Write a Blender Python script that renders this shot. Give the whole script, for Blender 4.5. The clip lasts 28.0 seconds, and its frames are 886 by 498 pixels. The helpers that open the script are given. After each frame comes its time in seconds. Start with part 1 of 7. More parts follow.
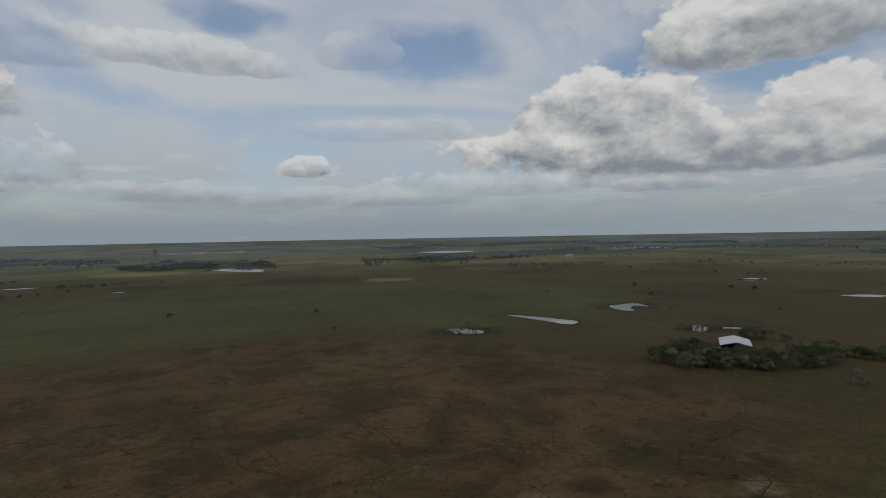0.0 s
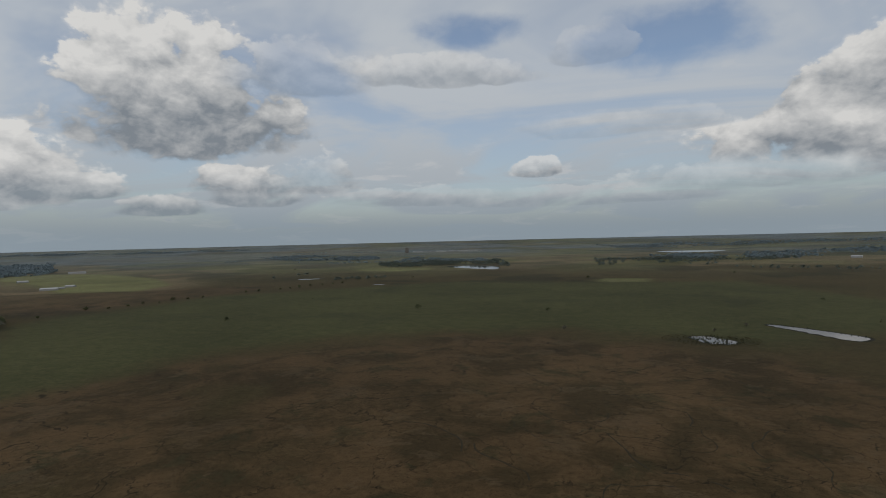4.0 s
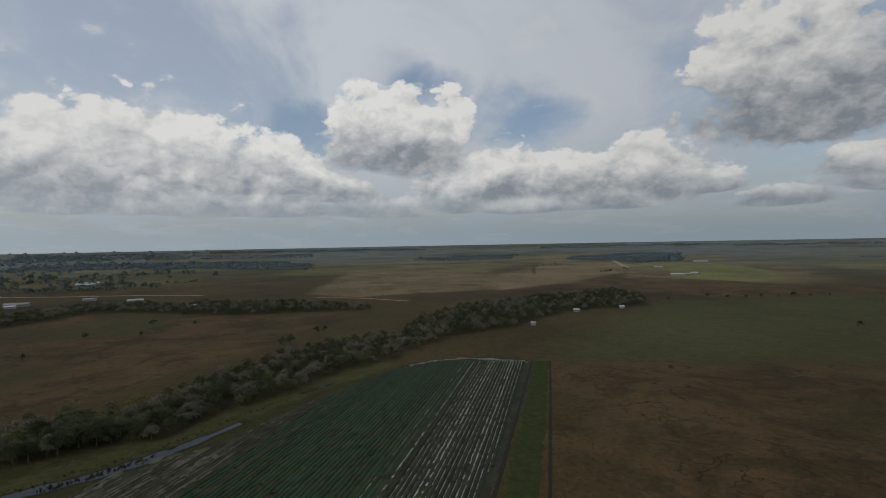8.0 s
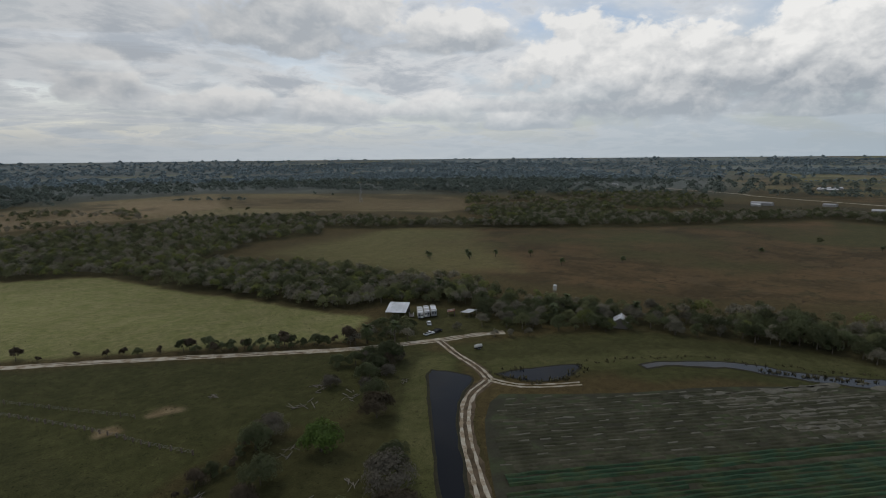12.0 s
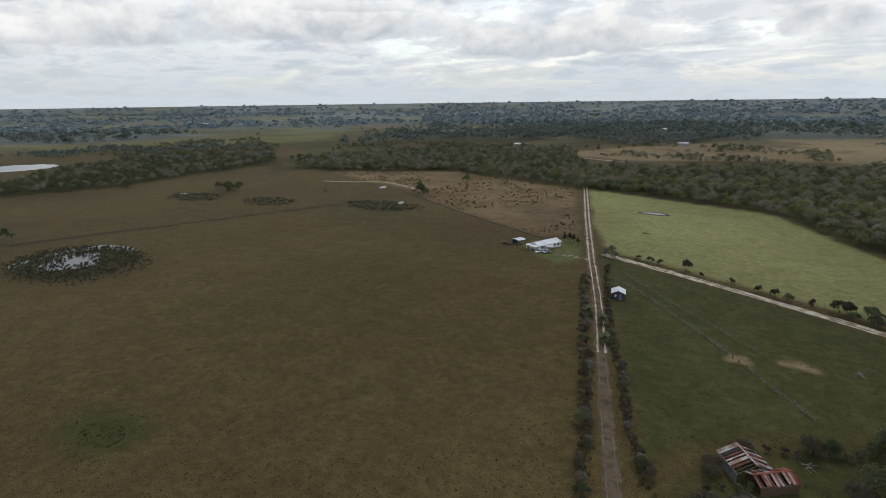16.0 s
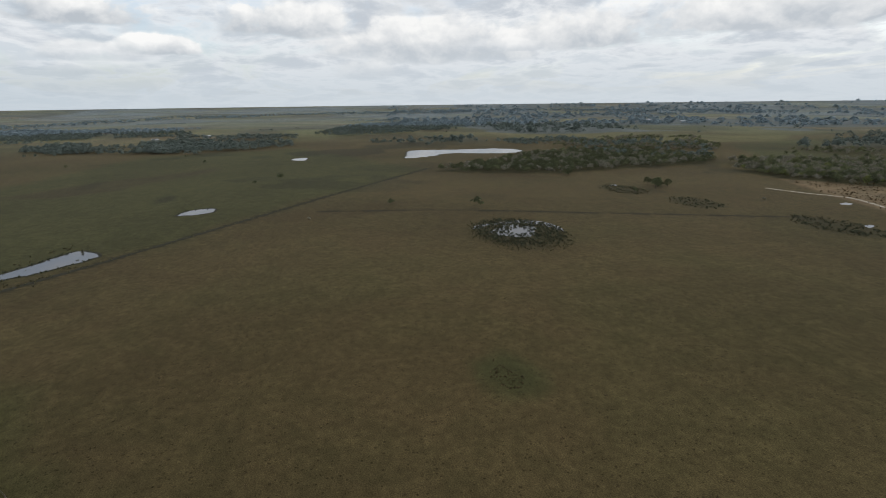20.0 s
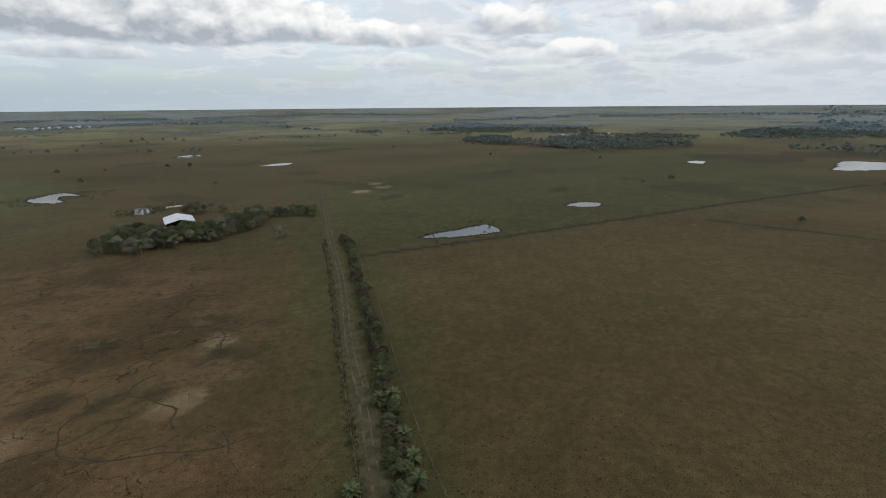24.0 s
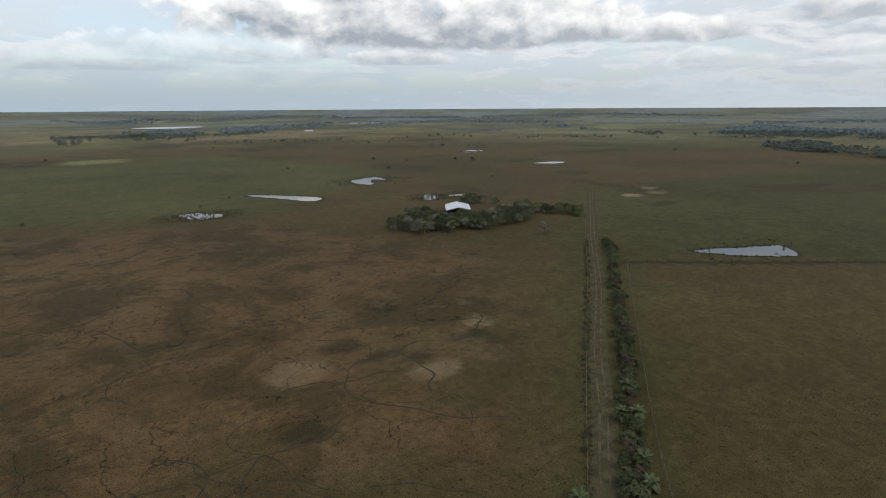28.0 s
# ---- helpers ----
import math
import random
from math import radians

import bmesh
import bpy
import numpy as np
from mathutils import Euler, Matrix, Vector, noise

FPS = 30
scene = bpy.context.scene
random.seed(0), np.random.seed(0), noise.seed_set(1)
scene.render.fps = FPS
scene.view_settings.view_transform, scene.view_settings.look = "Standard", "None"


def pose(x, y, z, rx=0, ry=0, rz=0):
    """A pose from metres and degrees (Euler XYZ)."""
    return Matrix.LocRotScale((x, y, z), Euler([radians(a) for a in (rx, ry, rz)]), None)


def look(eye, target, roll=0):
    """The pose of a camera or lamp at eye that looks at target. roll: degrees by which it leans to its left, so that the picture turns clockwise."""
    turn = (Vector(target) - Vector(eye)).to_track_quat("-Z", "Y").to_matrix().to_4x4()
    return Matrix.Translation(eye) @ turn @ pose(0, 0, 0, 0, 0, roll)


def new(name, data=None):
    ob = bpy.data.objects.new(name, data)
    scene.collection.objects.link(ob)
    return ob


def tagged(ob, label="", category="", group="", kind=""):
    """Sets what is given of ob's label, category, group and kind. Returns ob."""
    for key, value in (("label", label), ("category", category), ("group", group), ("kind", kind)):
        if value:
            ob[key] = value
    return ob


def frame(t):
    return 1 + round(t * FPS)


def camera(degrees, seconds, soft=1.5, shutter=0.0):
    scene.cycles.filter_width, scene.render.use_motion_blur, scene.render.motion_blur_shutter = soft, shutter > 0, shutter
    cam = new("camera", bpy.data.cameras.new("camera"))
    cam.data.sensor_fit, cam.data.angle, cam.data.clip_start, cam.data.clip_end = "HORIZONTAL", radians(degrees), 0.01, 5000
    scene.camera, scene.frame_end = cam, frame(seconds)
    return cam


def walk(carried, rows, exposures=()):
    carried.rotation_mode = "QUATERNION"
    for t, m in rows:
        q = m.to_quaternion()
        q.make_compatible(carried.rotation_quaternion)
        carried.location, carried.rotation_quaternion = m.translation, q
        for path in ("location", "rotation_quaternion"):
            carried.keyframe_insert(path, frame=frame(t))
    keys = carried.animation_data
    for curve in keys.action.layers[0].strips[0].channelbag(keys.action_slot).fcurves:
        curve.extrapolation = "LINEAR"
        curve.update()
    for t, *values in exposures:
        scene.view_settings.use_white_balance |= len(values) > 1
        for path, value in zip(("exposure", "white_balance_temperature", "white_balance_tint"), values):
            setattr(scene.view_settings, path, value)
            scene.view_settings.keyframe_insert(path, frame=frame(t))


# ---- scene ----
cam = camera(79.5, 28.0, 1.0)
PATH = [
    (0, pose(0, 0, 75, 88.55, 1.04, -7.90)),
    (0.5, pose(0, 0, 75, 88.61, 0.99, -6.73)),
    (1, pose(0, 0, 75, 88.64, 1.09, -3.74)),
    (1.5, pose(0, 0, 75, 88.66, 1.09, -2.86)),
    (2, pose(0, 0, 75, 88.70, 1.13, -0.00)),
    (2.5, pose(0, 0, 75, 88.77, 1.25, 3.57)),
    (4.5, pose(0, 0, 75, 89.00, 1.36, 21.54)),
    (5, pose(0, 0, 75, 89.07, 1.32, 26.92)),
    (5.5, pose(0, 0, 75, 89.08, 1.41, 33.62)),
    (6, pose(0, 0, 75, 89.16, 1.52, 40.52)),
    (6.5, pose(0, 0, 75, 89.23, 1.37, 47.71)),
    (7, pose(0, 0, 75, 89.30, 1.48, 54.96)),
    (7.5, pose(0, 0, 75, 89.37, 1.20, 65.16)),
    (8, pose(0, 0, 75, 89.38, 1.07, 76.97)),
    (8.5, pose(0, 0, 75, 89.44, 0.90, 89.26)),
    (9, pose(0, 0, 75, 89.47, 0.67, 101.52)),
    (9.5, pose(0, 0, 75, 89.46, 0.58, 110.98)),
    (10, pose(0, 0, 75, 89.46, 0.58, 119.28)),
    (10.5, pose(0, 0, 75, 89.27, 0.58, 125.36)),
    (11, pose(0, 0, 75, 86.52, 0.64, 130.53)),
    (11.5, pose(0, 0, 75, 83.30, 0.52, 138.59)),
    (13.5, pose(0, 0, 75, 74.48, 0.69, 171.35)),
    (14, pose(0, 0, 75, 74.48, 0.38, 182.03)),
    (14.5, pose(0, 0, 75, 74.44, 0.30, 193.00)),
    (15, pose(0, 0, 75, 74.38, 0.54, 202.20)),
    (15.5, pose(0, 0, 75, 74.41, 0.68, 207.73)),
    (16, pose(0, 0, 75, 74.43, 0.71, 212.28)),
    (16.5, pose(0, 0, 75, 74.46, 0.80, 217.80)),
    (17, pose(0, 0, 75, 74.42, 0.73, 224.37)),
    (17.5, pose(0, 0, 75, 74.42, 0.76, 231.32)),
    (18, pose(0, 0, 75, 74.43, 0.74, 237.27)),
    (18.5, pose(0, 0, 75, 74.45, 0.79, 242.44)),
    (19, pose(0, 0, 75, 74.52, 0.67, 247.24)),
    (19.5, pose(0, 0, 75, 74.57, 0.68, 251.84)),
    (20, pose(0, 0, 75, 74.60, 0.67, 256.27)),
    (20.5, pose(0, 0, 75, 74.64, 0.69, 260.88)),
    (22.5, pose(0, 0, 75, 74.80, 0.63, 279.04)),
    (23, pose(0, 0, 75, 74.79, 0.64, 284.09)),
    (23.5, pose(0, 0, 75, 74.85, 0.50, 290.44)),
    (24, pose(0, 0, 75, 74.89, 0.46, 296.50)),
    (24.5, pose(0, 0, 75, 74.91, 0.46, 301.24)),
    (25, pose(0, 0, 75, 74.95, 0.42, 305.17)),
    (25.5, pose(0, 0, 75, 74.95, 0.47, 308.91)),
    (26, pose(0, 0, 75, 74.96, 0.47, 312.64)),
    (26.5, pose(0, 0, 75, 74.99, 0.32, 316.56)),
    (27, pose(0, 0, 75, 75.01, 0.33, 320.28)),
    (27.5, pose(0, 0, 75, 75.00, 0.27, 323.64)),
    (28, pose(0, 0, 75, 75.03, 0.33, 324.96)),
]
EXPOSURES = [(0, -0.2), (5, -0.22), (8, -0.34), (10.3, -0.48), (11, -0.48), (13.2, 0.64), (28, 0.64)]
walk(cam, PATH, EXPOSURES)

# ---------------------------------------------------------------- world, sun
EYE = 75.0
SUN_AZ, SUN_EL = -168.0, 52.0        # degrees, counter-clockwise from +y


def tree_nodes(nt):
    """Short hands for building node trees."""
    def node(kind, **kw):
        n = nt.nodes.new(kind)
        for k, v in kw.items():
            if k == "operation":
                n.operation = v
            elif k == "blend_type":
                n.blend_type = v
            elif k == "data_type":
                n.data_type = v
        return n

    def put(sock, v):
        if isinstance(v, (int, float)):
            sock.default_value = v
        elif isinstance(v, tuple):
            sock.default_value = v if len(v) == len(sock.default_value) else (*v, 1.0)
        else:
            nt.links.new(v, sock)

    def mth(op, a, b=0.0, c=0.0, clamp=False):
        n = node("ShaderNodeMath", operation=op)
        n.use_clamp = clamp
        put(n.inputs[0], a), put(n.inputs[1], b), put(n.inputs[2], c)
        return n.outputs[0]

    def ramp(x, lo, hi, a=0.0, b=1.0, smooth=True):
        n = node("ShaderNodeMapRange")
        n.interpolation_type = "SMOOTHSTEP" if smooth else "LINEAR"
        for i, v in enumerate((x, lo, hi, a, b)):
            put(n.inputs[i], v)
        return n.outputs[0]

    def mix(f, a, b, blend="MIX"):
        n = node("ShaderNodeMix", data_type="RGBA", blend_type=blend)
        put(n.inputs[0], f), put(n.inputs[6], a), put(n.inputs[7], b)
        return n.outputs[2]

    def noise_tex(vec, scale, detail=4.0, rough=0.55, dist=0.0):
        n = node("ShaderNodeTexNoise")
        put(n.inputs["Vector"], vec)
        n.inputs["Scale"].default_value, n.inputs["Detail"].default_value = scale, detail
        n.inputs["Roughness"].default_value, n.inputs["Distortion"].default_value = rough, dist
        return n.outputs["Fac"]

    def vec(op, a, b=None):
        n = node("ShaderNodeVectorMath", operation=op)
        put(n.inputs[0], a)
        if b is not None:
            put(n.inputs[1], b)
        return n.outputs[0]

    return node, put, mth, ramp, mix, noise_tex, vec


def cloud_group():
    """One heap of cloud, added to those before it: how deep inside it a direction lies, how high up in it, how thick it is."""
    g = bpy.data.node_groups.new("cloud_heap", "ShaderNodeTree")
    for n in ("Azimuth", "Elevation", "Centre", "Base", "Width", "Tall", "Thick", "FieldIn", "HeightIn", "ThickIn", "WeightIn"):
        g.interface.new_socket(n, in_out="INPUT", socket_type="NodeSocketFloat")
    for n in ("Field", "Height", "Thick", "Weight"):
        g.interface.new_socket(n, in_out="OUTPUT", socket_type="NodeSocketFloat")
    node, put, mth, ramp, mix, noise_tex, vec = tree_nodes(g)
    i, o = node("NodeGroupInput"), node("NodeGroupOutput")
    az, el, ca, ba, wi, ta, th, fin, hin, tin, win = [i.outputs[k] for k in range(11)]
    da = mth("DIVIDE", mth("WRAP", mth("SUBTRACT", az, ca), 180.0, -180.0), wi)
    v = mth("DIVIDE", mth("SUBTRACT", el, ba), ta)
    down = mth("MULTIPLY", mth("MINIMUM", v, 0.0), 4.0)
    dv = mth("ADD", mth("MAXIMUM", v, 0.0), down)
    f = mth("SUBTRACT", 1.0, mth("ADD", mth("MULTIPLY", da, da), mth("MULTIPLY", dv, dv)))
    w = mth("POWER", mth("MAXIMUM", mth("ADD", f, 1.5), 0.0), 3.0)
    g.links.new(mth("MAXIMUM", f, fin), o.inputs[0])
    g.links.new(mth("ADD", hin, mth("MULTIPLY", w, v)), o.inputs[1])
    g.links.new(mth("ADD", tin, mth("MULTIPLY", w, th)), o.inputs[2])
    g.links.new(mth("ADD", win, w), o.inputs[3])
    return g


# heaps of cumulus: azimuth, elevation of the flat base, half width, height (degrees)
CLOUDS = [
    (15.9, 16.4, 8.4, 2.4, 0.5), (0.4, 17.8, 4.2, 2.6, 0.4), (-25.0, 11.0, 9.0, 5.0), (-26.3, 7.1, 15.0, 5.0),
    (-43.5, 9.2, 6.0, 4.0), (-38.9, 16.4, 11.0, 6.0), (6.4, 6.8, 2.2, 1.7, 0.85), (29.5, 5.8, 4.0, 3.0, 0.6),
    (41.6, 11.0, 9.5, 10.0), (31.4, 15.9, 6.0, 4.0, 0.5), (59.4, 4.8, 8.0, 4.2), (36.6, 5.6, 5.7, 2.2),
]
CLOUDS += [
    (81.3, 8.7, 7.2, 6.8), (106.4, 5.9, 12.6, 7.2), (71.7, 5.4, 8.2, 4.5), (57.8, 6.0, 7.6, 3.5),
    (75.0, 3.5, 1.9, 1.5), (110.8, 3.6, 7.0, 1.9), (93.7, 3.5, 5.5, 2.0), (127.7, 4.9, 14.0, 7.4),
    (158.0, 4.1, 5.0, 2.7), (161.8, 11.6, 10.0, 7.9), (145.7, 11.0, 7.2, 3.0), (139.1, 3.0, 6.5, 1.5),
]
CLOUDS += [(97.0, 6.0, 8.0, 4.6), (118.0, 5.6, 9.0, 6.0), (88.0, 5.0, 6.0, 2.6), (100.0, 3.6, 12.0, 1.8, 0.8)]
CLOUDS += [
    (-157.0, 4.9, 13.0, 3.6), (178.2, 5.4, 3.9, 3.3), (169.0, 4.5, 6.0, 2.4), (-135.5, 6.6, 16.0, 3.3),
    (-102.0, 4.7, 9.0, 3.5), (-77.1, 4.8, 3.2, 1.4), (-119.0, 5.6, 8.2, 2.8), (-44.5, 6.6, 9.0, 3.2),
    (-58.6, 6.1, 6.1, 1.9), (-70.6, 7.2, 6.0, 2.2), (-88.0, 6.9, 6.5, 2.8), (-36.0, 6.6, 14.0, 4.6), (-13.0, 4.6, 9.0, 2.2, 0.5), (2.0, 3.6, 12.0, 1.4, 0.35), (20.0, 4.0, 9.0, 1.5, 0.4), (0.0, 10.5, 10.0, 2.0, 0.25),
]


RIFTS = [(-7, 18.5, 9, 3.5), (-29, 16, 5, 2.5), (-40, 14, 6, 2), (68, 12.5, 7, 5), (91, 12, 4, 3), (131, 12, 9, 2.5), (78, 16, 5, 3), (14, 21, 7, 2)]
_r = random.Random(12)
CLOUDS += [(a, _r.uniform(3.2, 5.6), _r.uniform(2.6, 6.0), _r.uniform(1.2, 2.8), _r.uniform(0.7, 1.0)) for a in range(36, 150, 8)]
CLOUDS += [(_r.uniform(-185, -8), _r.uniform(2.6, 9.0), _r.uniform(2.0, 5.5), _r.uniform(0.7, 1.9), _r.uniform(0.35, 0.75)) for _ in range(14)]


def make_world():
    w = bpy.data.worlds.new("sky")
    scene.world = w
    w.use_nodes = True
    nt = w.node_tree
    nt.nodes.clear()
    node, put, mth, ramp, mix, noise_tex, vec = tree_nodes(nt)
    out = node("ShaderNodeOutputWorld")
    sky = node("ShaderNodeTexSky")
    sky.sky_type, sky.sun_disc = "NISHITA", False
    sky.sun_elevation, sky.sun_rotation = radians(SUN_EL), radians(-SUN_AZ)
    sky.air_density, sky.dust_density = 1.0, 2.0
    d = node("ShaderNodeTexCoord").outputs["Generated"]
    sep = node("ShaderNodeSeparateXYZ")
    put(sep.inputs[0], d)
    x, y, z = sep.outputs
    el = mth("MULTIPLY", mth("ARCSINE", z), 57.29578)
    az = mth("MULTIPLY", mth("ARCTAN2", mth("MULTIPLY", x, -1.0), y), 57.29578)
    sunward = ramp(mth("ABSOLUTE", mth("WRAP", mth("SUBTRACT", az, -145.0), 180.0, -180.0)), 45.0, 140.0, 1.0, 0.0)
    # billows: fine lumps swell the outlines of the heaps
    comb = node("ShaderNodeCombineXYZ")
    put(comb.inputs[0], x), put(comb.inputs[1], y), put(comb.inputs[2], mth("MULTIPLY", z, 1.5))
    lump = noise_tex(comb.outputs[0], 13.0, 8.0, 0.58, 0.25)
    lump_up = noise_tex(vec("ADD", comb.outputs[0], (0.008, -0.012, 0.03)), 13.0, 7.0, 0.58, 0.25)
    g = cloud_group()
    field, height, thickness, weight = -9.0, 0.0, 0.0, 0.0001
    for a, b, wd, t, *th in CLOUDS:
        n = node("ShaderNodeGroup")
        n.node_tree = g
        for k, v in enumerate((az, el, a, b, wd, t, th[0] if th else 1.0, field, height, thickness, weight)):
            put(n.inputs[k], v)
        field, height, thickness, weight = n.outputs
    height, thickness = mth("DIVIDE", height, weight), mth("DIVIDE", thickness, weight)

    def puffs(v):
        n = node("ShaderNodeTexVoronoi")
        n.feature, n.normalize = "SMOOTH_F1", True
        put(n.inputs["Vector"], v)
        n.inputs["Scale"].default_value, n.inputs["Detail"].default_value = 24.0, 2.0
        n.inputs["Roughness"].default_value, n.inputs["Smoothness"].default_value = 0.55, 0.35
        return n.outputs["Distance"]

    warp = node("ShaderNodeVectorMath", operation="MULTIPLY_ADD")
    wn = node("ShaderNodeTexNoise")
    put(wn.inputs["Vector"], comb.outputs[0])
    wn.inputs["Scale"].default_value, wn.inputs["Detail"].default_value = 22.0, 4.0
    put(warp.inputs[0], wn.outputs["Color"]), put(warp.inputs[1], (0.05, 0.05, 0.05)), put(warp.inputs[2], comb.outputs[0])
    puff, puff_up = puffs(warp.outputs[0]), puffs(vec("ADD", warp.outputs[0], (0.004, -0.012, 0.022)))
    large = noise_tex(comb.outputs[0], 6.5, 2.0, 0.5, 0.3)
    depth = mth("ADD", field, mth("ADD", mth("MULTIPLY", mth("SUBTRACT", large, 0.48), 2.6), mth("MULTIPLY", mth("SUBTRACT", lump, 0.5), 2.2)))
    depth = mth("ADD", depth, mth("MULTIPLY", mth("SUBTRACT", 0.42, puff), 1.7))
    heap = ramp(mth("ADD", depth, 0.25), 0.0, mth("ADD", ramp(height, 0.0, 0.6, 0.80, 0.36), mth("MULTIPLY", sunward, 0.45)))
    heap = mth("MULTIPLY", heap, thickness)
    # broken cloud layer high up, seen in perspective
    low = mth("MAXIMUM", mth("ADD", z, 0.17), 0.05)
    flat = node("ShaderNodeCombineXYZ")
    put(flat.inputs[0], mth("DIVIDE", x, low)), put(flat.inputs[1], mth("DIVIDE", y, low))
    deck_n = noise_tex(flat.outputs[0], 2.0, 7.0, 0.6, 0.3)
    deck_t = ramp(sunward, 0.0, 1.0, 0.60, 0.42)
    deck = ramp(mth("SUBTRACT", deck_n, deck_t), -0.05, 0.10)
    streak = noise_tex(vec("MULTIPLY", flat.outputs[0], (0.62, 0.9, 1.0)), 1.1, 5.0, 0.55, 1.0)
    veil = mth("ADD", ramp(streak, 0.36, 0.60, 0.42, 1.0), mth("MULTIPLY", sunward, 0.12), clamp=True)
    # rifts of open blue between the clouds
    rift, q1, q2, q3 = -9.0, 0.0, 0.0, 0.0
    for a, b, wd, t in RIFTS:
        n = node("ShaderNodeGroup")
        n.node_tree = g
        for k, v in enumerate((az, mth("ADD", mth("MULTIPLY", mth("ABSOLUTE", mth("SUBTRACT", el, b)), 1.0), b), a, b, wd, t, 1.0, rift, q1, q2, q3)):
            put(n.inputs[k], v)
        rift, q1, q2, q3 = n.outputs
    open_sky = ramp(mth("ADD", rift, mth("ADD", mth("MULTIPLY", mth("SUBTRACT", streak, 0.46), -3.0), mth("MULTIPLY", mth("SUBTRACT", lump, 0.5), 1.6))), -0.4, 0.9)
    veil = mth("MULTIPLY", veil, mth("SUBTRACT", 1.0, mth("MULTIPLY", open_sky, 0.85)))
    # brightness of each layer
    c_veil = mix(ramp(el, 1.0, 16.0), (0.40, 0.445, 0.485), (0.52, 0.56, 0.605))
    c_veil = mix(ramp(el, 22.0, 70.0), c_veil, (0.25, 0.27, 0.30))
    c_veil = mix(sunward, c_veil, (0.425, 0.455, 0.485))
    relief = mth("ADD", mth("MULTIPLY", mth("SUBTRACT", lump, lump_up), 1.6), mth("MULTIPLY", mth("SUBTRACT", puff_up, puff), 1.5))
    rise_in = mth("ADD", height, mth("ADD", mth("MULTIPLY", mth("SUBTRACT", large, 0.5), 0.9), mth("MULTIPLY", mth("SUBTRACT", lump, 0.5), 0.9)))
    rise_in = mth("SUBTRACT", rise_in, mth("MULTIPLY", ramp(depth, 0.2, 1.8), 0.12))
    lit = mth("ADD", ramp(rise_in, -0.30, 0.90, 0.03, 0.95), mth("MULTIPLY", relief, 0.65), clamp=True)
    c_heap = mix(lit, mix(sunward, (0.235, 0.265, 0.30), (0.345, 0.372, 0.402)), mix(sunward, (0.74, 0.735, 0.72), (0.60, 0.60, 0.595)))
    thick = ramp(mth("SUBTRACT", deck_n, deck_t), 0.0, 0.22)
    c_deck = mix(thick, (0.62, 0.625, 0.63), (0.33, 0.36, 0.40))
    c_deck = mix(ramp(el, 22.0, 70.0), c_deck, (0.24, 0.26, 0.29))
    haze = ramp(el, 0.2, 6.5, 1.0, 0.0)
    c_haze = mix(sunward, (0.25, 0.31, 0.36), (0.38, 0.42, 0.455))
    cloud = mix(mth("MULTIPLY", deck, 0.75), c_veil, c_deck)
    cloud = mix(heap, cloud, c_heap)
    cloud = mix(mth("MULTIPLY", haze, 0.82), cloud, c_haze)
    # cloud brightness raised to the west, offsetting the lower exposure keyed there
    west = ramp(mth("ABSOLUTE", mth("WRAP", mth("SUBTRACT", az, 118.0), 180.0, -180.0)), 20.0, 75.0, 1.22, 1.0)
    gain = node("ShaderNodeVectorMath", operation="SCALE")
    put(gain.inputs[0], cloud), put(gain.inputs["Scale"], west)
    cloud = gain.outputs[0]
    cover = mth("MAXIMUM", mth("MAXIMUM", veil, mth("MULTIPLY", deck, 0.9)), mth("MAXIMUM", heap, haze))
    b1, b2, ms = node("ShaderNodeBackground"), node("ShaderNodeBackground"), node("ShaderNodeMixShader")
    put(b1.inputs[0], sky.outputs[0]), put(b1.inputs[1], 0.12)
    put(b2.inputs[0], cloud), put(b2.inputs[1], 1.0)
    put(ms.inputs[0], cover)
    nt.links.new(b1.outputs[0], ms.inputs[1])
    nt.links.new(b2.outputs[0], ms.inputs[2])
    nt.links.new(ms.outputs[0], out.inputs[0])


make_world()
sun = bpy.data.lights.new("sun", "SUN")
sun.energy, sun.angle, sun.color = 0.6, radians(14), (1.0, 0.95, 0.87)
_a, _e = radians(SUN_AZ), radians(SUN_EL)
new("sun", sun).matrix_world = look((-600 * math.sin(_a) * math.cos(_e), 600 * math.cos(_a) * math.cos(_e), 600 * math.sin(_e)), (0, 0, 0))


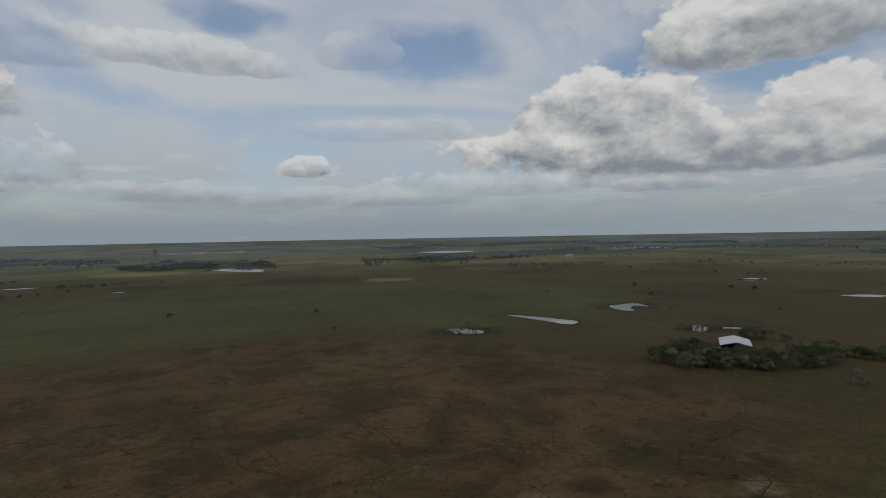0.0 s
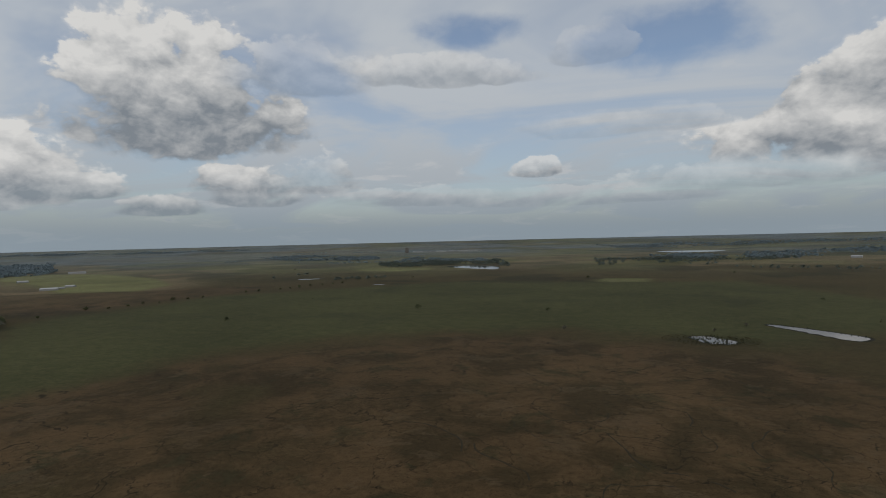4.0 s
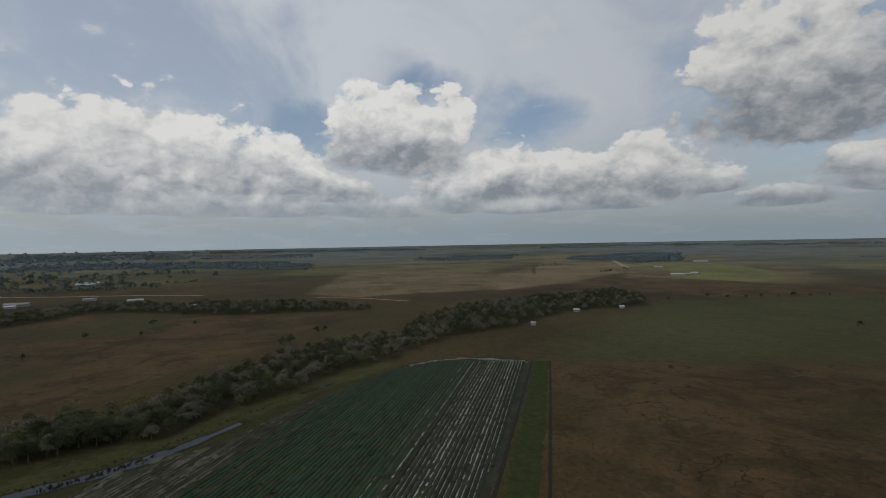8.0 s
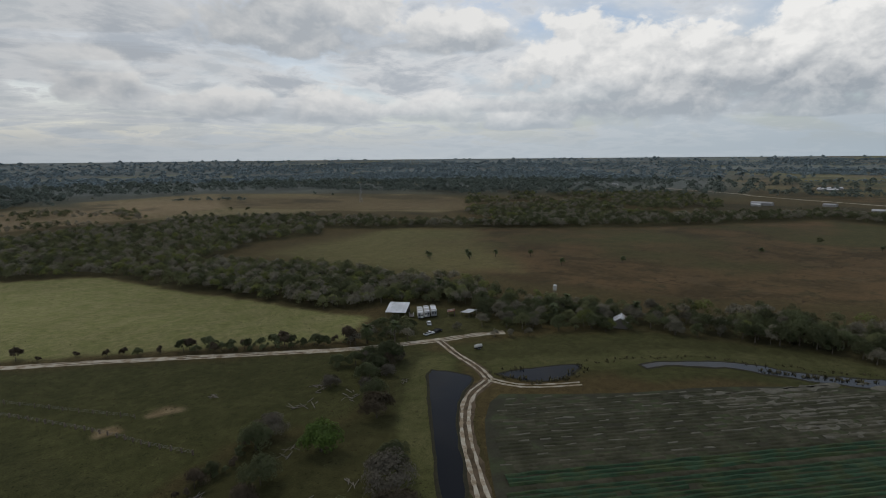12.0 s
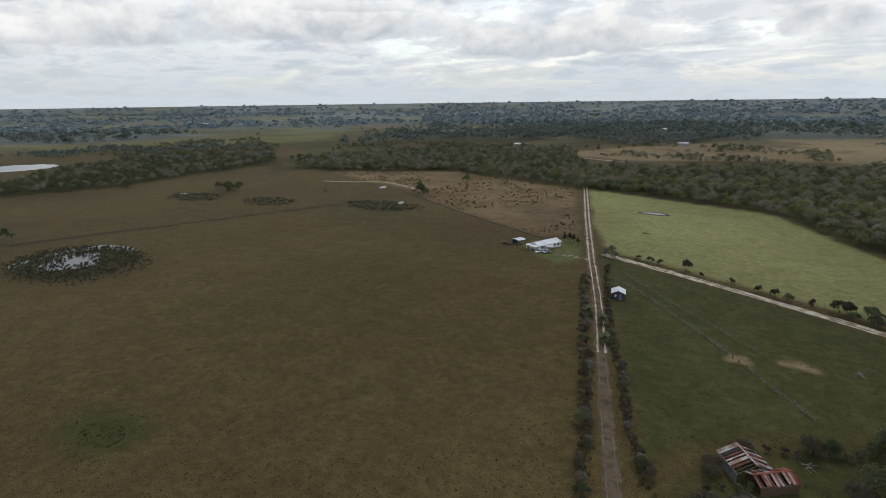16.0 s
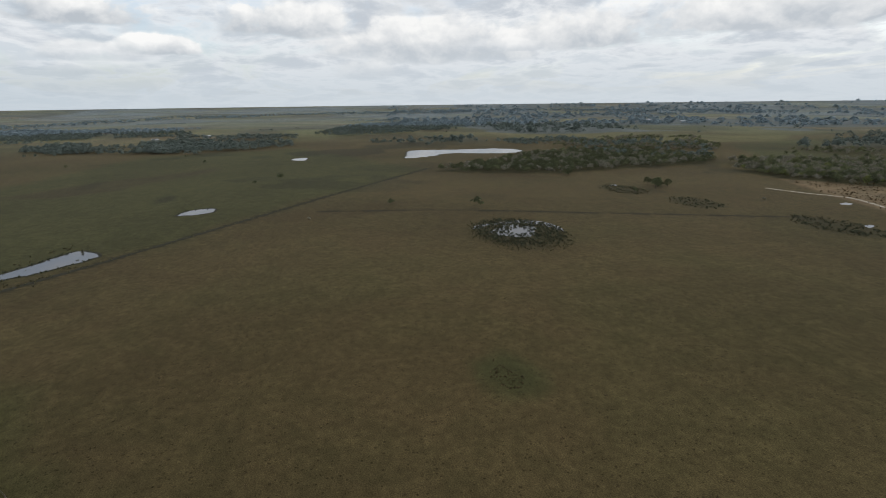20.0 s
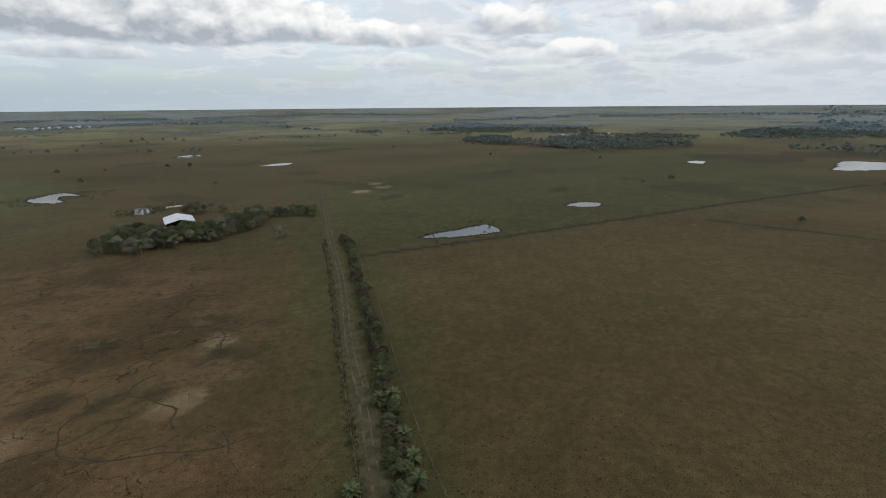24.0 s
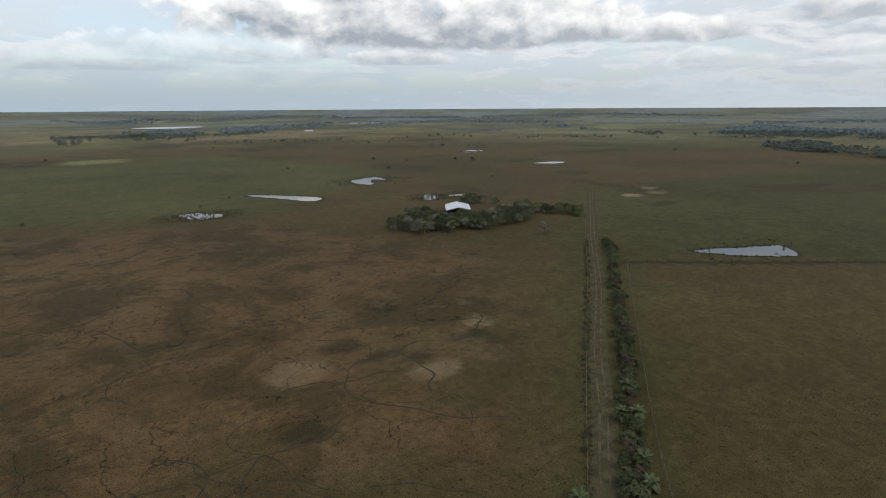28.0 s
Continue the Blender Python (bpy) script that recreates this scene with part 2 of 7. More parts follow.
# ---------------------------------------------------------------- materials
def material(name, base, rough=0.9, metal=0.0, vary=0.25, scale=1.0, second=None, bump=0.0, spec=0.1, per_object=0.0, per_island=0.0, thin=0.0):
    """A worn surface: two scales of noise over a base colour, with a second colour in patches."""
    m = bpy.data.materials.new(name)
    m.use_nodes = True
    nt = m.node_tree
    node, put, mth, ramp, mix, noise_tex, vec = tree_nodes(nt)
    b = nt.nodes["Principled BSDF"]
    p = node("ShaderNodeNewGeometry")
    co = p.outputs["Position"]
    n1 = noise_tex(co, scale, 5.0, 0.6)
    n2 = noise_tex(co, scale * 7.3, 3.0, 0.6)
    k = mth("ADD", mth("MULTIPLY", mth("SUBTRACT", n1, 0.5), vary * 2.6), mth("MULTIPLY", mth("SUBTRACT", n2, 0.5), vary * 1.6))
    if per_object:
        k = mth("ADD", k, mth("MULTIPLY", mth("SUBTRACT", node("ShaderNodeObjectInfo").outputs["Random"], 0.5), per_object * 2))
    if per_island:
        k = mth("ADD", k, mth("MULTIPLY", mth("SUBTRACT", p.outputs["Random Per Island"], 0.5), per_island * 2))
    k = mth("MAXIMUM", mth("ADD", k, 1.0), 0.25)
    col = tuple(base)
    if second:
        col = mix(ramp(noise_tex(co, scale * 0.6, 4.0, 0.6), 0.42, 0.62), tuple(base), tuple(second))
    sc = node("ShaderNodeVectorMath", operation="SCALE")
    put(sc.inputs[0], col if not isinstance(col, tuple) else col[:3])
    put(sc.inputs["Scale"], k)
    put(b.inputs["Base Color"], sc.outputs[0])
    b.inputs["Roughness"].default_value, b.inputs["Metallic"].default_value = rough, metal
    b.inputs["Specular IOR Level"].default_value = spec
    if thin:
        tr, ms = node("ShaderNodeBsdfTranslucent"), node("ShaderNodeMixShader")
        put(tr.inputs[0], sc.outputs[0])
        ms.inputs[0].default_value = thin
        nt.links.new(b.outputs[0], ms.inputs[1]), nt.links.new(tr.outputs[0], ms.inputs[2])
        nt.links.new(ms.outputs[0], nt.nodes["Material Output"].inputs[0])
    if bump:
        bn = node("ShaderNodeBump")
        bn.inputs["Strength"].default_value, bn.inputs["Distance"].default_value = bump, 0.1
        put(bn.inputs["Height"], n2)
        nt.links.new(bn.outputs[0], b.inputs["Normal"])
    return m


def ground_material():
    """Grass plain: heath, fresh grass, dry grass and damp ground by the cover of each place, with tufts, wear, and
    painted sunlight and haze.
    """
    m = bpy.data.materials.new("grass_plain")
    m.use_nodes = True
    nt = m.node_tree
    node, put, mth, ramp, mix, noise_tex, vec = tree_nodes(nt)
    b = nt.nodes["Principled BSDF"]
    co = node("ShaderNodeNewGeometry").outputs["Position"]
    at = node("ShaderNodeAttribute")
    at.attribute_name = "cover"
    sp = node("ShaderNodeSeparateColor")
    put(sp.inputs[0], at.outputs["Color"])
    heath, green, dry = sp.outputs
    damp = at.outputs["Alpha"]
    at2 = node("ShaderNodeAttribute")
    at2.attribute_name = "far_haze"
    big = noise_tex(co, 0.022, 5.0, 0.62, 0.6)
    mid = noise_tex(co, 0.10, 5.0, 0.62, 0.3)
    fine = noise_tex(co, 0.40, 6.0, 0.72)
    tiny = noise_tex(co, 3.1, 2.0, 0.6)
    olive = mix(ramp(mid, 0.35, 0.68), (0.110, 0.086, 0.036), (0.140, 0.106, 0.045))
    heath_c = mix(ramp(big, 0.38, 0.60), (0.104, 0.071, 0.033), (0.190, 0.120, 0.057))
    heath_c = mix(mth("MULTIPLY", ramp(mid, 0.50, 0.70), 0.34), heath_c, (0.060, 0.054, 0.028))
    green_c = mix(ramp(mid, 0.36, 0.66), (0.074, 0.080, 0.028), (0.100, 0.103, 0.038))
    # dry grass, lightened to stand in for sun on the far fields
    dry_c = mix(ramp(mid, 0.36, 0.66), (0.340, 0.240, 0.135), (0.440, 0.340, 0.205))
    damp_c = (0.036, 0.036, 0.021)
    c = mix(mth("MULTIPLY", ramp(big, 0.36, 0.70), 0.45), olive, (0.118, 0.080, 0.037))
    c = mix(heath, c, heath_c)
    c = mix(green, c, green_c)
    c = mix(dry, c, dry_c)
    c = mix(damp, c, damp_c)
    at3 = node("ShaderNodeAttribute")
    at3.attribute_name = "sunlit_meadow"
    # yellow-green grass with sunlight painted into its colour
    c = mix(at3.outputs["Fac"], c, mix(ramp(mid, 0.34, 0.66), (0.290, 0.300, 0.110), (0.370, 0.350, 0.155)))
    # distance haze painted into the ground colour as blue-grey
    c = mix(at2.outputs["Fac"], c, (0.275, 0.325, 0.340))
    # crooked lines trodden and washed into the heath
    wv = node("ShaderNodeVectorMath", operation="MULTIPLY_ADD")
    wt = node("ShaderNodeTexNoise")
    put(wt.inputs["Vector"], co)
    wt.inputs["Scale"].default_value, wt.inputs["Detail"].default_value = 0.09, 5.0
    put(wv.inputs[0], wt.outputs["Color"]), put(wv.inputs[1], (22.0, 22.0, 0.0)), put(wv.inputs[2], co)
    crack = node("ShaderNodeTexVoronoi")
    crack.feature = "DISTANCE_TO_EDGE"
    crack.inputs["Scale"].default_value = 0.055
    put(crack.inputs["Vector"], wv.outputs[0])
    line = mth("MULTIPLY", ramp(crack.outputs["Distance"], 0.003, 0.014, 1.0, 0.0), ramp(noise_tex(co, 0.03, 3.0, 0.6), 0.38, 0.52))
    c = mix(mth("MULTIPLY", mth("MULTIPLY", line, heath), 0.85), c, (0.034, 0.028, 0.016))
    weeds = mth("MULTIPLY", mth("MULTIPLY", ramp(noise_tex(co, 0.045, 7.0, 0.72, 0.5), 0.54, 0.63), heath), 0.55)
    c = mix(weeds, c, (0.062, 0.064, 0.030))
    # round pale patches of dead grass with crisp edges
    pn = noise_tex(co, 0.035, 6.0, 0.66, 0.2)
    c = mix(mth("MULTIPLY", mth("MULTIPLY", ramp(pn, 0.565, 0.59), heath), 0.35), c, (0.215, 0.150, 0.084))
    # tufts: dark dots of coarse grass
    vo = node("ShaderNodeTexVoronoi")
    vo.inputs["Scale"].default_value = 0.42
    put(vo.inputs["Vector"], vec("ADD", co, (3.1, 1.7, 0.0)))
    tuft = mth("MULTIPLY", ramp(vo.outputs["Distance"], 0.10, 0.24, 1.0, 0.0), ramp(mid, 0.48, 0.60))
    k = mth("ADD", 0.56, mth("ADD", mth("MULTIPLY", mth("SUBTRACT", fine, 0.5), 0.75), mth("MULTIPLY", mth("SUBTRACT", tiny, 0.5), 1.2)))
    # sparse small dots of coarse stalks and dung
    dv = node("ShaderNodeTexVoronoi")
    dv.inputs["Scale"].default_value = 0.75
    put(dv.inputs["Vector"], co)
    dsep = node("ShaderNodeSeparateColor")
    put(dsep.inputs[0], dv.outputs["Color"])
    dot = mth("MULTIPLY", ramp(dv.outputs["Distance"], 0.16, 0.28, 1.0, 0.0), ramp(mth("ADD", dsep.outputs[0], mth("MULTIPLY", mid, 0.8)), 0.96, 1.03))
    k = mth("MULTIPLY", k, mth("SUBTRACT", 1.0, mth("MULTIPLY", dot, 0.45)))
    pale = mth("MULTIPLY", ramp(dv.outputs["Distance"], 0.12, 0.30, 1.0, 0.0), ramp(dsep.outputs[1], 0.86, 0.90))
    k = mth("MULTIPLY", k, mth("ADD", 1.0, mth("MULTIPLY", pale, 0.35)))
    k = mth("MULTIPLY", k, mth("SUBTRACT", 1.0, mth("MULTIPLY", tuft, 0.42)))
    k = mth("MULTIPLY", k, ramp(noise_tex(co, 0.006, 3.0, 0.5), 0.3, 0.7, 0.86, 1.14))
    sc = node("ShaderNodeVectorMath", operation="SCALE")
    put(sc.inputs[0], c), put(sc.inputs["Scale"], k)
    put(b.inputs["Base Color"], sc.outputs[0])
    b.inputs["Roughness"].default_value = 1.0
    b.inputs["Specular IOR Level"].default_value = 0.05
    b.inputs["Sheen Weight"].default_value, b.inputs["Sheen Roughness"].default_value = 0.045, 0.35
    put(b.inputs["Sheen Tint"], (0.72, 0.76, 0.70, 1.0))
    bn = node("ShaderNodeBump")
    bn.inputs["Strength"].default_value, bn.inputs["Distance"].default_value = 0.25, 0.4
    put(bn.inputs["Height"], mth("ADD", fine, mth("MULTIPLY", tuft, 0.7)))
    nt.links.new(bn.outputs[0], b.inputs["Normal"])
    return m


def water_material(name, colour, ior=1.24):
    m = bpy.data.materials.new(name)
    m.use_nodes = True
    nt = m.node_tree
    node, put, mth, ramp, mix, noise_tex, vec = tree_nodes(nt)
    b = nt.nodes["Principled BSDF"]
    put(b.inputs["Base Color"], colour)
    b.inputs["Roughness"].default_value, b.inputs["IOR"].default_value = 0.03, ior
    b.inputs["Specular IOR Level"].default_value = 0.15
    co = node("ShaderNodeNewGeometry").outputs["Position"]
    bn = node("ShaderNodeBump")
    bn.inputs["Strength"].default_value, bn.inputs["Distance"].default_value = 0.05, 0.03
    put(bn.inputs["Height"], noise_tex(vec("MULTIPLY", co, (1.0, 0.5, 1.0)), 1.6, 4.0, 0.6))
    nt.links.new(bn.outputs[0], b.inputs["Normal"])
    return m


M_GROUND = ground_material()
M_WATER = water_material("dark_canal_water", (0.008, 0.010, 0.014))
M_CREEK = water_material("creek_water", (0.020, 0.022, 0.024), 1.36)
# pond water, sky reflection partly painted in as a pale base colour
M_PALE_WATER = water_material("pale_pond_water", (0.085, 0.086, 0.090), 1.38)
M_MUD = material("mud", (0.034, 0.031, 0.020), 0.9, vary=0.4, scale=0.8, second=(0.030, 0.030, 0.018))
M_SAND = material("white_sand", (0.40, 0.36, 0.29), 0.95, vary=0.35, scale=0.5, second=(0.24, 0.19, 0.13))
M_STREAK = material("washed_sand_streak", (0.116, 0.110, 0.088), 0.9, vary=0.4, scale=0.3, second=(0.080, 0.076, 0.056))
M_DIRT = material("track_dirt", (0.112, 0.084, 0.056), 0.95, vary=0.35, scale=0.4, second=(0.066, 0.050, 0.030))
M_VERGE = material("verge_grass", (0.075, 0.068, 0.036), 1.0, vary=0.4, scale=0.5, second=(0.055, 0.050, 0.028), spec=0.05)
M_LUSH = material("bank_grass", (0.058, 0.063, 0.025), 1.0, vary=0.35, scale=0.35, second=(0.090, 0.080, 0.038), spec=0.05)
M_HEADLAND = material("headland_grass", (0.040, 0.055, 0.018), 1.0, vary=0.35, scale=0.35, second=(0.052, 0.056, 0.022), spec=0.05)
M_BARK = material("bark", (0.11, 0.095, 0.075), 0.95, vary=0.3, scale=2.0)
M_DEADWOOD = material("bleached_wood", (0.20, 0.18, 0.155), 0.9, vary=0.3, scale=2.0)
M_OAK = material("oak_leaf", (0.108, 0.122, 0.062), 0.8, vary=0.35, scale=0.10, per_object=0.30, per_island=0.08, spec=0.15, thin=0.5)
M_GREY = material("bare_twigs", (0.215, 0.202, 0.155), 0.95, vary=0.30, scale=0.10, per_object=0.25, per_island=0.08, spec=0.1, thin=0.5)
M_OLIVE = material("olive_leaf", (0.180, 0.190, 0.098), 0.9, vary=0.30, scale=0.10, per_object=0.28, per_island=0.08, spec=0.1, thin=0.5)
M_SPRING = material("spring_leaf", (0.195, 0.215, 0.075), 0.8, vary=0.25, scale=0.10, per_object=0.25, per_island=0.10, spec=0.15, thin=0.5)
M_BRIGHT = material("bright_leaf", (0.105, 0.165, 0.034), 0.7, vary=0.25, scale=0.6, per_object=0.2, per_island=0.30, spec=0.2, thin=0.35)
M_BROWNTWIG = material("brown_twigs", (0.098, 0.080, 0.056), 0.95, vary=0.25, scale=0.3, per_object=0.2, per_island=0.15, spec=0.05, thin=0.3)
M_PALETWIG = material("pale_twigs", (0.150, 0.135, 0.108), 0.95, vary=0.25, scale=0.3, per_object=0.2, per_island=0.15, spec=0.05, thin=0.3)
M_PINE = material("pine_needle", (0.050, 0.062, 0.034), 0.85, vary=0.3, scale=0.4, per_object=0.3, per_island=0.3, spec=0.1, thin=0.35)
M_PALM = material("palm_frond", (0.085, 0.105, 0.042), 0.6, vary=0.25, scale=0.9, per_object=0.2, per_island=0.45, spec=0.3, thin=0.35)
M_REED = material("reeds", (0.105, 0.094, 0.052), 0.95, vary=0.35, scale=0.3, per_island=0.45, spec=0.1)
M_RUSH = material("rush", (0.082, 0.088, 0.054), 0.9, vary=0.35, scale=0.3, per_island=0.4, spec=0.1)
M_TUSSOCK = material("tussock_grass", (0.112, 0.080, 0.044), 0.95, vary=0.35, scale=0.3, per_island=0.45, spec=0.1)
# leaf colours of far trees, paled and blued to paint in distance haze
M_HORIZON = material("hazed_horizon_leaf", (0.225, 0.280, 0.300), 0.95, vary=0.2, scale=0.01, per_island=0.10, spec=0.05, thin=0.3)
M_FARTREE = material("hazed_distant_leaf", (0.150, 0.178, 0.155), 0.95, vary=0.3, scale=0.02, per_island=0.15, spec=0.05, thin=0.3)


# ---------------------------------------------------------------- helpers
def lattice(ix, iy, seed):
    h = (ix.astype(np.int64) * 374761393 + iy.astype(np.int64) * 668265263 + seed * 1442695041) & 0x7FFFFFFF
    h = ((h ^ (h >> 13)) * 1274126177) & 0x7FFFFFFF
    return ((h ^ (h >> 16)) & 0xFFFF) / 65535.0


def vnoise(x, y, size, seed=0, octaves=3):
    """Smooth value noise in 0..1 over arrays of places, with patches of about that size in metres."""
    total, amp, norm = 0.0, 1.0, 0.0
    for o in range(octaves):
        u, v = x / size + 17.3 * o, y / size - 9.1 * o
        ix, iy = np.floor(u), np.floor(v)
        fx, fy = u - ix, v - iy
        fx, fy = fx * fx * (3 - 2 * fx), fy * fy * (3 - 2 * fy)
        a, b = lattice(ix, iy, seed + o), lattice(ix + 1, iy, seed + o)
        c, d = lattice(ix, iy + 1, seed + o), lattice(ix + 1, iy + 1, seed + o)
        total = total + amp * ((a + (b - a) * fx) * (1 - fy) + (c + (d - c) * fx) * fy)
        norm, amp, size = norm + amp, amp * 0.5, size * 0.5
    return total / norm


def sstep(x, lo, hi):
    t = np.clip((x - lo) / (hi - lo), 0, 1)
    return t * t * (3 - 2 * t)


def inside(x, y, poly):
    """Signed distance to the outline of a polygon: positive inside."""
    p = np.array(poly, float)
    best, ins = np.full(x.shape, 1e18), np.zeros(x.shape, bool)
    for (ax, ay), (bx, by) in zip(p, np.roll(p, -1, 0)):
        dx, dy = bx - ax, by - ay
        t = np.clip(((x - ax) * dx + (y - ay) * dy) / (dx * dx + dy * dy + 1e-9), 0, 1)
        best = np.minimum(best, (x - ax - t * dx) ** 2 + (y - ay - t * dy) ** 2)
        if abs(dy) > 1e-9:
            cr = ((ay > y) != (by > y)) & (x < ax + (y - ay) * dx / dy)
            ins ^= cr
    d = np.sqrt(best)
    return np.where(ins, d, -d)


def near_line(x, y, line):
    """Distance to an open line of points."""
    p = np.array(line, float)
    best = np.full(x.shape, 1e18)
    for (ax, ay), (bx, by) in zip(p[:-1], p[1:]):
        dx, dy = bx - ax, by - ay
        t = np.clip(((x - ax) * dx + (y - ay) * dy) / (dx * dx + dy * dy + 1e-9), 0, 1)
        best = np.minimum(best, (x - ax - t * dx) ** 2 + (y - ay - t * dy) ** 2)
    return np.sqrt(best)


def rise(r):
    """Lift of the far ground, shaped so the horizon fits the camera's view."""
    s = np.clip((r - 2600) / 2250, 0, 1.1)
    return 52 * s * s


def ground_z(x, y):
    return float(rise(np.array(math.hypot(x, y))))


def curve_points(pts, step, closed=False):
    """Points along a smooth curve through the given ones."""
    p = [Vector((*q, 0)) if len(q) == 2 else Vector(q) for q in pts]
    n, out = len(p), []
    for i in range(n if closed else n - 1):
        if closed:
            a, b, c, d = p[i - 1], p[i], p[(i + 1) % n], p[(i + 2) % n]
        else:
            b, c = p[i], p[i + 1]
            a, d = p[i - 1] if i else b + (b - c), p[i + 2] if i + 2 < n else c + (c - b)
        k = max(1, round((c - b).length / step))
        for j in range(k):
            t = j / k
            out.append(0.5 * (2 * b + (c - a) * t + (2 * a - 5 * b + 4 * c - d) * t * t + (3 * b - a - 3 * c + d) * t ** 3))
    if not closed:
        out.append(p[-1])
    return out


def mesh_from(name, verts, faces, mat, smooth=False):
    me = bpy.data.meshes.new(name)
    me.from_pydata([tuple(v) for v in verts] if not isinstance(verts, np.ndarray) else verts.tolist(), [], faces if isinstance(faces, list) else faces.tolist())
    me.materials.append(mat)
    if smooth:
        me.polygons.foreach_set("use_smooth", [True] * len(me.polygons))
    return me


def part(name, bm, mat, parent, label=""):
    """Links a bmesh, or a mesh, as one object under a thing or a part."""
    if isinstance(bm, bmesh.types.BMesh):
        me = bpy.data.meshes.new(name)
        bm.to_mesh(me)
        bm.free()
        me.materials.append(mat)
    else:
        me = bm
    ob = new(name, me)
    ob.parent = parent
    if label:
        ob["label"] = label
    return ob


def thing(name, label, category, m=None, group="", kind=""):
    e = new(name)
    e.empty_display_size = 0.5
    if m is not None:
        e.matrix_basis = m
    return tagged(e, label, category, group, kind)


def box(bm, x0, x1, y0, y1, z0, z1, bevel=0.0):
    r = bmesh.ops.create_cube(bm, size=1.0, matrix=Matrix.LocRotScale(((x0 + x1) / 2, (y0 + y1) / 2, (z0 + z1) / 2), None, (x1 - x0, y1 - y0, z1 - z0)))
    if bevel:
        es = {e for v in r["verts"] for e in v.link_edges}
        bmesh.ops.bevel(bm, geom=list(es), offset=bevel, segments=2, affect="EDGES")
    return bm


def rod(bm, a, b, r0, r1=None, n=6):
    a, b = Vector(a), Vector(b)
    d = b - a
    q = d.to_track_quat("Z", "Y").to_matrix().to_4x4()
    bmesh.ops.create_cone(bm, cap_ends=True, segments=n, radius1=r0, radius2=r0 if r1 is None else r1, depth=d.length, matrix=Matrix.Translation((a + b) / 2) @ q)
    return bm


# ---------------------------------------------------------------- the plan, in metres; the drone hovers over (0, 0)
TRACK_B = [(-6, -12), (22, 11), (50, 33), (73, 51), (87, 63), (103, 76), (130, 100), (176, 137), (207, 164), (263, 213), (392, 322)]
TRACK_A = [(145, -464), (103, -338), (72, -247), (53, -194), (39, -151), (30, -123), (22, -99), (18, -87), (5, -48), (-6, -12)]
ROAD_C = [(70, -259), (23, -239), (-21, -218), (-57, -200), (-85, -187), (-114, -178), (-133, -174), (-143, -170)]
ROAD_D = [(-114, -177), (-111, -159), (-110, -146), (-107, -135)]
ROAD_E = [(-107, -135), (-95, -129), (-87, -121), (-78, -108), (-70, -93), (-66, -85), (-60, -72), (-46, -50)]
ROAD_F = [(-107, -135), (-111, -127), (-118, -121), (-130, -115)]
CANAL = [(-92, -151), (-97, -151), (-101, -146), (-103, -139), (-93, -130), (-83, -119), (-69, -96), (-58, -79), (-40, -52), (-34, -55), (-52, -80), (-61, -97), (-74, -120)]
POND_BEND = [(-112, -137), (-120, -136), (-129, -133), (-138, -130), (-142, -126), (-135, -122), (-126, -121), (-118, -125), (-114, -131)]
CREEK = [(-159, -112), (-168, -110), (-178, -102), (-187, -94), (-193, -82), (-201, -69), (-212, -57), (-227, -44), (-240, -34)]
CREEK_FAR = [(-279, -11), (-287, -3), (-294, 6)]
CROP = [(-149, 47), (-312, 126), (-334, 74), (-320, 43), (-281, 8), (-243, -22), (-220, -37), (-200, -62), (-166, -87), (-136, -102), (-113, -117), (-103, -124), (-88, -113), (-65, -78), (-48, -46), (-88, 18)]
FIELD_MID = [(-280, -502), (-409, -384), (-698, -255), (-623, -89), (-588, 44), (-429, -36), (-309, -95), (-268, -153), (-218, -206), (-183, -328)]
PASTURE = [(138, -452), (2, -405), (-34, -337), (-67, -285), (-93, -239), (-107, -225), (-82, -201), (-37, -220), (13, -242), (69, -266), (94, -320)]
PADDOCK = [(69, -254), (23, -234), (-56, -196), (-88, -183), (-87, -161), (-57, -137), (-23, -139), (3, -122), (16, -106), (31, -149), (61, -232)]
TANFIELD = [(421, -434), (345, -514), (231, -476), (148, -444), (93, -293), (112, -277), (210, -329), (274, -375)]
BROWN = [(-349, 143), (-303, 217), (-239, 291), (-178, 355), (-109, 400), (-25, 405), (95, 361), (154, 280), (180, 215), (150, 150), (85, 70), (20, 14), (-20, -10), (-90, 30), (-147, 60)]
LAKE = [(781, -132), (862, -157), (858, -224), (851, -300), (806, -327), (766, -295), (772, -254), (792, -202), (758, -168), (740, -126)]

CREEK_WOOD = [
    [(-213, -109), (-226, -78), (-229, -60), (-262, -44), (-279, -20), (-318, 9), (-347, 43), (-425, 58), (-412, 13), (-367, -25), (-325, -54), (-269, -69), (-250, -87), (-264, -129)],
    [(-82, -262), (-97, -243), (-137, -233), (-150, -190), (-170, -160), (-196, -133), (-212, -103), (-250, -66), (-287, -42), (-330, -45), (-321, -56), (-266, -88), (-255, -120), (-219, -150), (-181, -212), (-146, -287), (-111, -357), (-67, -409), (-40, -350), (-70, -285)],
    [(138, -452), (2, -412), (-32, -345), (-66, -292), (-92, -247), (-124, -240), (-155, -211), (-188, -241), (-155, -299), (-124, -356), (-68, -404), (-30, -499), (76, -525), (157, -506)],
]
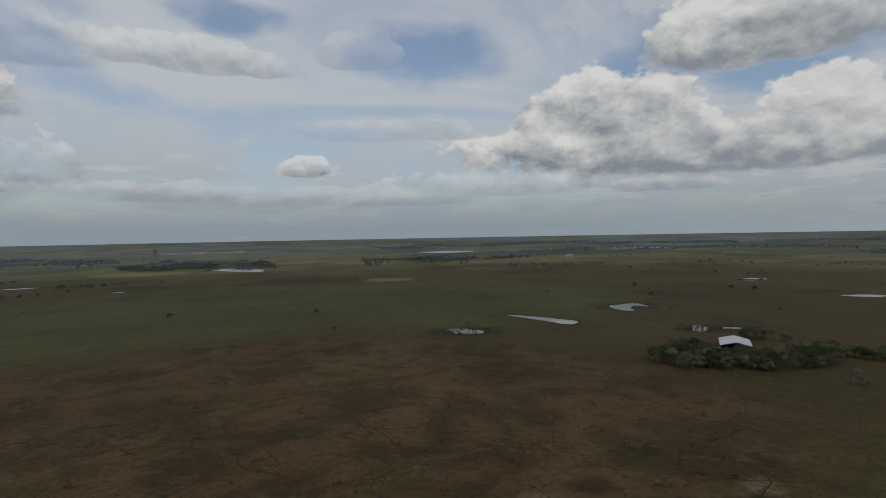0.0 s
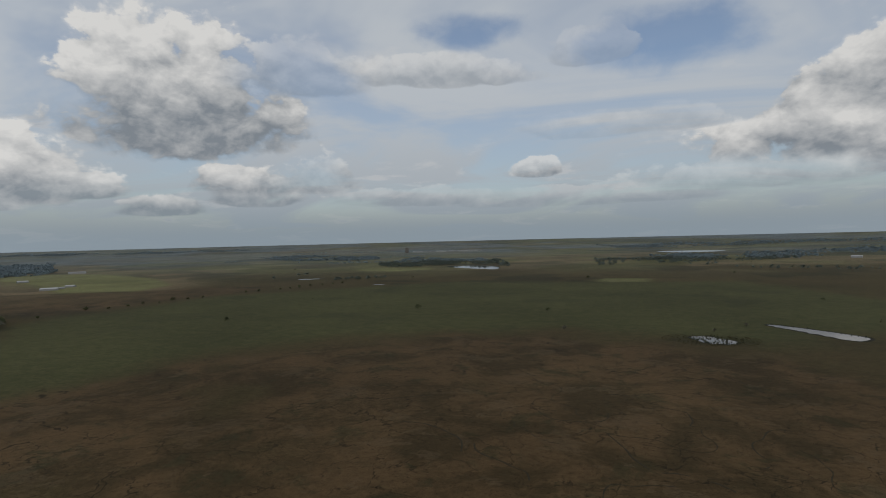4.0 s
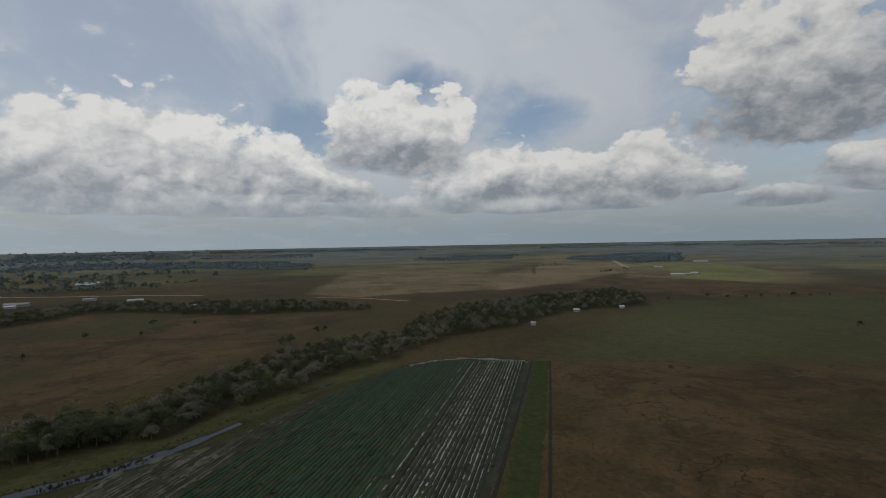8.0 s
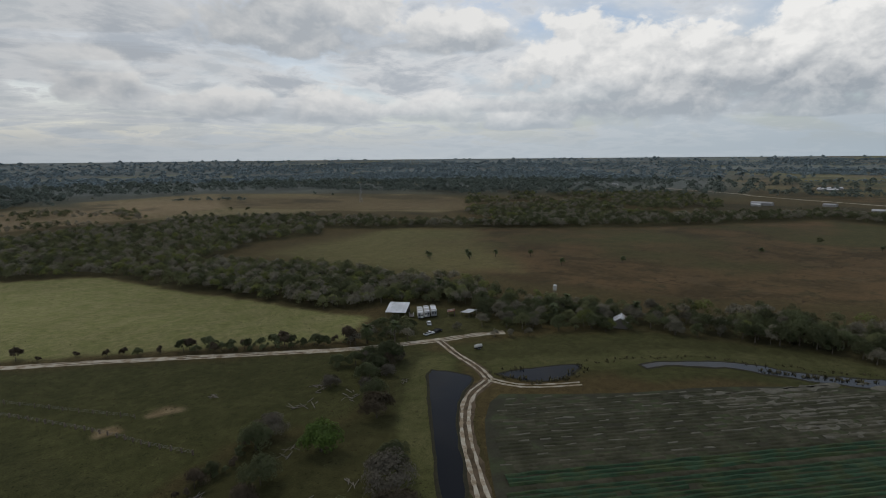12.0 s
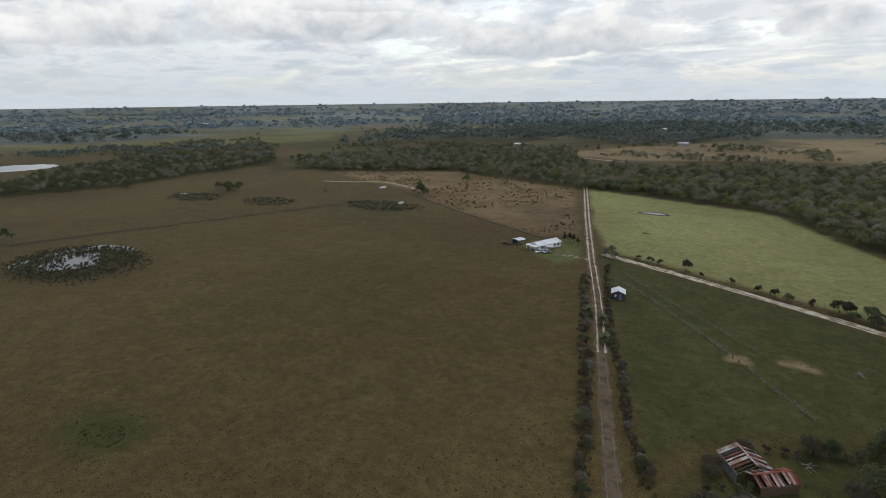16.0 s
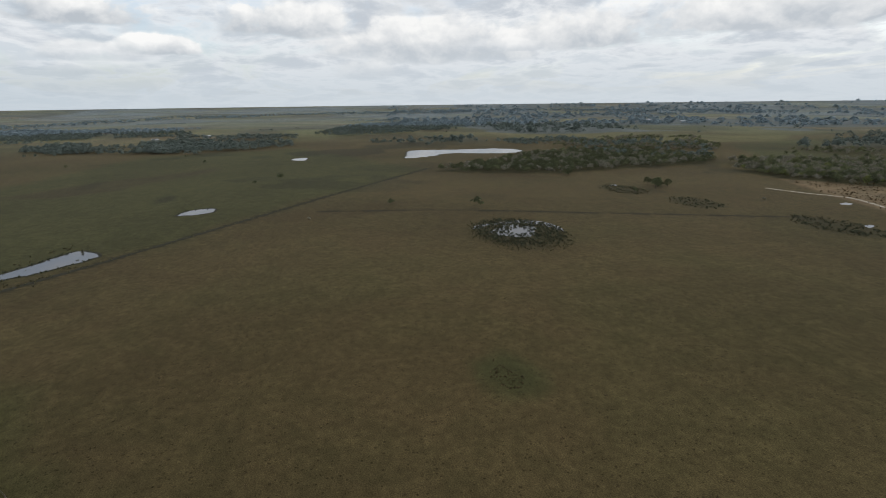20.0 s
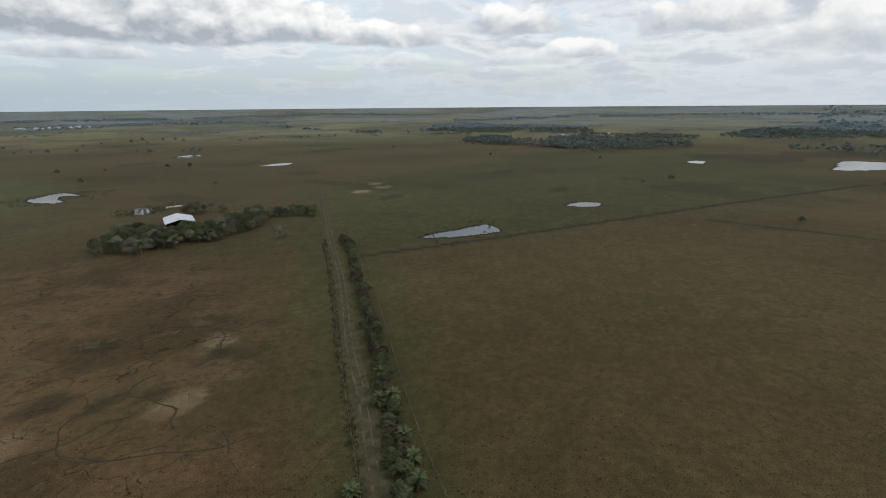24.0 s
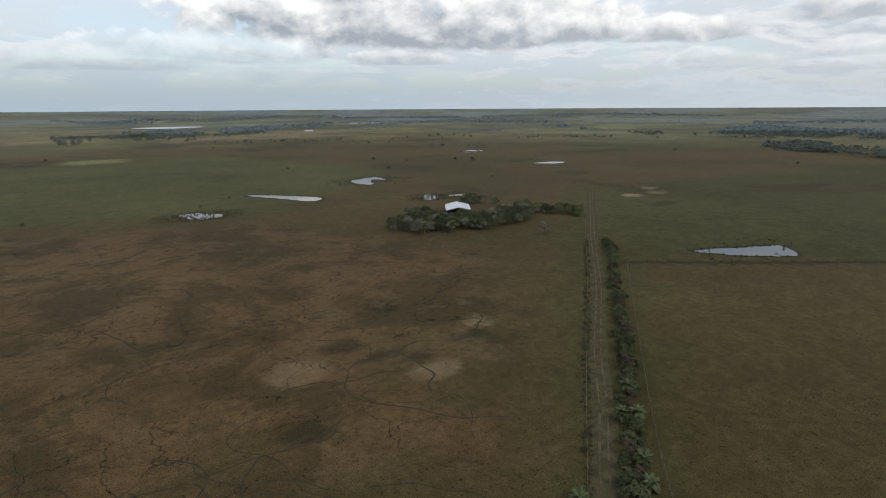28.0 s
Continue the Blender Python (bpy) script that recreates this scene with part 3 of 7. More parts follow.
WOODS_MID = [
    ([(-347, 43), (-417, 102), (-442, 160), (-520, 252), (-542, 360), (-598, 398), (-700, 420), (-639, 270), (-602, 183), (-523, 100), (-411, 56)], (6, 4, 1, 0)),
    ([(500, -440), (424, -440), (305, -502), (142, -447), (105, -454), (33, -460), (-20, -505), (53, -634), (157, -609), (180, -520), (236, -547), (351, -569), (456, -534)], (3, 4, 4, 1)),
    ([(-280, -502), (-341, -451), (-415, -390), (-525, -330), (-713, -260), (-623, -89), (-613, 51), (-633, 59), (-706, -31), (-779, -285), (-612, -384), (-468, -524), (-384, -460), (-301, -539)], (6, 4, 1, 0)),
    ([(-22, -505), (53, -634), (20, -670), (-69, -668), (-163, -590), (-205, -540), (-185, -500), (-125, -490), (-66, -425)], (3, 4, 3, 1)),
    ([(-69, -668), (-163, -585), (-258, -504), (-331, -474), (-375, -419), (-444, -393), (-488, -436), (-406, -457), (-310, -481), (-288, -566), (-190, -684), (-75, -717)], (4, 4, 2, 0)),
    ([(589, -134), (557, -184), (528, -258), (539, -340), (551, -461), (592, -506), (759, -471), (739, -323), (663, -241), (595, -146)], (7, 3, 1, 0)),
]
WOODS_MID += [
    ([(423, -470), (419, -505), (322, -504), (329, -589), (181, -529), (188, -612), (234, -691), (410, -786), (472, -747), (473, -607), (500, -559)], (4, 4, 3, 0)),
    ([(554, -494), (554, -587), (476, -638), (377, -509), (413, -474), (439, -447)], (3, 5, 4, 0)),
]
FAR_PASTURE = [(400, -1000), (150, -1010), (60, -1060), (150, -1180), (420, -1150)]
# far fields by their cover, the paler ones with sunlight painted in, and the far woods
FAR_FIELDS = []
FAR_FIELDS += [
    ("sunlit_meadow", 0.98, [(-625, 1250), (-610, 1375), (-440, 1365), (-400, 1270), (-475, 1195), (-550, 1190)]),
    ("sunlit_meadow", 0.65, [(-1125, 2295), (-675, 2645), (-45, 3295), (-40, 2720), (-390, 2195), (-700, 1895)]),
    ("dry", 0.78, [(-275, 1610), (-175, 1815), (-25, 1820), (-5, 1605), (-85, 1515), (-240, 1445)]),
    ("dry", 0.65, [(-2200, 3540), (-1875, 3905), (-1305, 3730), (-1160, 3315), (-1575, 3050), (-1800, 2890)]),
    ("dry", 0.78, [(515, 1550), (715, 1830), (865, 1785), (770, 1570), (590, 1505)]),
]
FAR_FIELDS += [
    ("heath", 0.91, [(780, 1565), (1115, 1735), (1540, 1765), (1505, 1375), (955, 870), (840, 965), (610, 1030), (630, 1270)]),
    ("green", 0.78, [(-40, 2910), (710, 3205), (1470, 3265), (1235, 2750), (545, 2450), (110, 2260)]),
    ("dry", 1.00, [(-2330, 1005), (-2130, 1090), (-2025, 1165), (-1465, 925), (-1260, 910), (-980, 745), (-1060, 700), (-1170, 595), (-835, 360)]),
    ("sunlit_meadow", 1.00, [(-1530, 970), (-1565, 1130), (-1330, 1150), (-1020, 1005), (-790, 825), (-725, 650), (-810, 630), (-1110, 800)]),
    ("heath", 0.91, [(-935, 520), (-955, 645), (-715, 720), (-590, 820), (-515, 715), (-570, 570), (-595, 430), (-765, 465)]),
]
FAR_FIELDS += [
    ("damp", 0.65, [(-1655, 2310), (-1550, 2600), (-1060, 2360), (-820, 1875), (-1095, 1750)]),
    ("dry", 0.65, [(-2345, 2765), (-2155, 3445), (-1405, 3415), (-1105, 2860), (-1630, 2605)]),
    ("dry", 1.00, [(-1080, 340), (-1550, 675), (-1855, 1065), (-1190, 745), (-890, 430), (-780, 265)]),
    ("dry", 0.78, [(-860, -20), (-1490, 80), (-1870, 260), (-1845, 585), (-1105, 375), (-795, 235), (-770, 55)]),
    ("heath", 1.00, [(-775, 260), (-865, 420), (-1145, 720), (-840, 525), (-685, 330)]),
]
FAR_FIELDS += [
    ("heath", 0.98, [(-1045, -530), (-940, -80), (-1365, -90), (-1640, -370), (-1990, -845), (-1975, -995)]),
    ("sunlit_meadow", 0.65, [(-1655, 410), (-1820, 620), (-1475, 535), (-1370, 370)]),
    ("heath", 0.55, [(-1775, -1000), (-2020, -425), (-1765, -25), (-1325, -95), (-1025, -60), (-930, -245), (-1100, -410)]),
    ("dry", 0.45, [(-915, -2520), (-1235, -2750), (-1100, -2415), (-870, -2340)]),
    ("heath", 0.80, [(645, -905), (680, -1235), (450, -1260), (360, -1075), (385, -915), (575, -870)]),
]
FAR_FIELDS += [
    ("dry", 0.75, [(55, -1105), (-45, -1440), (-265, -1420), (-175, -890), (-65, -780), (165, -700), (300, -720), (205, -885)]),
    ("heath", 0.50, [(-265, -1420), (-405, -1405), (-495, -1010), (-595, -940), (-535, -705), (-465, -610), (-345, -695), (-175, -870)]),
    ("dry", 0.35, [(-265, -1420), (-405, -1405), (-495, -1010), (-595, -940), (-535, -705), (-465, -610), (-345, -695), (-175, -870)]),
    ("green", 0.60, [(870, -985), (775, -1020), (570, -790), (520, -630), (550, -620)]),
    ("heath", 0.50, [(780, -2210), (175, -2910), (155, -2545), (595, -1915)]),
]
FAR_FIELDS += [
    ("sunlit_meadow", 0.34, [(1485, -455), (1775, -825), (1265, -1285), (995, -1050), (775, -805), (890, -565), (1180, -435)]),
    ("heath", 0.80, [(2325, -1110), (2440, -1700), (1725, -1745), (1385, -1430), (1555, -1085)]),
    ("green", 0.80, [(785, -700), (835, -920), (600, -830), (535, -695), (565, -560)]),
    ("dry", 0.45, [(2565, -395), (2790, -1335), (2375, -1390), (1970, -920), (2060, -345)]),
    ("sunlit_meadow", 0.35, [(1555, -545), (1935, -795), (1925, -1140), (1605, -1315), (1290, -1325), (940, -1040), (975, -605), (1085, -405)]),
]
FAR_FIELDS += [
    ("heath", 0.70, [(2395, -1420), (1795, -1920), (1325, -1420), (1570, -1180), (1980, -1175)]),
    ("heath", 0.60, [(1440, 445), (1540, -15), (1285, 0), (1170, 240)]),
    ("sunlit_meadow", 0.50, [(2200, 265), (2760, -35), (2885, -445), (2365, -365), (2035, -25), (1875, 210)]),
    ("heath", 0.60, [(1515, 2025), (1645, 1840), (1270, 1175), (875, 800), (790, 1070)]),
    ("damp", 0.50, [(538, 270), (573, 241), (720, 120), (700, 110), (548, 179), (519, 219)]),
]
FAR_FIELDS += [
    ("sunlit_meadow", 0.45, [(2645, 475), (3125, 85), (2995, -150), (2480, -125), (2235, 285)]),
    ("green", 0.60, [(1055, 960), (1530, 785), (910, 470), (700, 610)]),
    ("heath", 0.60, [(680, 1295), (1305, 1880), (1805, 1895), (1440, 1285), (1010, 955)]),
    ("dry", 0.60, [(200, 1510), (575, 1780), (905, 1805), (685, 1370), (350, 1360), (190, 1310)]),
    ("dry", 0.60, [(25, 2255), (220, 2420), (175, 1815), (55, 1600), (15, 1640)]),
]
FAR_WOODS = []
FAR_WOODS += [
    (13, [(-640, 1450), (-715, 1980), (-475, 1855), (-285, 1615), (-225, 1340), (-285, 1440), (-410, 1495), (-470, 1295)]),
    (20, [(-1225, 1970), (-1005, 2050), (-985, 2220), (-835, 1925), (-970, 1815), (-1065, 1710)]),
    (22, [(-25, 1655), (95, 1950), (320, 2045), (200, 1495), (65, 1380), (-5, 1335)]),
    (26, [(310, 1985), (570, 2155), (1045, 2450), (1045, 2325), (830, 1955), (480, 1815), (265, 1695)]),
    (34, [(1120, 2370), (1840, 2480), (1990, 1815), (1615, 1470), (1655, 1845), (1415, 2085), (985, 1990)]),
]
FAR_WOODS += [
    (34, [(-50, 3590), (815, 3685), (1625, 3615), (1505, 3355), (750, 3395), (90, 3215)]),
    (24, [(-1600, 2230), (-1500, 2515), (-1020, 2275), (-845, 1930), (-1130, 1805)]),
    (15, [(-1675, 1060), (-2395, 1585), (-2270, 1700), (-1645, 1255), (-1430, 1030)]),
    (34, [(-4000, 1720), (-3630, 2625), (-2450, 3420), (-2335, 3260), (-3340, 2415), (-3645, 1570)]),
    (24, [(-2410, 385), (-2965, 740), (-2845, 1105), (-2250, 860), (-2050, 510)]),
]
FAR_WOODS += [
    (18, [(-2090, 1015), (-2525, 1615), (-2465, 1880), (-1685, 1240), (-1475, 965), (-1785, 890)]),
    (19, [(-2440, -1230), (-2735, -1115), (-2805, -710), (-2550, -170), (-2075, -15), (-1675, -45), (-1900, -395), (-2150, -640), (-2095, -890)]),
    (32, [(-4005, -2015), (-4495, -725), (-4330, 885), (-4035, 825), (-4125, -665), (-3590, -1810)]),
    (17, [(-340, -1995), (-975, -2385), (-1815, -1855), (-1725, -1280), (-1285, -760), (-1195, -1075), (-670, -1305), (-260, -1525)]),
    (32, [(-640, -3740), (-2005, -3880), (-3865, -1565), (-3675, -50), (-3220, -45), (-3345, -1350), (-1580, -3060), (-535, -3140)]),
]
FAR_WOODS += [
    (15, [(655, -1195), (480, -1355), (200, -1620), (55, -1420), (125, -990), (210, -905), (350, -1040)]),
    (16, [(-385, -1380), (-650, -1220), (-780, -1035), (-655, -870), (-625, -990), (-510, -1085)]),
    (15, [(1090, -115), (1145, -225), (1075, -305), (955, -265), (935, -155), (1045, -110)]),
    (22, [(1700, -190), (1705, -370), (1700, -495), (1520, -435), (1415, -275), (1510, -170)]),
    (26, [(920, -1030), (815, -1650), (185, -1960), (125, -1370), (325, -1120), (530, -1070), (605, -935)]),
]
FAR_WOODS += [
    (34, [(3850, -450), (3740, -1675), (2485, -2625), (2105, -2220), (3345, -1495), (3420, -400)]),
    (16, [(1380, 0), (1870, -135), (2130, -375), (2115, -625), (1530, -450), (1335, -205), (1300, -65)]),
    (15, [(985, -345), (1030, -485), (775, -640), (580, -495), (660, -410), (835, -365)]),
    (34, [(2480, 1175), (3465, 785), (3795, -585), (3520, -545), (3060, 695), (2125, 1010)]),
    (13, [(1120, 335), (1375, 295), (1345, 30), (1025, 30), (960, 120), (935, 220), (960, 285)]),
]
FAR_WOODS += [
    (13, [(1035, 480), (1190, 515), (1195, 380), (965, 300), (975, 375)]),
    (18, [(1470, 705), (1785, 410), (1595, 340), (1435, 430), (1295, 620)]),
    (20, [(1405, 755), (1975, 915), (1850, 375), (1535, 395)]),
    (32, [(2255, 2770), (3085, 2645), (3440, 1760), (3195, 1635), (2765, 2370), (1970, 2425)]),
    (22, [(10, 1535), (75, 1580), (245, 1830), (665, 1930), (575, 1670), (260, 1450), (135, 1435)]),
]
FAR_WOODS += [
    (32, [(45, 3490), (1185, 3610), (2455, 2685), (2265, 2480), (1045, 3200), (35, 2910)]),
    (24, [(1780, 1925), (1520, 1355), (1290, 825), (1200, 800), (1385, 1210)]),
    (18, [(1280, 755), (2055, 1005), (1800, 575), (1680, 340), (1430, 280), (1385, 440), (1505, 685)]),
    (13, [(1140, 515), (1185, 375), (1020, 195), (900, 170), (965, 305), (995, 440)]),
]
FAR_TREES = [(645, 1125), (685, 1130), (760, 1145), (820, 1195), (760, 1090), (845, 1155), (840, 1105), (825, 1060), (880, 945), (940, 955), (455, 620), (460, 585), (840, 1630), (-496, -191), (-624, -143), (-567, -159), (-475, 3), (-468, -4), (390, -472), (378, -495), (517, -262), (547, -333), (256, -446), (368, -114), (401, -56), (235, -805), (210, -825), (-100, -770), (-110, -745), (-130, -755), (-165, -810), (-185, -790), (383, -460), (366, -480), (251, -436), (267, -382), (254, -369)]
WOOD_FLOORS = CREEK_WOOD + [p for p, share in WOODS_MID]

# ---------------------------------------------------------------- ground
def bank_of(x, y):
    return 1 - sstep(near_line(x, y, [(-120, -142), (-150, -124), (-180, -112), (-203, -88), (-222, -62), (-250, -38), (-290, -4), (-330, 40)]), 5, 9)


def ground_cover(x, y):
    """Weights of heath, fresh grass, dry grass, damp ground, painted sunlit grass and painted distance haze at each
    place.
    """
    r = np.hypot(x, y)
    wx = x + (vnoise(x, y, 40, 1) - 0.5) * 34
    wy = y + (vnoise(x, y, 40, 2) - 0.5) * 34
    fx = x + (vnoise(x, y, 9, 3) - 0.5) * 5
    fy = y + (vnoise(x, y, 9, 4) - 0.5) * 5
    big = vnoise(x, y, 260, 5, 3)
    heath = 0.95 * sstep(inside(wx, wy, BROWN), -18, 26) * sstep(vnoise(x, y, 55, 6), 0.12, 0.42)
    green = np.zeros_like(x)
    dry = np.zeros_like(x)
    damp = np.zeros_like(x)
    # fresher grass beyond the heath and along the tracks
    beyond = sstep(inside(wx, wy, [(-312, 126), (-248, 326), (-170, 400), (-20, 440), (110, 390), (330, 560), (200, 900), (-250, 900), (-540, 650), (-563, 390), (-480, 300)]), -25, 30)
    green = np.maximum(green, 0.85 * beyond)
    meadow0 = 0.13 * beyond
    green = np.maximum(green, 0.7 * sstep(inside(wx, wy, [(400, 330), (900, 250), (980, 20), (620, -130), (450, -10), (350, 62), (220, 160), (270, 230)]), -15, 20))
    green = np.maximum(green, 0.55 * (1 - sstep(near_line(wx, wy, TRACK_B), 9, 30)))
    green = np.maximum(green, 0.9 * sstep(inside(fx, fy, PADDOCK), -4, 4))
    green = np.maximum(green, 0.18 * sstep(vnoise(x, y, 120, 7), 0.5, 0.68) * (r < 900) * (x > 60))
    # sun on the pasture, painted in as bright yellow-green grass
    pas = sstep(inside(fx, fy, PASTURE), -2, 3)
    sunlit_meadow = np.maximum(pas * (0.75 + 0.25 * vnoise(x, y, 30, 8)), meadow0)
    green = np.maximum(green, 0.85 * sstep(inside(fx, fy, [(-107, -135), (-112, -172), (-160, -158), (-200, -134), (-215, -104), (-262, -60), (-330, 5), (-345, 60), (-320, 40), (-245, -30), (-190, -80), (-150, -112)]), -5, 6))
    green = np.maximum(green, 0.75 * sstep(inside(fx, fy, [(14, -100), (-30, -60), (-60, -95), (-100, -160), (-112, -176), (-160, -165), (-150, -215), (-120, -232), (-90, -200), (-60, -140), (-20, -138)]), -5, 8))
    sunlit_meadow = np.maximum(sunlit_meadow, 0.22 * (1 - sstep(near_line(fx, fy, [(-100, -158), (-86, -140), (-72, -122), (-56, -97), (-38, -66)]), 5, 8)))
    sunlit_meadow = np.maximum(sunlit_meadow, 0.14 * bank_of(fx, fy))
    # paddock and yard toned darker by mixing in the damp colour
    yard = sstep(inside(fx, fy, PADDOCK + [(-60, -40), (-100, -170)]), -4, 4)
    damp = np.maximum(damp, 0.22 * yard)
    # the dry field with scrub
    tan = sstep(inside(fx, fy, TANFIELD), -3, 4)
    dry = np.maximum(dry, tan * (0.05 + 0.55 * vnoise(x, y, 25, 9)))
    heath = np.maximum(heath, tan * 0.9)
    green = green * (1 - tan)
    # field behind the creek wood
    mid = sstep(inside(wx, wy, FIELD_MID), -8, 10)
    heath = np.maximum(heath, mid * sstep(vnoise(x, y, 90, 10), 0.22, 0.52) * 0.95)
    green = np.maximum(green, mid * (1 - heath) * 0.65)
    # sunlit edge of this field, lightened in the ground colour
    edge = sstep(inside(wx, wy, [(-280, -502), (-330, -450), (-240, -250), (-150, -300), (-100, -420), (-180, -470)]), -10, 25)
    sunlit_meadow = np.maximum(sunlit_meadow, edge * 0.34)
    heath = heath * (1 - 0.6 * edge)
    m2 = sstep(inside(wx, wy, [(-211, -1252), (-436, -1069), (-597, -893), (-459, -619), (-392, -614), (-296, -729), (-123, -740), (-20, -760), (20, -1150)]), -15, 20)
    dry = np.maximum(dry, m2 * 0.55)
    sunlit_meadow = np.maximum(sunlit_meadow, m2 * 0.25)
    # far plain beyond the creek wood, its sunlight painted in as pale cover
    bright = sstep(inside(wx, wy, [(-621, 167), (-1673, 400), (-2670, 1000), (-2656, 1712), (-2096, 1813), (-1151, 1250), (-720, 820), (-600, 520), (-640, 330)]), -60, 90)
    dry = np.maximum(dry, bright * sstep(vnoise(x, y * 0.7, 330, 11), 0.30, 0.62) * 0.8)
    heath = np.maximum(heath, bright * 0.7 * sstep(vnoise(x, y, 200, 12), 0.45, 0.6))
    # rim strips: banks of the creek
    bank = 1 - sstep(near_line(fx, fy, CREEK + CREEK_FAR + [(-330, 35)]), 9, 16)
    green = np.maximum(green, bank * 0.9)
    green = np.maximum(green, 0.9 * (1 - sstep(near_line(fx, fy, [(-98, -160), (-78, -125), (-60, -98), (-40, -66)]), 9, 15)))
    green = np.maximum(green, 0.9 * (1 - sstep(near_line(fx, fy, [(-60, 14), (-147, 55), (-312, 130)]), 3, 6)))
    # patchwork of far fields
    out = sstep(r, 900, 1700)
    shift = 1 + (vnoise(x, y, 130, 25, 2) - 0.5) * 0.05
    qx, qy = x * shift, y * shift
    fields = {"heath": heath, "green": green, "dry": dry, "damp": damp, "sunlit_meadow": sunlit_meadow}
    for kind, weight, poly in FAR_FIELDS:
        xs, ys = [p[0] for p in poly], [p[1] for p in poly]
        near = np.flatnonzero((x > min(xs) - 130) & (x < max(xs) + 130) & (y > min(ys) - 130) & (y < max(ys) + 130))
        soft = 6 + 0.008 * r[near]
        w = sstep(inside(qx[near], qy[near], poly) / soft, -1, 1) * (0.72 + 0.28 * sstep(vnoise(x[near], y[near], 90, 26), 0.3, 0.6))
        for name in fields:
            if name != kind and name != "damp":
                fields[name][near] = fields[name][near] * (1 - w)
        fields[kind][near] = np.maximum(fields[kind][near], w * weight)
    # paler grass between them, painted to stand in for sunlit far land
    sunlit_meadow = np.maximum(sunlit_meadow, out * (0.14 + 0.40 * sstep(vnoise(x, y, 210, 27, 3), 0.40, 0.62)))
    # small plots between them
    plots = vnoise(x, y, 260, 21, 2)
    dry = np.maximum(dry, out * sstep(plots, 0.62, 0.66) * 0.45)
    heath = np.maximum(heath, out * sstep(vnoise(x, y, 300, 22, 2), 0.58, 0.63) * 0.5)
    green = np.maximum(green, out * sstep(plots, 0.40, 0.36) * 0.6)
    damp = np.maximum(damp, out * sstep(vnoise(x, y, 190, 23, 2), 0.62, 0.66) * 0.6)
    damp = np.maximum(damp, sstep(r, 450, 900) * sstep(vnoise(x, y, 150, 16, 3), 0.66, 0.74) * 0.5)
    damp = np.maximum(damp, 0.4 * sstep(r, 300, 600) * sstep(vnoise(x, y, 70, 17, 3), 0.68, 0.78))
    # painted haze: grows with distance, weaker on dry and sunlit fields
    far_haze = sstep(r, 900, 3400) * (0.40 + 0.5 * sstep(vnoise(x, y, 600, 18, 2), 0.38, 0.55)) * (1 - 0.7 * np.maximum(dry, sunlit_meadow))
    # forest floor under the belts to the south and south-west, and in the woods; toned darker, haze painted in far off
    az = np.degrees(np.arctan2(-x, y)) % 360
    floor = sstep(r, 900, 1150) * sstep(az, 114, 122) * (1 - sstep(az, 258, 266)) * sstep(vnoise(x, y, 330, 71), np.where(az < 214, 0.34, 0.45), np.where(az < 214, 0.40, 0.50))
    floor = floor * (1 - np.maximum(m2, sstep(inside(wx, wy, FAR_PASTURE), -20, 30)))
    for poly in WOOD_FLOORS:
        floor = np.maximum(floor, sstep(inside(fx, fy, poly), -3, 4))
    far_haze = np.maximum(far_haze, 0.5 * floor * sstep(r, 900, 1500))
    heath, dry, green, sunlit_meadow, damp = heath * (1 - floor), dry * (1 - floor), np.maximum(green * (1 - floor), 0.4 * floor), sunlit_meadow * (1 - floor), np.maximum(damp, 0.25 * floor)
    lawn = sstep(inside(fx, fy, [(78, -240), (86, -232), (104, -246), (116, -258), (106, -268), (94, -278), (82, -268)]), -2, 2)
    green, sunlit_meadow = np.maximum(green, lawn), np.maximum(sunlit_meadow, 0.35 * lawn)
    # a spot of sunlight painted on the far grass
    sunlit_meadow = np.maximum(sunlit_meadow, 0.8 * (1 - sstep(np.hypot((wx - 35) / 60, (wy - 929) / 45), 0.5, 1.0)))
    patch = 1 - sstep(np.hypot((fx - 129) / 17, (fy + 50) / 13), 0.4, 1.1)
    green, damp = np.maximum(green, 0.7 * patch), np.maximum(damp, 0.10 * patch)
    for px, py, a, b, k in ((395, 280, 13, 9, 0.8), (429, 278, 12, 8, 0.8), (443, 297, 9, 7, 0.7), (-12, -172, 5, 3, 0.8), (3, -167, 5, 3, 0.8), (80, 118, 9, 6, 0.5), (112, 140, 8, 6, 0.4), (45, 140, 12, 9, 0.35)):
        dry = np.maximum(dry, k * (1 - sstep(np.hypot((fx - px) / a, (fy - py) / b), 0.6, 1.1)))
    for px, py, a, b in ((585, 212, 40, 14), (92, 172, 7, 8), (64, 150, 9, 6), (82, 129, 8, 4), (102, 132, 10, 4), (36, 110, 8, 5), (70, 136, 12, 3), (380, 240, 18, 8), (480, 120, 22, 9)):
        damp = np.maximum(damp, 0.6 * (1 - sstep(np.hypot((fx - px) / a, (fy - py) / b), 0.5, 1.1)))
    # marsh rings round the pools
    for px, py, a, b in ((288, -116, 44, 30), (247, -306, 34, 20), (340, -278, 28, 17), (413, -262, 30, 18), (258, 515, 46, 34), (72, 408, 34, 22), (265, 372, 40, 16), (127, -49, 12, 8)):
        q = np.hypot((fx - px) / a, (fy - py) / b)
        damp = np.maximum(damp, (0.48 if a > 14 else 0.15) * (1 - sstep(q, 0.6, 1.1)))
    damp = np.maximum(damp, 0.8 * (1 - sstep(near_line(fx, fy, [(219, 156), (285, 107), (354, 59), (456, -12), (620, -133)]), 1.2, 2.6)))
    damp = np.maximum(damp, 0.65 * (1 - sstep(near_line(fx, fy, [(389, 0), (366, -95), (320, -204), (274, -311)]), 1.0, 2.4)))
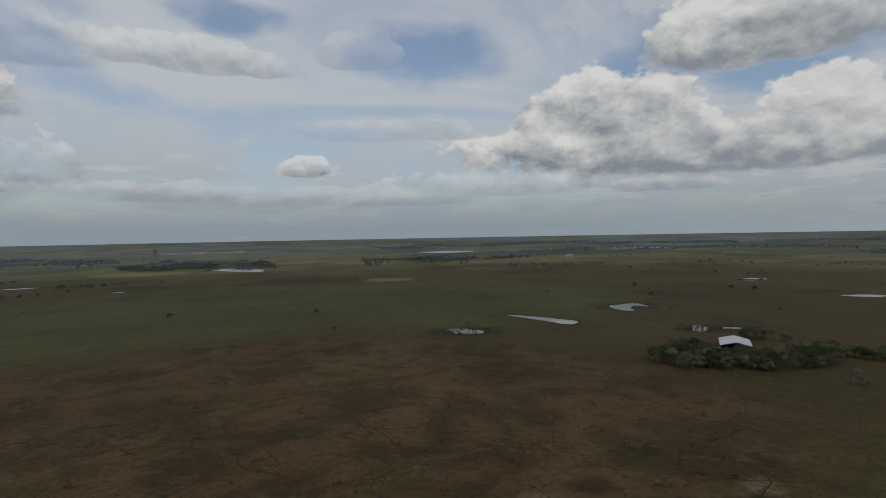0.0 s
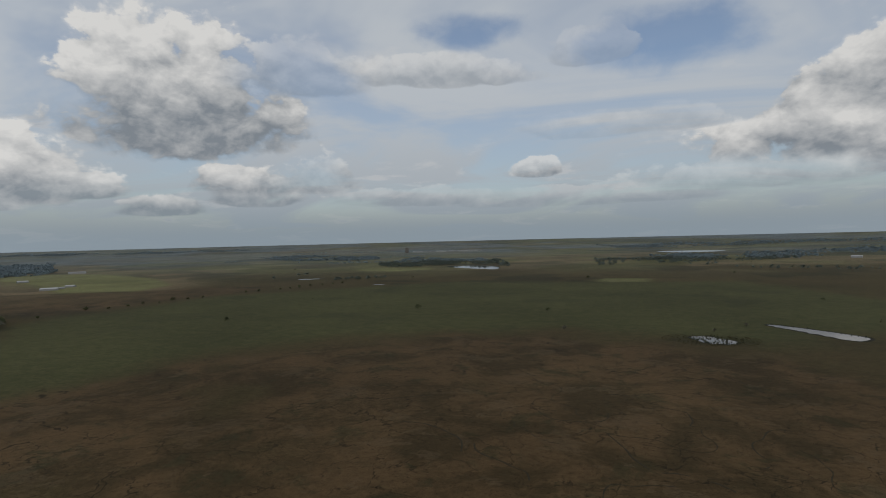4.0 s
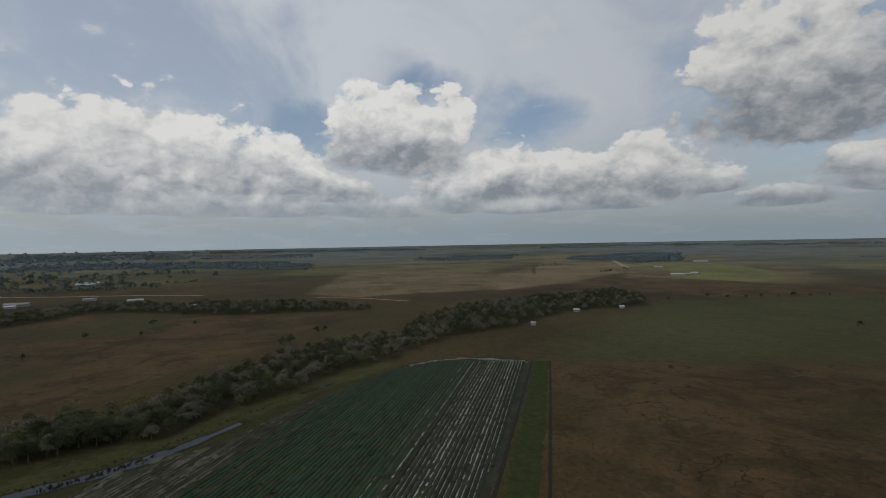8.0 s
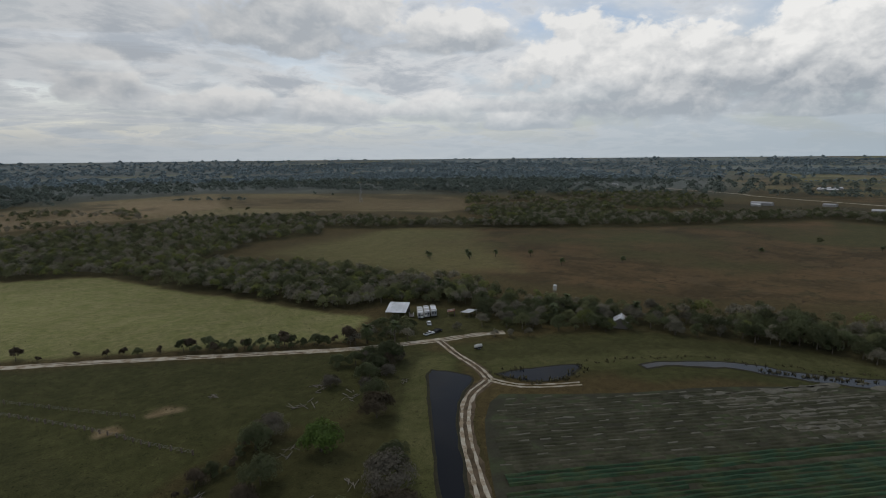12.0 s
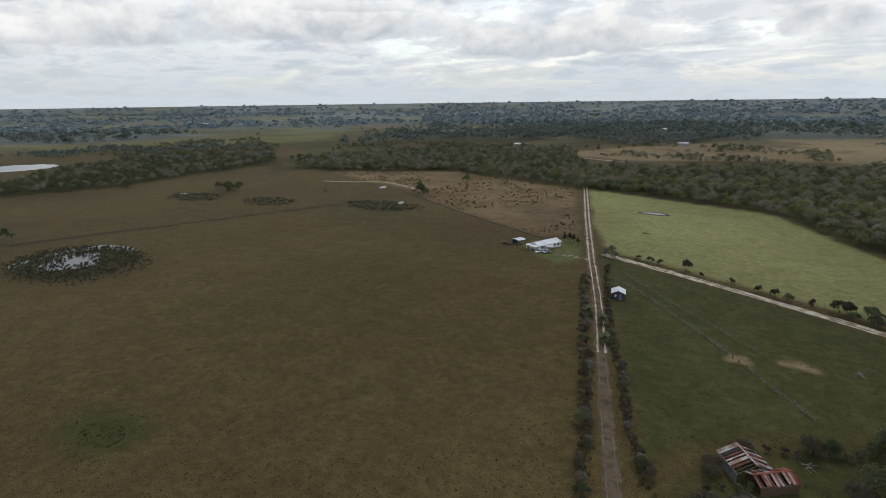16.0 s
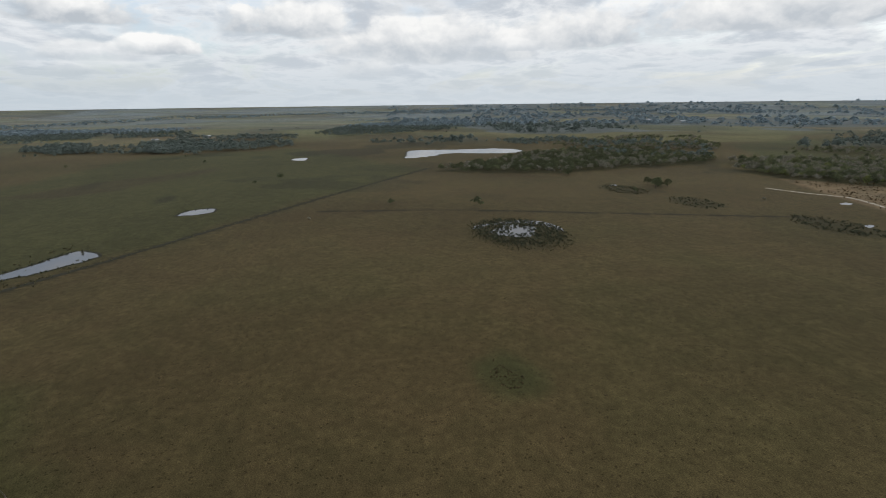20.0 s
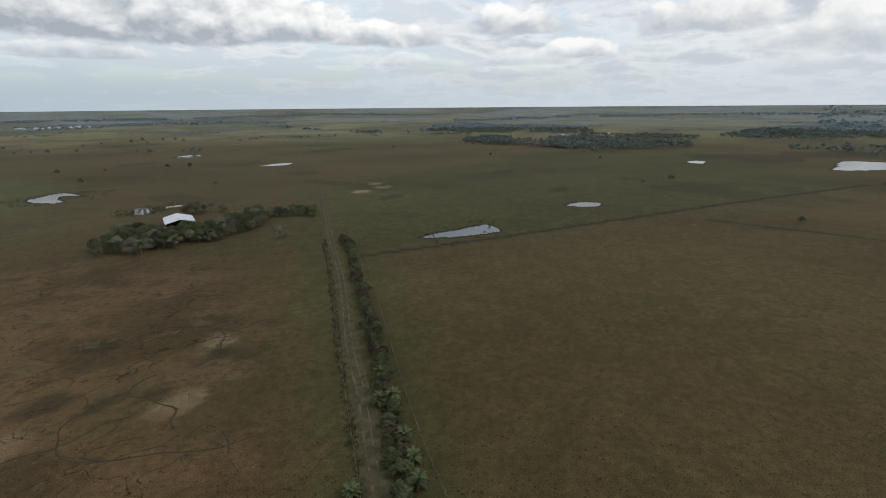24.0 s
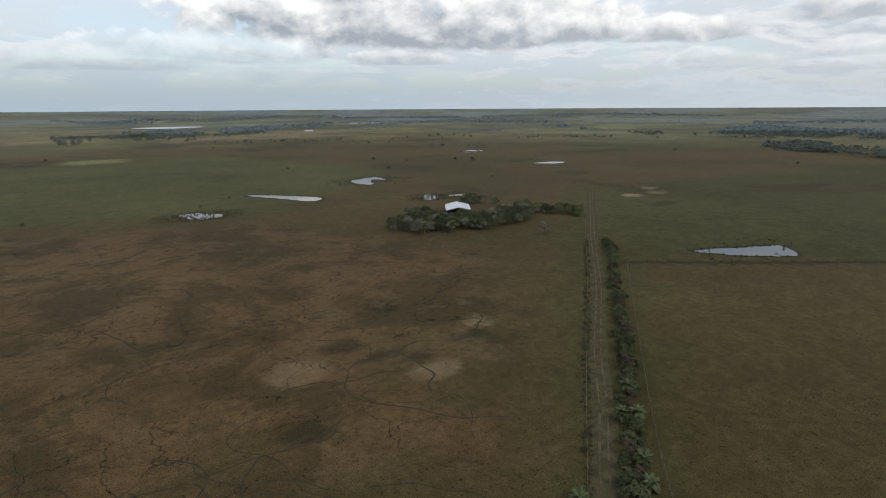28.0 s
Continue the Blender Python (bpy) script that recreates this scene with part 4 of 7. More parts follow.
    return np.stack([heath, green, dry, damp], 1), far_haze, sunlit_meadow


def make_ground():
    na, ratio = 1130, 1.0158
    radii = [6.0]
    while radii[-1] < 4880:
        radii.append(max(radii[-1] * ratio, radii[-1] + 0.5))
    radii[-1] = 4890.0
    rr = np.array(radii)
    th = np.linspace(0, 2 * math.pi, na, endpoint=False)
    R, T = np.meshgrid(rr, th, indexing="ij")
    x, y = (R * np.cos(T)).ravel(), (R * np.sin(T)).ravel()
    z = rise(R.ravel())
    nr = len(rr)
    n = nr * na
    co = np.zeros((n + 1, 3), np.float32)
    co[:n, 0], co[:n, 1], co[:n, 2] = x, y, z
    i, j = np.meshgrid(np.arange(nr - 1), np.arange(na), indexing="ij")
    j2 = (j + 1) % na
    quads = np.stack([i * na + j, (i + 1) * na + j, (i + 1) * na + j2, i * na + j2], -1).reshape(-1, 4)
    fan = np.stack([np.full(na, n), np.arange(na), (np.arange(na) + 1) % na], 1)
    me = bpy.data.meshes.new("ground")
    me.vertices.add(n + 1)
    me.vertices.foreach_set("co", co.ravel())
    loops = np.concatenate([quads.ravel(), fan.ravel()]).astype(np.int32)
    me.loops.add(len(loops))
    me.loops.foreach_set("vertex_index", loops)
    starts = np.concatenate([np.arange(len(quads)) * 4, len(quads) * 4 + np.arange(na) * 3]).astype(np.int32)
    me.polygons.add(len(starts))
    me.polygons.foreach_set("loop_start", starts)
    me.update(calc_edges=True)
    cover, far_haze, sunlit_meadow = ground_cover(np.append(x, 0.0), np.append(y, 0.0))
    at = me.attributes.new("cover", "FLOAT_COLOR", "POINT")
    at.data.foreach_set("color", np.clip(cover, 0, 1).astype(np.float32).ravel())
    at = me.attributes.new("far_haze", "FLOAT", "POINT")
    at.data.foreach_set("value", far_haze.astype(np.float32))
    at = me.attributes.new("sunlit_meadow", "FLOAT", "POINT")
    at.data.foreach_set("value", sunlit_meadow.astype(np.float32))
    me.materials.append(M_GROUND)
    tagged(new("ground", me), "wide flat plain of olive, brown and tan grass", "ground", kind="structure")


make_ground()


# ---------------------------------------------------------------- water
def pool(name, outline, label, ragged=0.8, rim=1.6, step=2.0, water=None):
    """Still water in a shallow bed with a muddy rim."""
    pts = curve_points(outline, step, True)
    x, y = np.array([p.x for p in pts]), np.array([p.y for p in pts])
    nx = vnoise(x, y, 5, 31) - 0.5
    ny = vnoise(x, y, 5, 32) - 0.5
    pts = [Vector((p.x + ragged * 3 * a, p.y + ragged * 3 * b, 0)) for p, a, b in zip(pts, nx, ny)]
    z = ground_z(pts[0].x, pts[0].y)
    top = thing(name, label, "pond", kind="structure")
    bm = bmesh.new()
    f = bm.faces.new([bm.verts.new((p.x, p.y, z + 0.06)) for p in pts])
    bmesh.ops.triangulate(bm, faces=[f])
    bmesh.ops.recalc_face_normals(bm, faces=bm.faces)
    for f in bm.faces:
        if f.normal.z < 0:
            f.normal_flip()
    part("water_surface", bm, water or M_PALE_WATER, top)
    if rim:
        bm = bmesh.new()
        n = len(pts)
        rows = []
        for i, p in enumerate(pts):
            d = pts[(i + 1) % n] - pts[i - 1]
            o = Vector((d.y, -d.x, 0)).normalized()
            w = rim * (0.5 + nx[i] + 0.5)
            rows.append([bm.verts.new((p.x - o.x * 0.3, p.y - o.y * 0.3, z + 0.04)), bm.verts.new((p.x + o.x * w * 0.4, p.y + o.y * w * 0.4, z + 0.16)), bm.verts.new((p.x + o.x * w, p.y + o.y * w, z + 0.01))])
        for i in range(n):
            a, b = rows[i], rows[(i + 1) % n]
            for k in range(2):
                bm.faces.new((a[k], a[k + 1], b[k + 1], b[k]))
        part("mud_rim", bm, M_MUD, top)
    return top


def stream(name, line, width, label):
    """A strip of water along a line, tapering at its ends."""
    pts = curve_points(line, 4)
    left, right = [], []
    for i, p in enumerate(pts):
        d = pts[min(i + 1, len(pts) - 1)] - pts[max(i - 1, 0)]
        o = Vector((-d.y, d.x, 0)).normalized()
        w = width * 0.5 * (0.35 + 0.65 * math.sin(math.pi * (i + 0.5) / len(pts)) ** 0.5) * (0.75 + 0.5 * random.random())
        left.append((p.x + o.x * w, p.y + o.y * w))
        right.append((p.x - o.x * w, p.y - o.y * w))
    return pool(name, left + right[::-1], label, 0.4, 1.2, 3.0, M_CREEK)


pool("canal_pond", CANAL, "long dark canal pond between grassy banks", 0.3, 0.9, 2.0, M_WATER)
pool("bend_pond", POND_BEND, "dark pond with reeds beside the sandy track", 0.4, 0.9, 2.0, M_WATER)
stream("creek", CREEK, 7.5, "narrow dark creek winding past the crop field")
stream("creek_reach", CREEK_FAR, 3.0, "far reach of the narrow creek")
pool("lake", LAKE, "pale shallow lake in front of dark woods", 3.5, 3.0, 6.0)
pool("cattle_pond", [(264, 149), (279, 145), (298, 136), (316, 127), (305, 112), (294, 113), (273, 130)], "silvery cattle pond in grass", 0.9, 2.0)
pool("small_pond", [(402, 97), (421, 91), (425, 74), (408, 72), (401, 82)], "small silvery pond in open pasture", 0.8, 2.0)
pool("long_pond", [(124, 478), (130, 484), (152, 464), (176, 434), (166, 417), (156, 421), (141, 446)], "long silvery pond with a dark rim", 1.0, 3.0)
pool("reedy_pond", [(58, 416), (66, 423), (74, 422), (89, 403), (81, 393), (66, 395)], "small ragged pond ringed by marsh grass", 1.6, 2.0)
pool("forked_pond", [(236, 510), (260, 526), (281, 528), (274, 482), (269, 507), (257, 494), (252, 477), (239, 477)], "forked silvery pond in a dark marsh ring", 1.0, 3.0)
pool("ring_pond", [(293, -100), (302, -108), (309, -119), (300, -130), (278, -120), (281, -108)], "pond in the middle of a dark ring of reeds", 1.4, 0.0)
pool("ring_pool", [(310, -94), (316, -105), (319, -127), (311, -141), (294, -145), (283, -142), (286, -141), (302, -137), (312, -124), (310, -104), (303, -95)], "thin crescent of pale water inside a ring of reeds", 0.4, 0.0, 1.5)
pool("far_pond", [(518, 528), (555, 529), (566, 510), (539, 503)], "far narrow pond", 1.0, 3.0)
pool("far_pond", [(553, 742), (590, 758), (602, 732), (563, 718)], "far narrow pond", 1.0, 3.0)
pool("marsh_pool", [(306, -372), (307, -381), (302, -380), (300, -371)], "small broken pool in a dark marsh ring", 1.4, 0.0)
pool("marsh_pool", [(245, -322), (244, -327), (240, -325), (241, -319)], "small broken pool in a dark marsh ring", 1.4, 0.0)
pool("marsh_pool", [(436, -262), (438, -269), (433, -269), (430, -262)], "small broken pool in a dark marsh ring", 1.4, 0.0)
pool("barn_pool", [(245, 383), (257, 393), (261, 381), (246, 364), (239, 369)], "ragged marsh pool behind the barn trees", 2.0, 1.0)
pool("barn_pool", [(269, 379), (283, 373), (277, 366), (266, 371)], "ragged marsh pool behind the barn trees", 2.0, 1.0)


# ---------------------------------------------------------------- tracks
def ribbon(line, width, z, step=3.0, wob=0.15, offset=0.0, gaps=0.0, seed=0, crown=0.05):
    """A bmesh strip along a line, a little crowned, with ragged edges; gaps leave bare stretches."""
    rnd = random.Random(seed)
    pts = curve_points(line, step)
    bm, prev = bmesh.new(), None
    for i, p in enumerate(pts):
        d = pts[min(i + 1, len(pts) - 1)] - pts[max(i - 1, 0)]
        o = Vector((-d.y, d.x, 0)).normalized()
        c = p + o * (offset + (rnd.random() - 0.5) * wob * width * 0.5)
        w = width * 0.5 * (1 + (rnd.random() - 0.5) * 2 * wob)
        gz = ground_z(c.x, c.y)
        row = [bm.verts.new((c + o * w * s).to_tuple()[:2] + (gz + z + (crown if abs(s) < 0.8 else 0.0) - (0.0 if abs(s) < 0.8 else z - 0.005),)) for s in (-1, -0.6, 0.6, 1)]
        if prev and not (gaps and vnoise(np.array([p.x]), np.array([p.y]), 16, 40 + seed)[0] < gaps):
            for k in range(3):
                bm.faces.new((prev[k], row[k], row[k + 1], prev[k + 1]))
        prev = row
    for f in bm.faces:
        if f.normal.z < 0:
            f.normal_flip()
    bmesh.ops.delete(bm, geom=[v for v in bm.verts if not v.link_faces], context="VERTS")
    bm.normal_update()
    for f in bm.faces:
        if f.normal.z < 0:
            f.normal_flip()
    return bm


def track(name, line, label, width, bed, rut, rut_w=0.8, gauge=1.9, gaps=0.0, seed=0):
    top = thing(name, label, "dirt track", kind="structure")
    if bed:
        part("track_bed", ribbon(line, width, 0.03, seed=seed), bed, top)
    for k, s in enumerate((-1, 1)):
        part("wheel_rut", ribbon(line, rut_w, 0.10, 2.5, 0.45, s * gauge / 2, gaps, seed + 1 + k, 0.03), rut, top)
    return top


track("road_south", TRACK_A[:3], "white sandy farm track beside the white house", 5.0, M_DIRT, M_SAND, 1.25, 2.2, 0.1, 1)
track("road_middle", TRACK_A[2:5], "sandy farm track between scrubby hedges", 4.6, M_DIRT, M_SAND, 0.75, 2.2, 0.30, 24)
track("road_near", TRACK_A[4:], "worn brown farm track between hedges", 3.6, M_DIRT, M_STREAK, 0.4, 2.2, 0.30, 4)
track("road_east", TRACK_B, "overgrown grassy farm track with faint ruts", 6.0, M_VERGE, M_DIRT, 0.7, 2.0, 0.30, 7)
track("road_farm", ROAD_C, "grey sandy lane to the farmstead", 4.2, M_SAND, M_DIRT, 0.6, 1.8, 0.5, 10)
track("road_branch", ROAD_D, "pale sandy ruts leading to the canal", 4.0, M_DIRT, M_SAND, 1.1, 2.0, 0.0, 13)
track("road_field", ROAD_E, "pale sandy ruts along the crop field", 5.0, M_DIRT, M_SAND, 1.2, 2.2, 0.12, 16)
track("road_spur", ROAD_F, "short pale sandy spur at the pond", 3.0, None, M_SAND, 1.0, 2.0, 0.3, 19)
track("road_house", [(72, -246), (80, -247), (90, -247)], "faint driveway to the white house", 3.0, M_VERGE, M_SAND, 0.5, 1.8, 0.3, 22)


# ---------------------------------------------------------------- crop field
ROW = Vector((-0.9035, 0.4286, 0))          # along the rows
ACROSS = Vector((0.4286, 0.9035, 0))        # towards the green headland
M_CROP = material("crop_leaf", (0.028, 0.058, 0.030), 0.8, vary=0.35, scale=0.25, second=(0.044, 0.060, 0.024), per_object=0.15, spec=0.15)
M_CROP_DULL = material("dull_crop_leaf", (0.048, 0.052, 0.036), 0.9, vary=0.40, scale=0.3, second=(0.036, 0.050, 0.028), per_object=0.2, spec=0.1)
M_SOIL = material("field_soil", (0.042, 0.041, 0.028), 0.95, vary=0.35, scale=0.15, second=(0.050, 0.058, 0.030))
M_FURROW = material("pale_furrow", (0.36, 0.34, 0.30), 0.9, vary=0.45, scale=0.35, second=(0.10, 0.095, 0.08))
M_STUBBLE = material("stubble", (0.040, 0.041, 0.024), 0.95, vary=0.4, scale=0.15, second=(0.066, 0.062, 0.042))


def row_spans(offset, lo=2.0):
    """Where the line at this distance across the rows lies inside the field."""
    s = np.arange(-60, 400, 1.5)
    px, py = ROW.x * s + ACROSS.x * offset, ROW.y * s + ACROSS.y * offset
    d = inside(px, py, CROP) > lo
    spans, start = [], None
    for k in range(len(s)):
        if d[k] and start is None:
            start = s[k]
        if (not d[k] or k == len(s) - 1) and start is not None:
            if s[k] - start > 6:
                spans.append((start, s[k]))
            start = None
    return spans


def ridge(offset, spans, width, height, seg, rnd, z=0.04, breakup=0.0, sway=0.25):
    """One planted row: a low uneven ridge in short lengths."""
    bm = bmesh.new()
    for a, b in spans:
        n = max(2, round((b - a) / seg))
        prev = None
        for k in range(n + 1):
            s = a + (b - a) * k / n
            c = ROW * s + ACROSS * (offset + (rnd.random() - 0.5) * width * sway)
            w, h = width * 0.5 * (0.7 + 0.6 * rnd.random()), height * (0.5 + rnd.random())
            row = [bm.verts.new(c + ACROSS * (q * w) + Vector((0, 0, z + hh * h))) for q, hh in ((-1, 0.05), (-0.35, 1), (0.35, 1), (1, 0.05))]
            if prev and rnd.random() >= breakup:
                for j in range(3):
                    bm.faces.new((prev[j], row[j], row[j + 1], prev[j + 1]))
            prev = row
    bmesh.ops.delete(bm, geom=[v for v in bm.verts if not v.link_faces], context="VERTS")
    bm.normal_update()
    for f in bm.faces:
        if f.normal.z < 0:
            f.normal_flip()
    return bm


def make_crop():
    rnd = random.Random(5)
    top = thing("crop_field", "vegetable field in long straight rows, dark green leaves between pale furrows", "field", kind="structure")
    outline = curve_points(CROP, 12, True)
    bm = bmesh.new()
    f = bm.faces.new([bm.verts.new((p.x, p.y, 0.02)) for p in outline])
    bmesh.ops.triangulate(bm, faces=[f])
    bm.normal_update()
    for f in bm.faces:
        if f.normal.z < 0:
            f.normal_flip()
    part("field_soil", bm, M_SOIL, top)
    off = -21.5
    k = 0
    while off > -152:
        spans = row_spans(off)
        if spans:
            q = -off
            if q < 62:          # beds between bare pale furrows
                if k % 7 != 5:
                    part("crop_row", ridge(off, spans, 1.3, 0.30, 3.5, rnd, 0.03, 0.04), M_CROP_DULL if q < 48 + 6 * rnd.random() else M_CROP, top)
                if q < 50 or k % 3 == 0:
                    part("furrow", ridge(off - 0.85, spans, 0.28 if k % 7 not in (4, 5) else 0.55, 0.05, 2.5, rnd, 0.045, 0.13 + 0.010 * max(0, q - 30), 0.6), M_FURROW, top)
            elif q < 112 + 5 * math.sin(k):
                part("crop_row", ridge(off, spans, 1.45, 0.40, 3.5, rnd, 0.03, 0.02), M_CROP, top)
            else:
                part("crop_row", ridge(off, spans, 1.5, 0.18, 3.0, rnd, 0.03, 0.25), M_STUBBLE, top)
                if k % 2 == 0:
                    part("furrow", ridge(off - 0.9, spans, 0.8, 0.06, 3.0, rnd, 0.05, 0.62, 0.8), M_STREAK, top)
        off -= 1.75
        k += 1
    # pale washed-out edge at the far end and down the headland
    for j in range(5):
        a, b = Vector((-322, 48, 0)), Vector((-334, 76, 0))
        line = [(p.x + 4 - 1.6 * j, p.y + j, 0) for p in (a, b, Vector((-326, 100, 0)), Vector((-313, 124, 0)))]
        part("washed_edge", ribbon(line, 0.7, 0.12, 2.5, 0.7, 0, 0.45, 60 + j, 0.03), M_FURROW, top)
    for j in range(14):
        s = -175 - 4 * j
        c = Vector((-190 + 2.4 * j * 0 - 1.5 * j, -72 + 4.6 * j, 0))
        line = [(c.x - 16, c.y + 7.4, 0), (c.x, c.y, 0), (c.x + 22, c.y - 10.2, 0), (c.x + 44, c.y - 20.5, 0)]
        if j < 9:
            part("washed_edge", ribbon(line, 2.2, 0.14, 2.5, 0.9, rnd.uniform(-2, 2), 0.42, 80 + j, 0.03), M_STREAK, top)


make_crop()
for line, w in (([(-66, 8), (-149, 48.5), (-313, 128.5)], 1.5), ([(-60, 24), (-144, 64), (-309, 139)], 1.2)):
    t = thing("headland_ditch", "dark shallow ditch along the crop field headland", "ditch", kind="structure")
    part("ditch_bed", ribbon(line, w, 0.04, 3.0, 0.3), M_MUD, t)


t = thing("grass_headland", "strip of fresh green grass beside the crop field", "grass strip", kind="structure")
part("sward", ribbon([(-62, 16), (-146.5, 56.5), (-311, 134)], 9.5, 0.03, 3.0, 0.12), M_HEADLAND, t)


# ---------------------------------------------------------------- plants
def leaf_cloud(rnd, lumps, n, size, up=0.35, squash=1.0):
    """n small leaf sprays on and in a set of lumps (centre, radius); returns vertices and quads."""
    w = np.array([r * r for c, r in lumps])
    pick = rnd.choice(len(lumps), n, p=w / w.sum())
    cen = np.array([c for c, r in lumps])[pick]
    rad = np.array([r for c, r in lumps])[pick]
    d = rnd.normal(size=(n, 3))
    d /= np.linalg.norm(d, axis=1)[:, None]
    d[:, 2] = np.where(d[:, 2] < -0.35, -d[:, 2], d[:, 2])
    pos = cen + d * (rad * (0.55 + 0.55 * rnd.random(n)))[:, None] * np.array([1, 1, squash])
    out = pos - np.array([0, 0, 0.42 * pos[:, 2].max()])
    out /= np.linalg.norm(out, axis=1)[:, None]
    nor = out * 0.9 + d * 0.5 + rnd.normal(size=(n, 3)) * 0.3 + np.array([0, 0, up + 0.1])
    nor /= np.linalg.norm(nor, axis=1)[:, None]
    t = np.cross(nor, rnd.normal(size=(n, 3)))
    t /= np.linalg.norm(t, axis=1)[:, None]
    b = np.cross(nor, t)
    s = (size * (0.55 + 0.9 * rnd.random(n)))[:, None]
    bend = nor * s * 0.25
    v = np.stack([pos - t * s, pos - b * s * 0.55 + bend, pos + t * s, pos + b * s * 0.55 + bend], 1).reshape(-1, 3)
    return v, np.arange(n * 4).reshape(n, 4)


def crown_lumps(rnd, height, spread, base, k):
    lumps = []
    for i in range(k):
        a, q = rnd.random() * 2 * math.pi, math.sqrt(rnd.random())
        z = base + (height - base) * (0.24 + 0.48 * math.sqrt(1 - q * q)) * (0.85 + 0.25 * rnd.random())
        r = spread * (0.24 + 0.17 * rnd.random())
        lumps.append(((math.cos(a) * q * spread * 0.72, math.sin(a) * q * spread * 0.72, z), r))
    lumps.append(((0, 0, height - spread * 0.52), spread * 0.44))
    return lumps


def trunk_mesh(rnd, height, spread, thick, lumps, mat, twigs=0):
    """A tapered trunk whose limbs and twigs grow out of one another."""
    verts, faces = [], []

    def ring(c, r, n=6):
        k = len(verts)
        verts.extend((c[0] + r * math.cos(6.283 * j / n), c[1] + r * math.sin(6.283 * j / n), c[2]) for j in range(n))
        return [k + j for j in range(n)]

    def point(c):
        verts.append(tuple(c))
        return len(verts) - 1

    def side(a, b):
        for j in range(len(a)):
            k = (j + 1) % len(a)
            faces.append((a[j], a[k], b[k], b[j]))

    def tip(a, p):
        for j in range(len(a)):
            faces.append((a[j], a[(j + 1) % len(a)], p))

    fork = height * 0.32
    r0, r1, r2 = ring((0, 0, -0.2), thick * 1.25), ring((0.04, 0, fork * 0.4), thick * 0.9), ring((0.1, 0, fork), thick * 0.7)
    side(r0, r1), side(r1, r2)
    top = point((0.1, 0, fork + 0.1))
    tip(r2, top)
    ends = []
    for c, r in lumps[:6]:
        m = ring((c[0] * 0.5, c[1] * 0.5, (fork + c[2]) * 0.5 + 0.3), thick * 0.34, 4)
        e = point(c)
        tip(m, top), tip(m, e)
        ends.append((e, c, r))
    for i in range(twigs):
        e, c, r = ends[i % len(ends)]
        d = rnd.normal(size=3)
        d = d / np.linalg.norm(d)
        q = np.array(c) + np.array([d[0], d[1], abs(d[2])]) * r * 1.2
        f = point(q)
        g = point(q * 0.5 + np.array(c) * 0.5 + np.array([0.05, 0.03, 0.05]))
        faces.append((e, f, g))
    return mesh_from("trunk", verts, faces, mat)


def make_kind(seed, height, spread, base, k, n, size, leaf, bark, thick=0.28, twigs=0, up=0.35):
    rnd = np.random.default_rng(seed)
    lumps = crown_lumps(rnd, height, spread, base, k)
    v, f = leaf_cloud(rnd, lumps, n, size, up)
    return trunk_mesh(rnd, height, spread, thick, lumps, bark, twigs), mesh_from("crown", v, f, leaf)


KINDS = {
    "oak": [make_kind(11 + i, 8.8, 5.2, 0.2, 18, 1500, 0.30, M_OAK, M_BARK) for i in range(3)],
    "olive": [make_kind(21 + i, 8.2, 4.8, 0.2, 17, 1350, 0.29, M_OLIVE, M_BARK) for i in range(3)],
    "grey": [make_kind(31 + i, 8.4, 4.9, 0.2, 17, 1400, 0.27, M_GREY, M_BARK, 0.26, 26, 0.1) for i in range(3)],
    "spring": [make_kind(41 + i, 8.0, 4.9, 0.2, 17, 1350, 0.29, M_SPRING, M_BARK) for i in range(2)],
    "bright": [make_kind(51, 7.4, 5.6, 0.0, 18, 3200, 0.32, M_BRIGHT, M_BARK)],
    "near_grey": [make_kind(61 + i, 6.2, 4.6, 0.0, 16, 3000, 0.22, m, M_BARK, 0.16, 160, 0.0) for i, m in enumerate((M_PALETWIG, M_BROWNTWIG, M_BROWNTWIG))],
    "near_oak": [make_kind(71 + i, 6.4, 4.4, 0.0, 16, 2400, 0.30, M_OAK, M_BARK, 0.22, 20) for i in range(2)],
    "near_olive": [make_kind(81 + i, 6.4, 4.6, 0.0, 16, 2800, 0.24, m, M_BARK, 0.16, 120) for i, m in enumerate((M_BROWNTWIG, M_OAK))],
    "shrub": [make_kind(91 + i, 3.0, 1.9, 0.1, 7, 420, 0.30, m, M_BARK, 0.08, 10) for i, m in enumerate((M_OAK, M_OAK, M_BROWNTWIG))],
    "dry_shrub": [make_kind(111 + i, 2.8, 2.0, 0.1, 8, 460, 0.20, m, M_BARK, 0.08, 40) for i, m in enumerate((M_BROWNTWIG, M_PALETWIG, M_OAK, M_BROWNTWIG))],
    "conifer": [make_kind(101 + i, 8.0, 2.6, 0.6, 10, 560, 0.45, M_PINE, M_BARK) for i in range(2)],
}
LABELS = {
    "oak": "dark green broad oak with an uneven crown", "olive": "olive-green tree with thin spring foliage", "grey": "grey leafless tree with fine twigs",
    "spring": "yellow-green tree in fresh spring leaf", "bright": "bright green round bushy tree", "near_grey": "grey twiggy leafless bush tree",
    "near_oak": "dark green low spreading tree", "near_olive": "brownish olive low scrub tree", "conifer": "dark dense evergreen tree",
}
placed = [0]


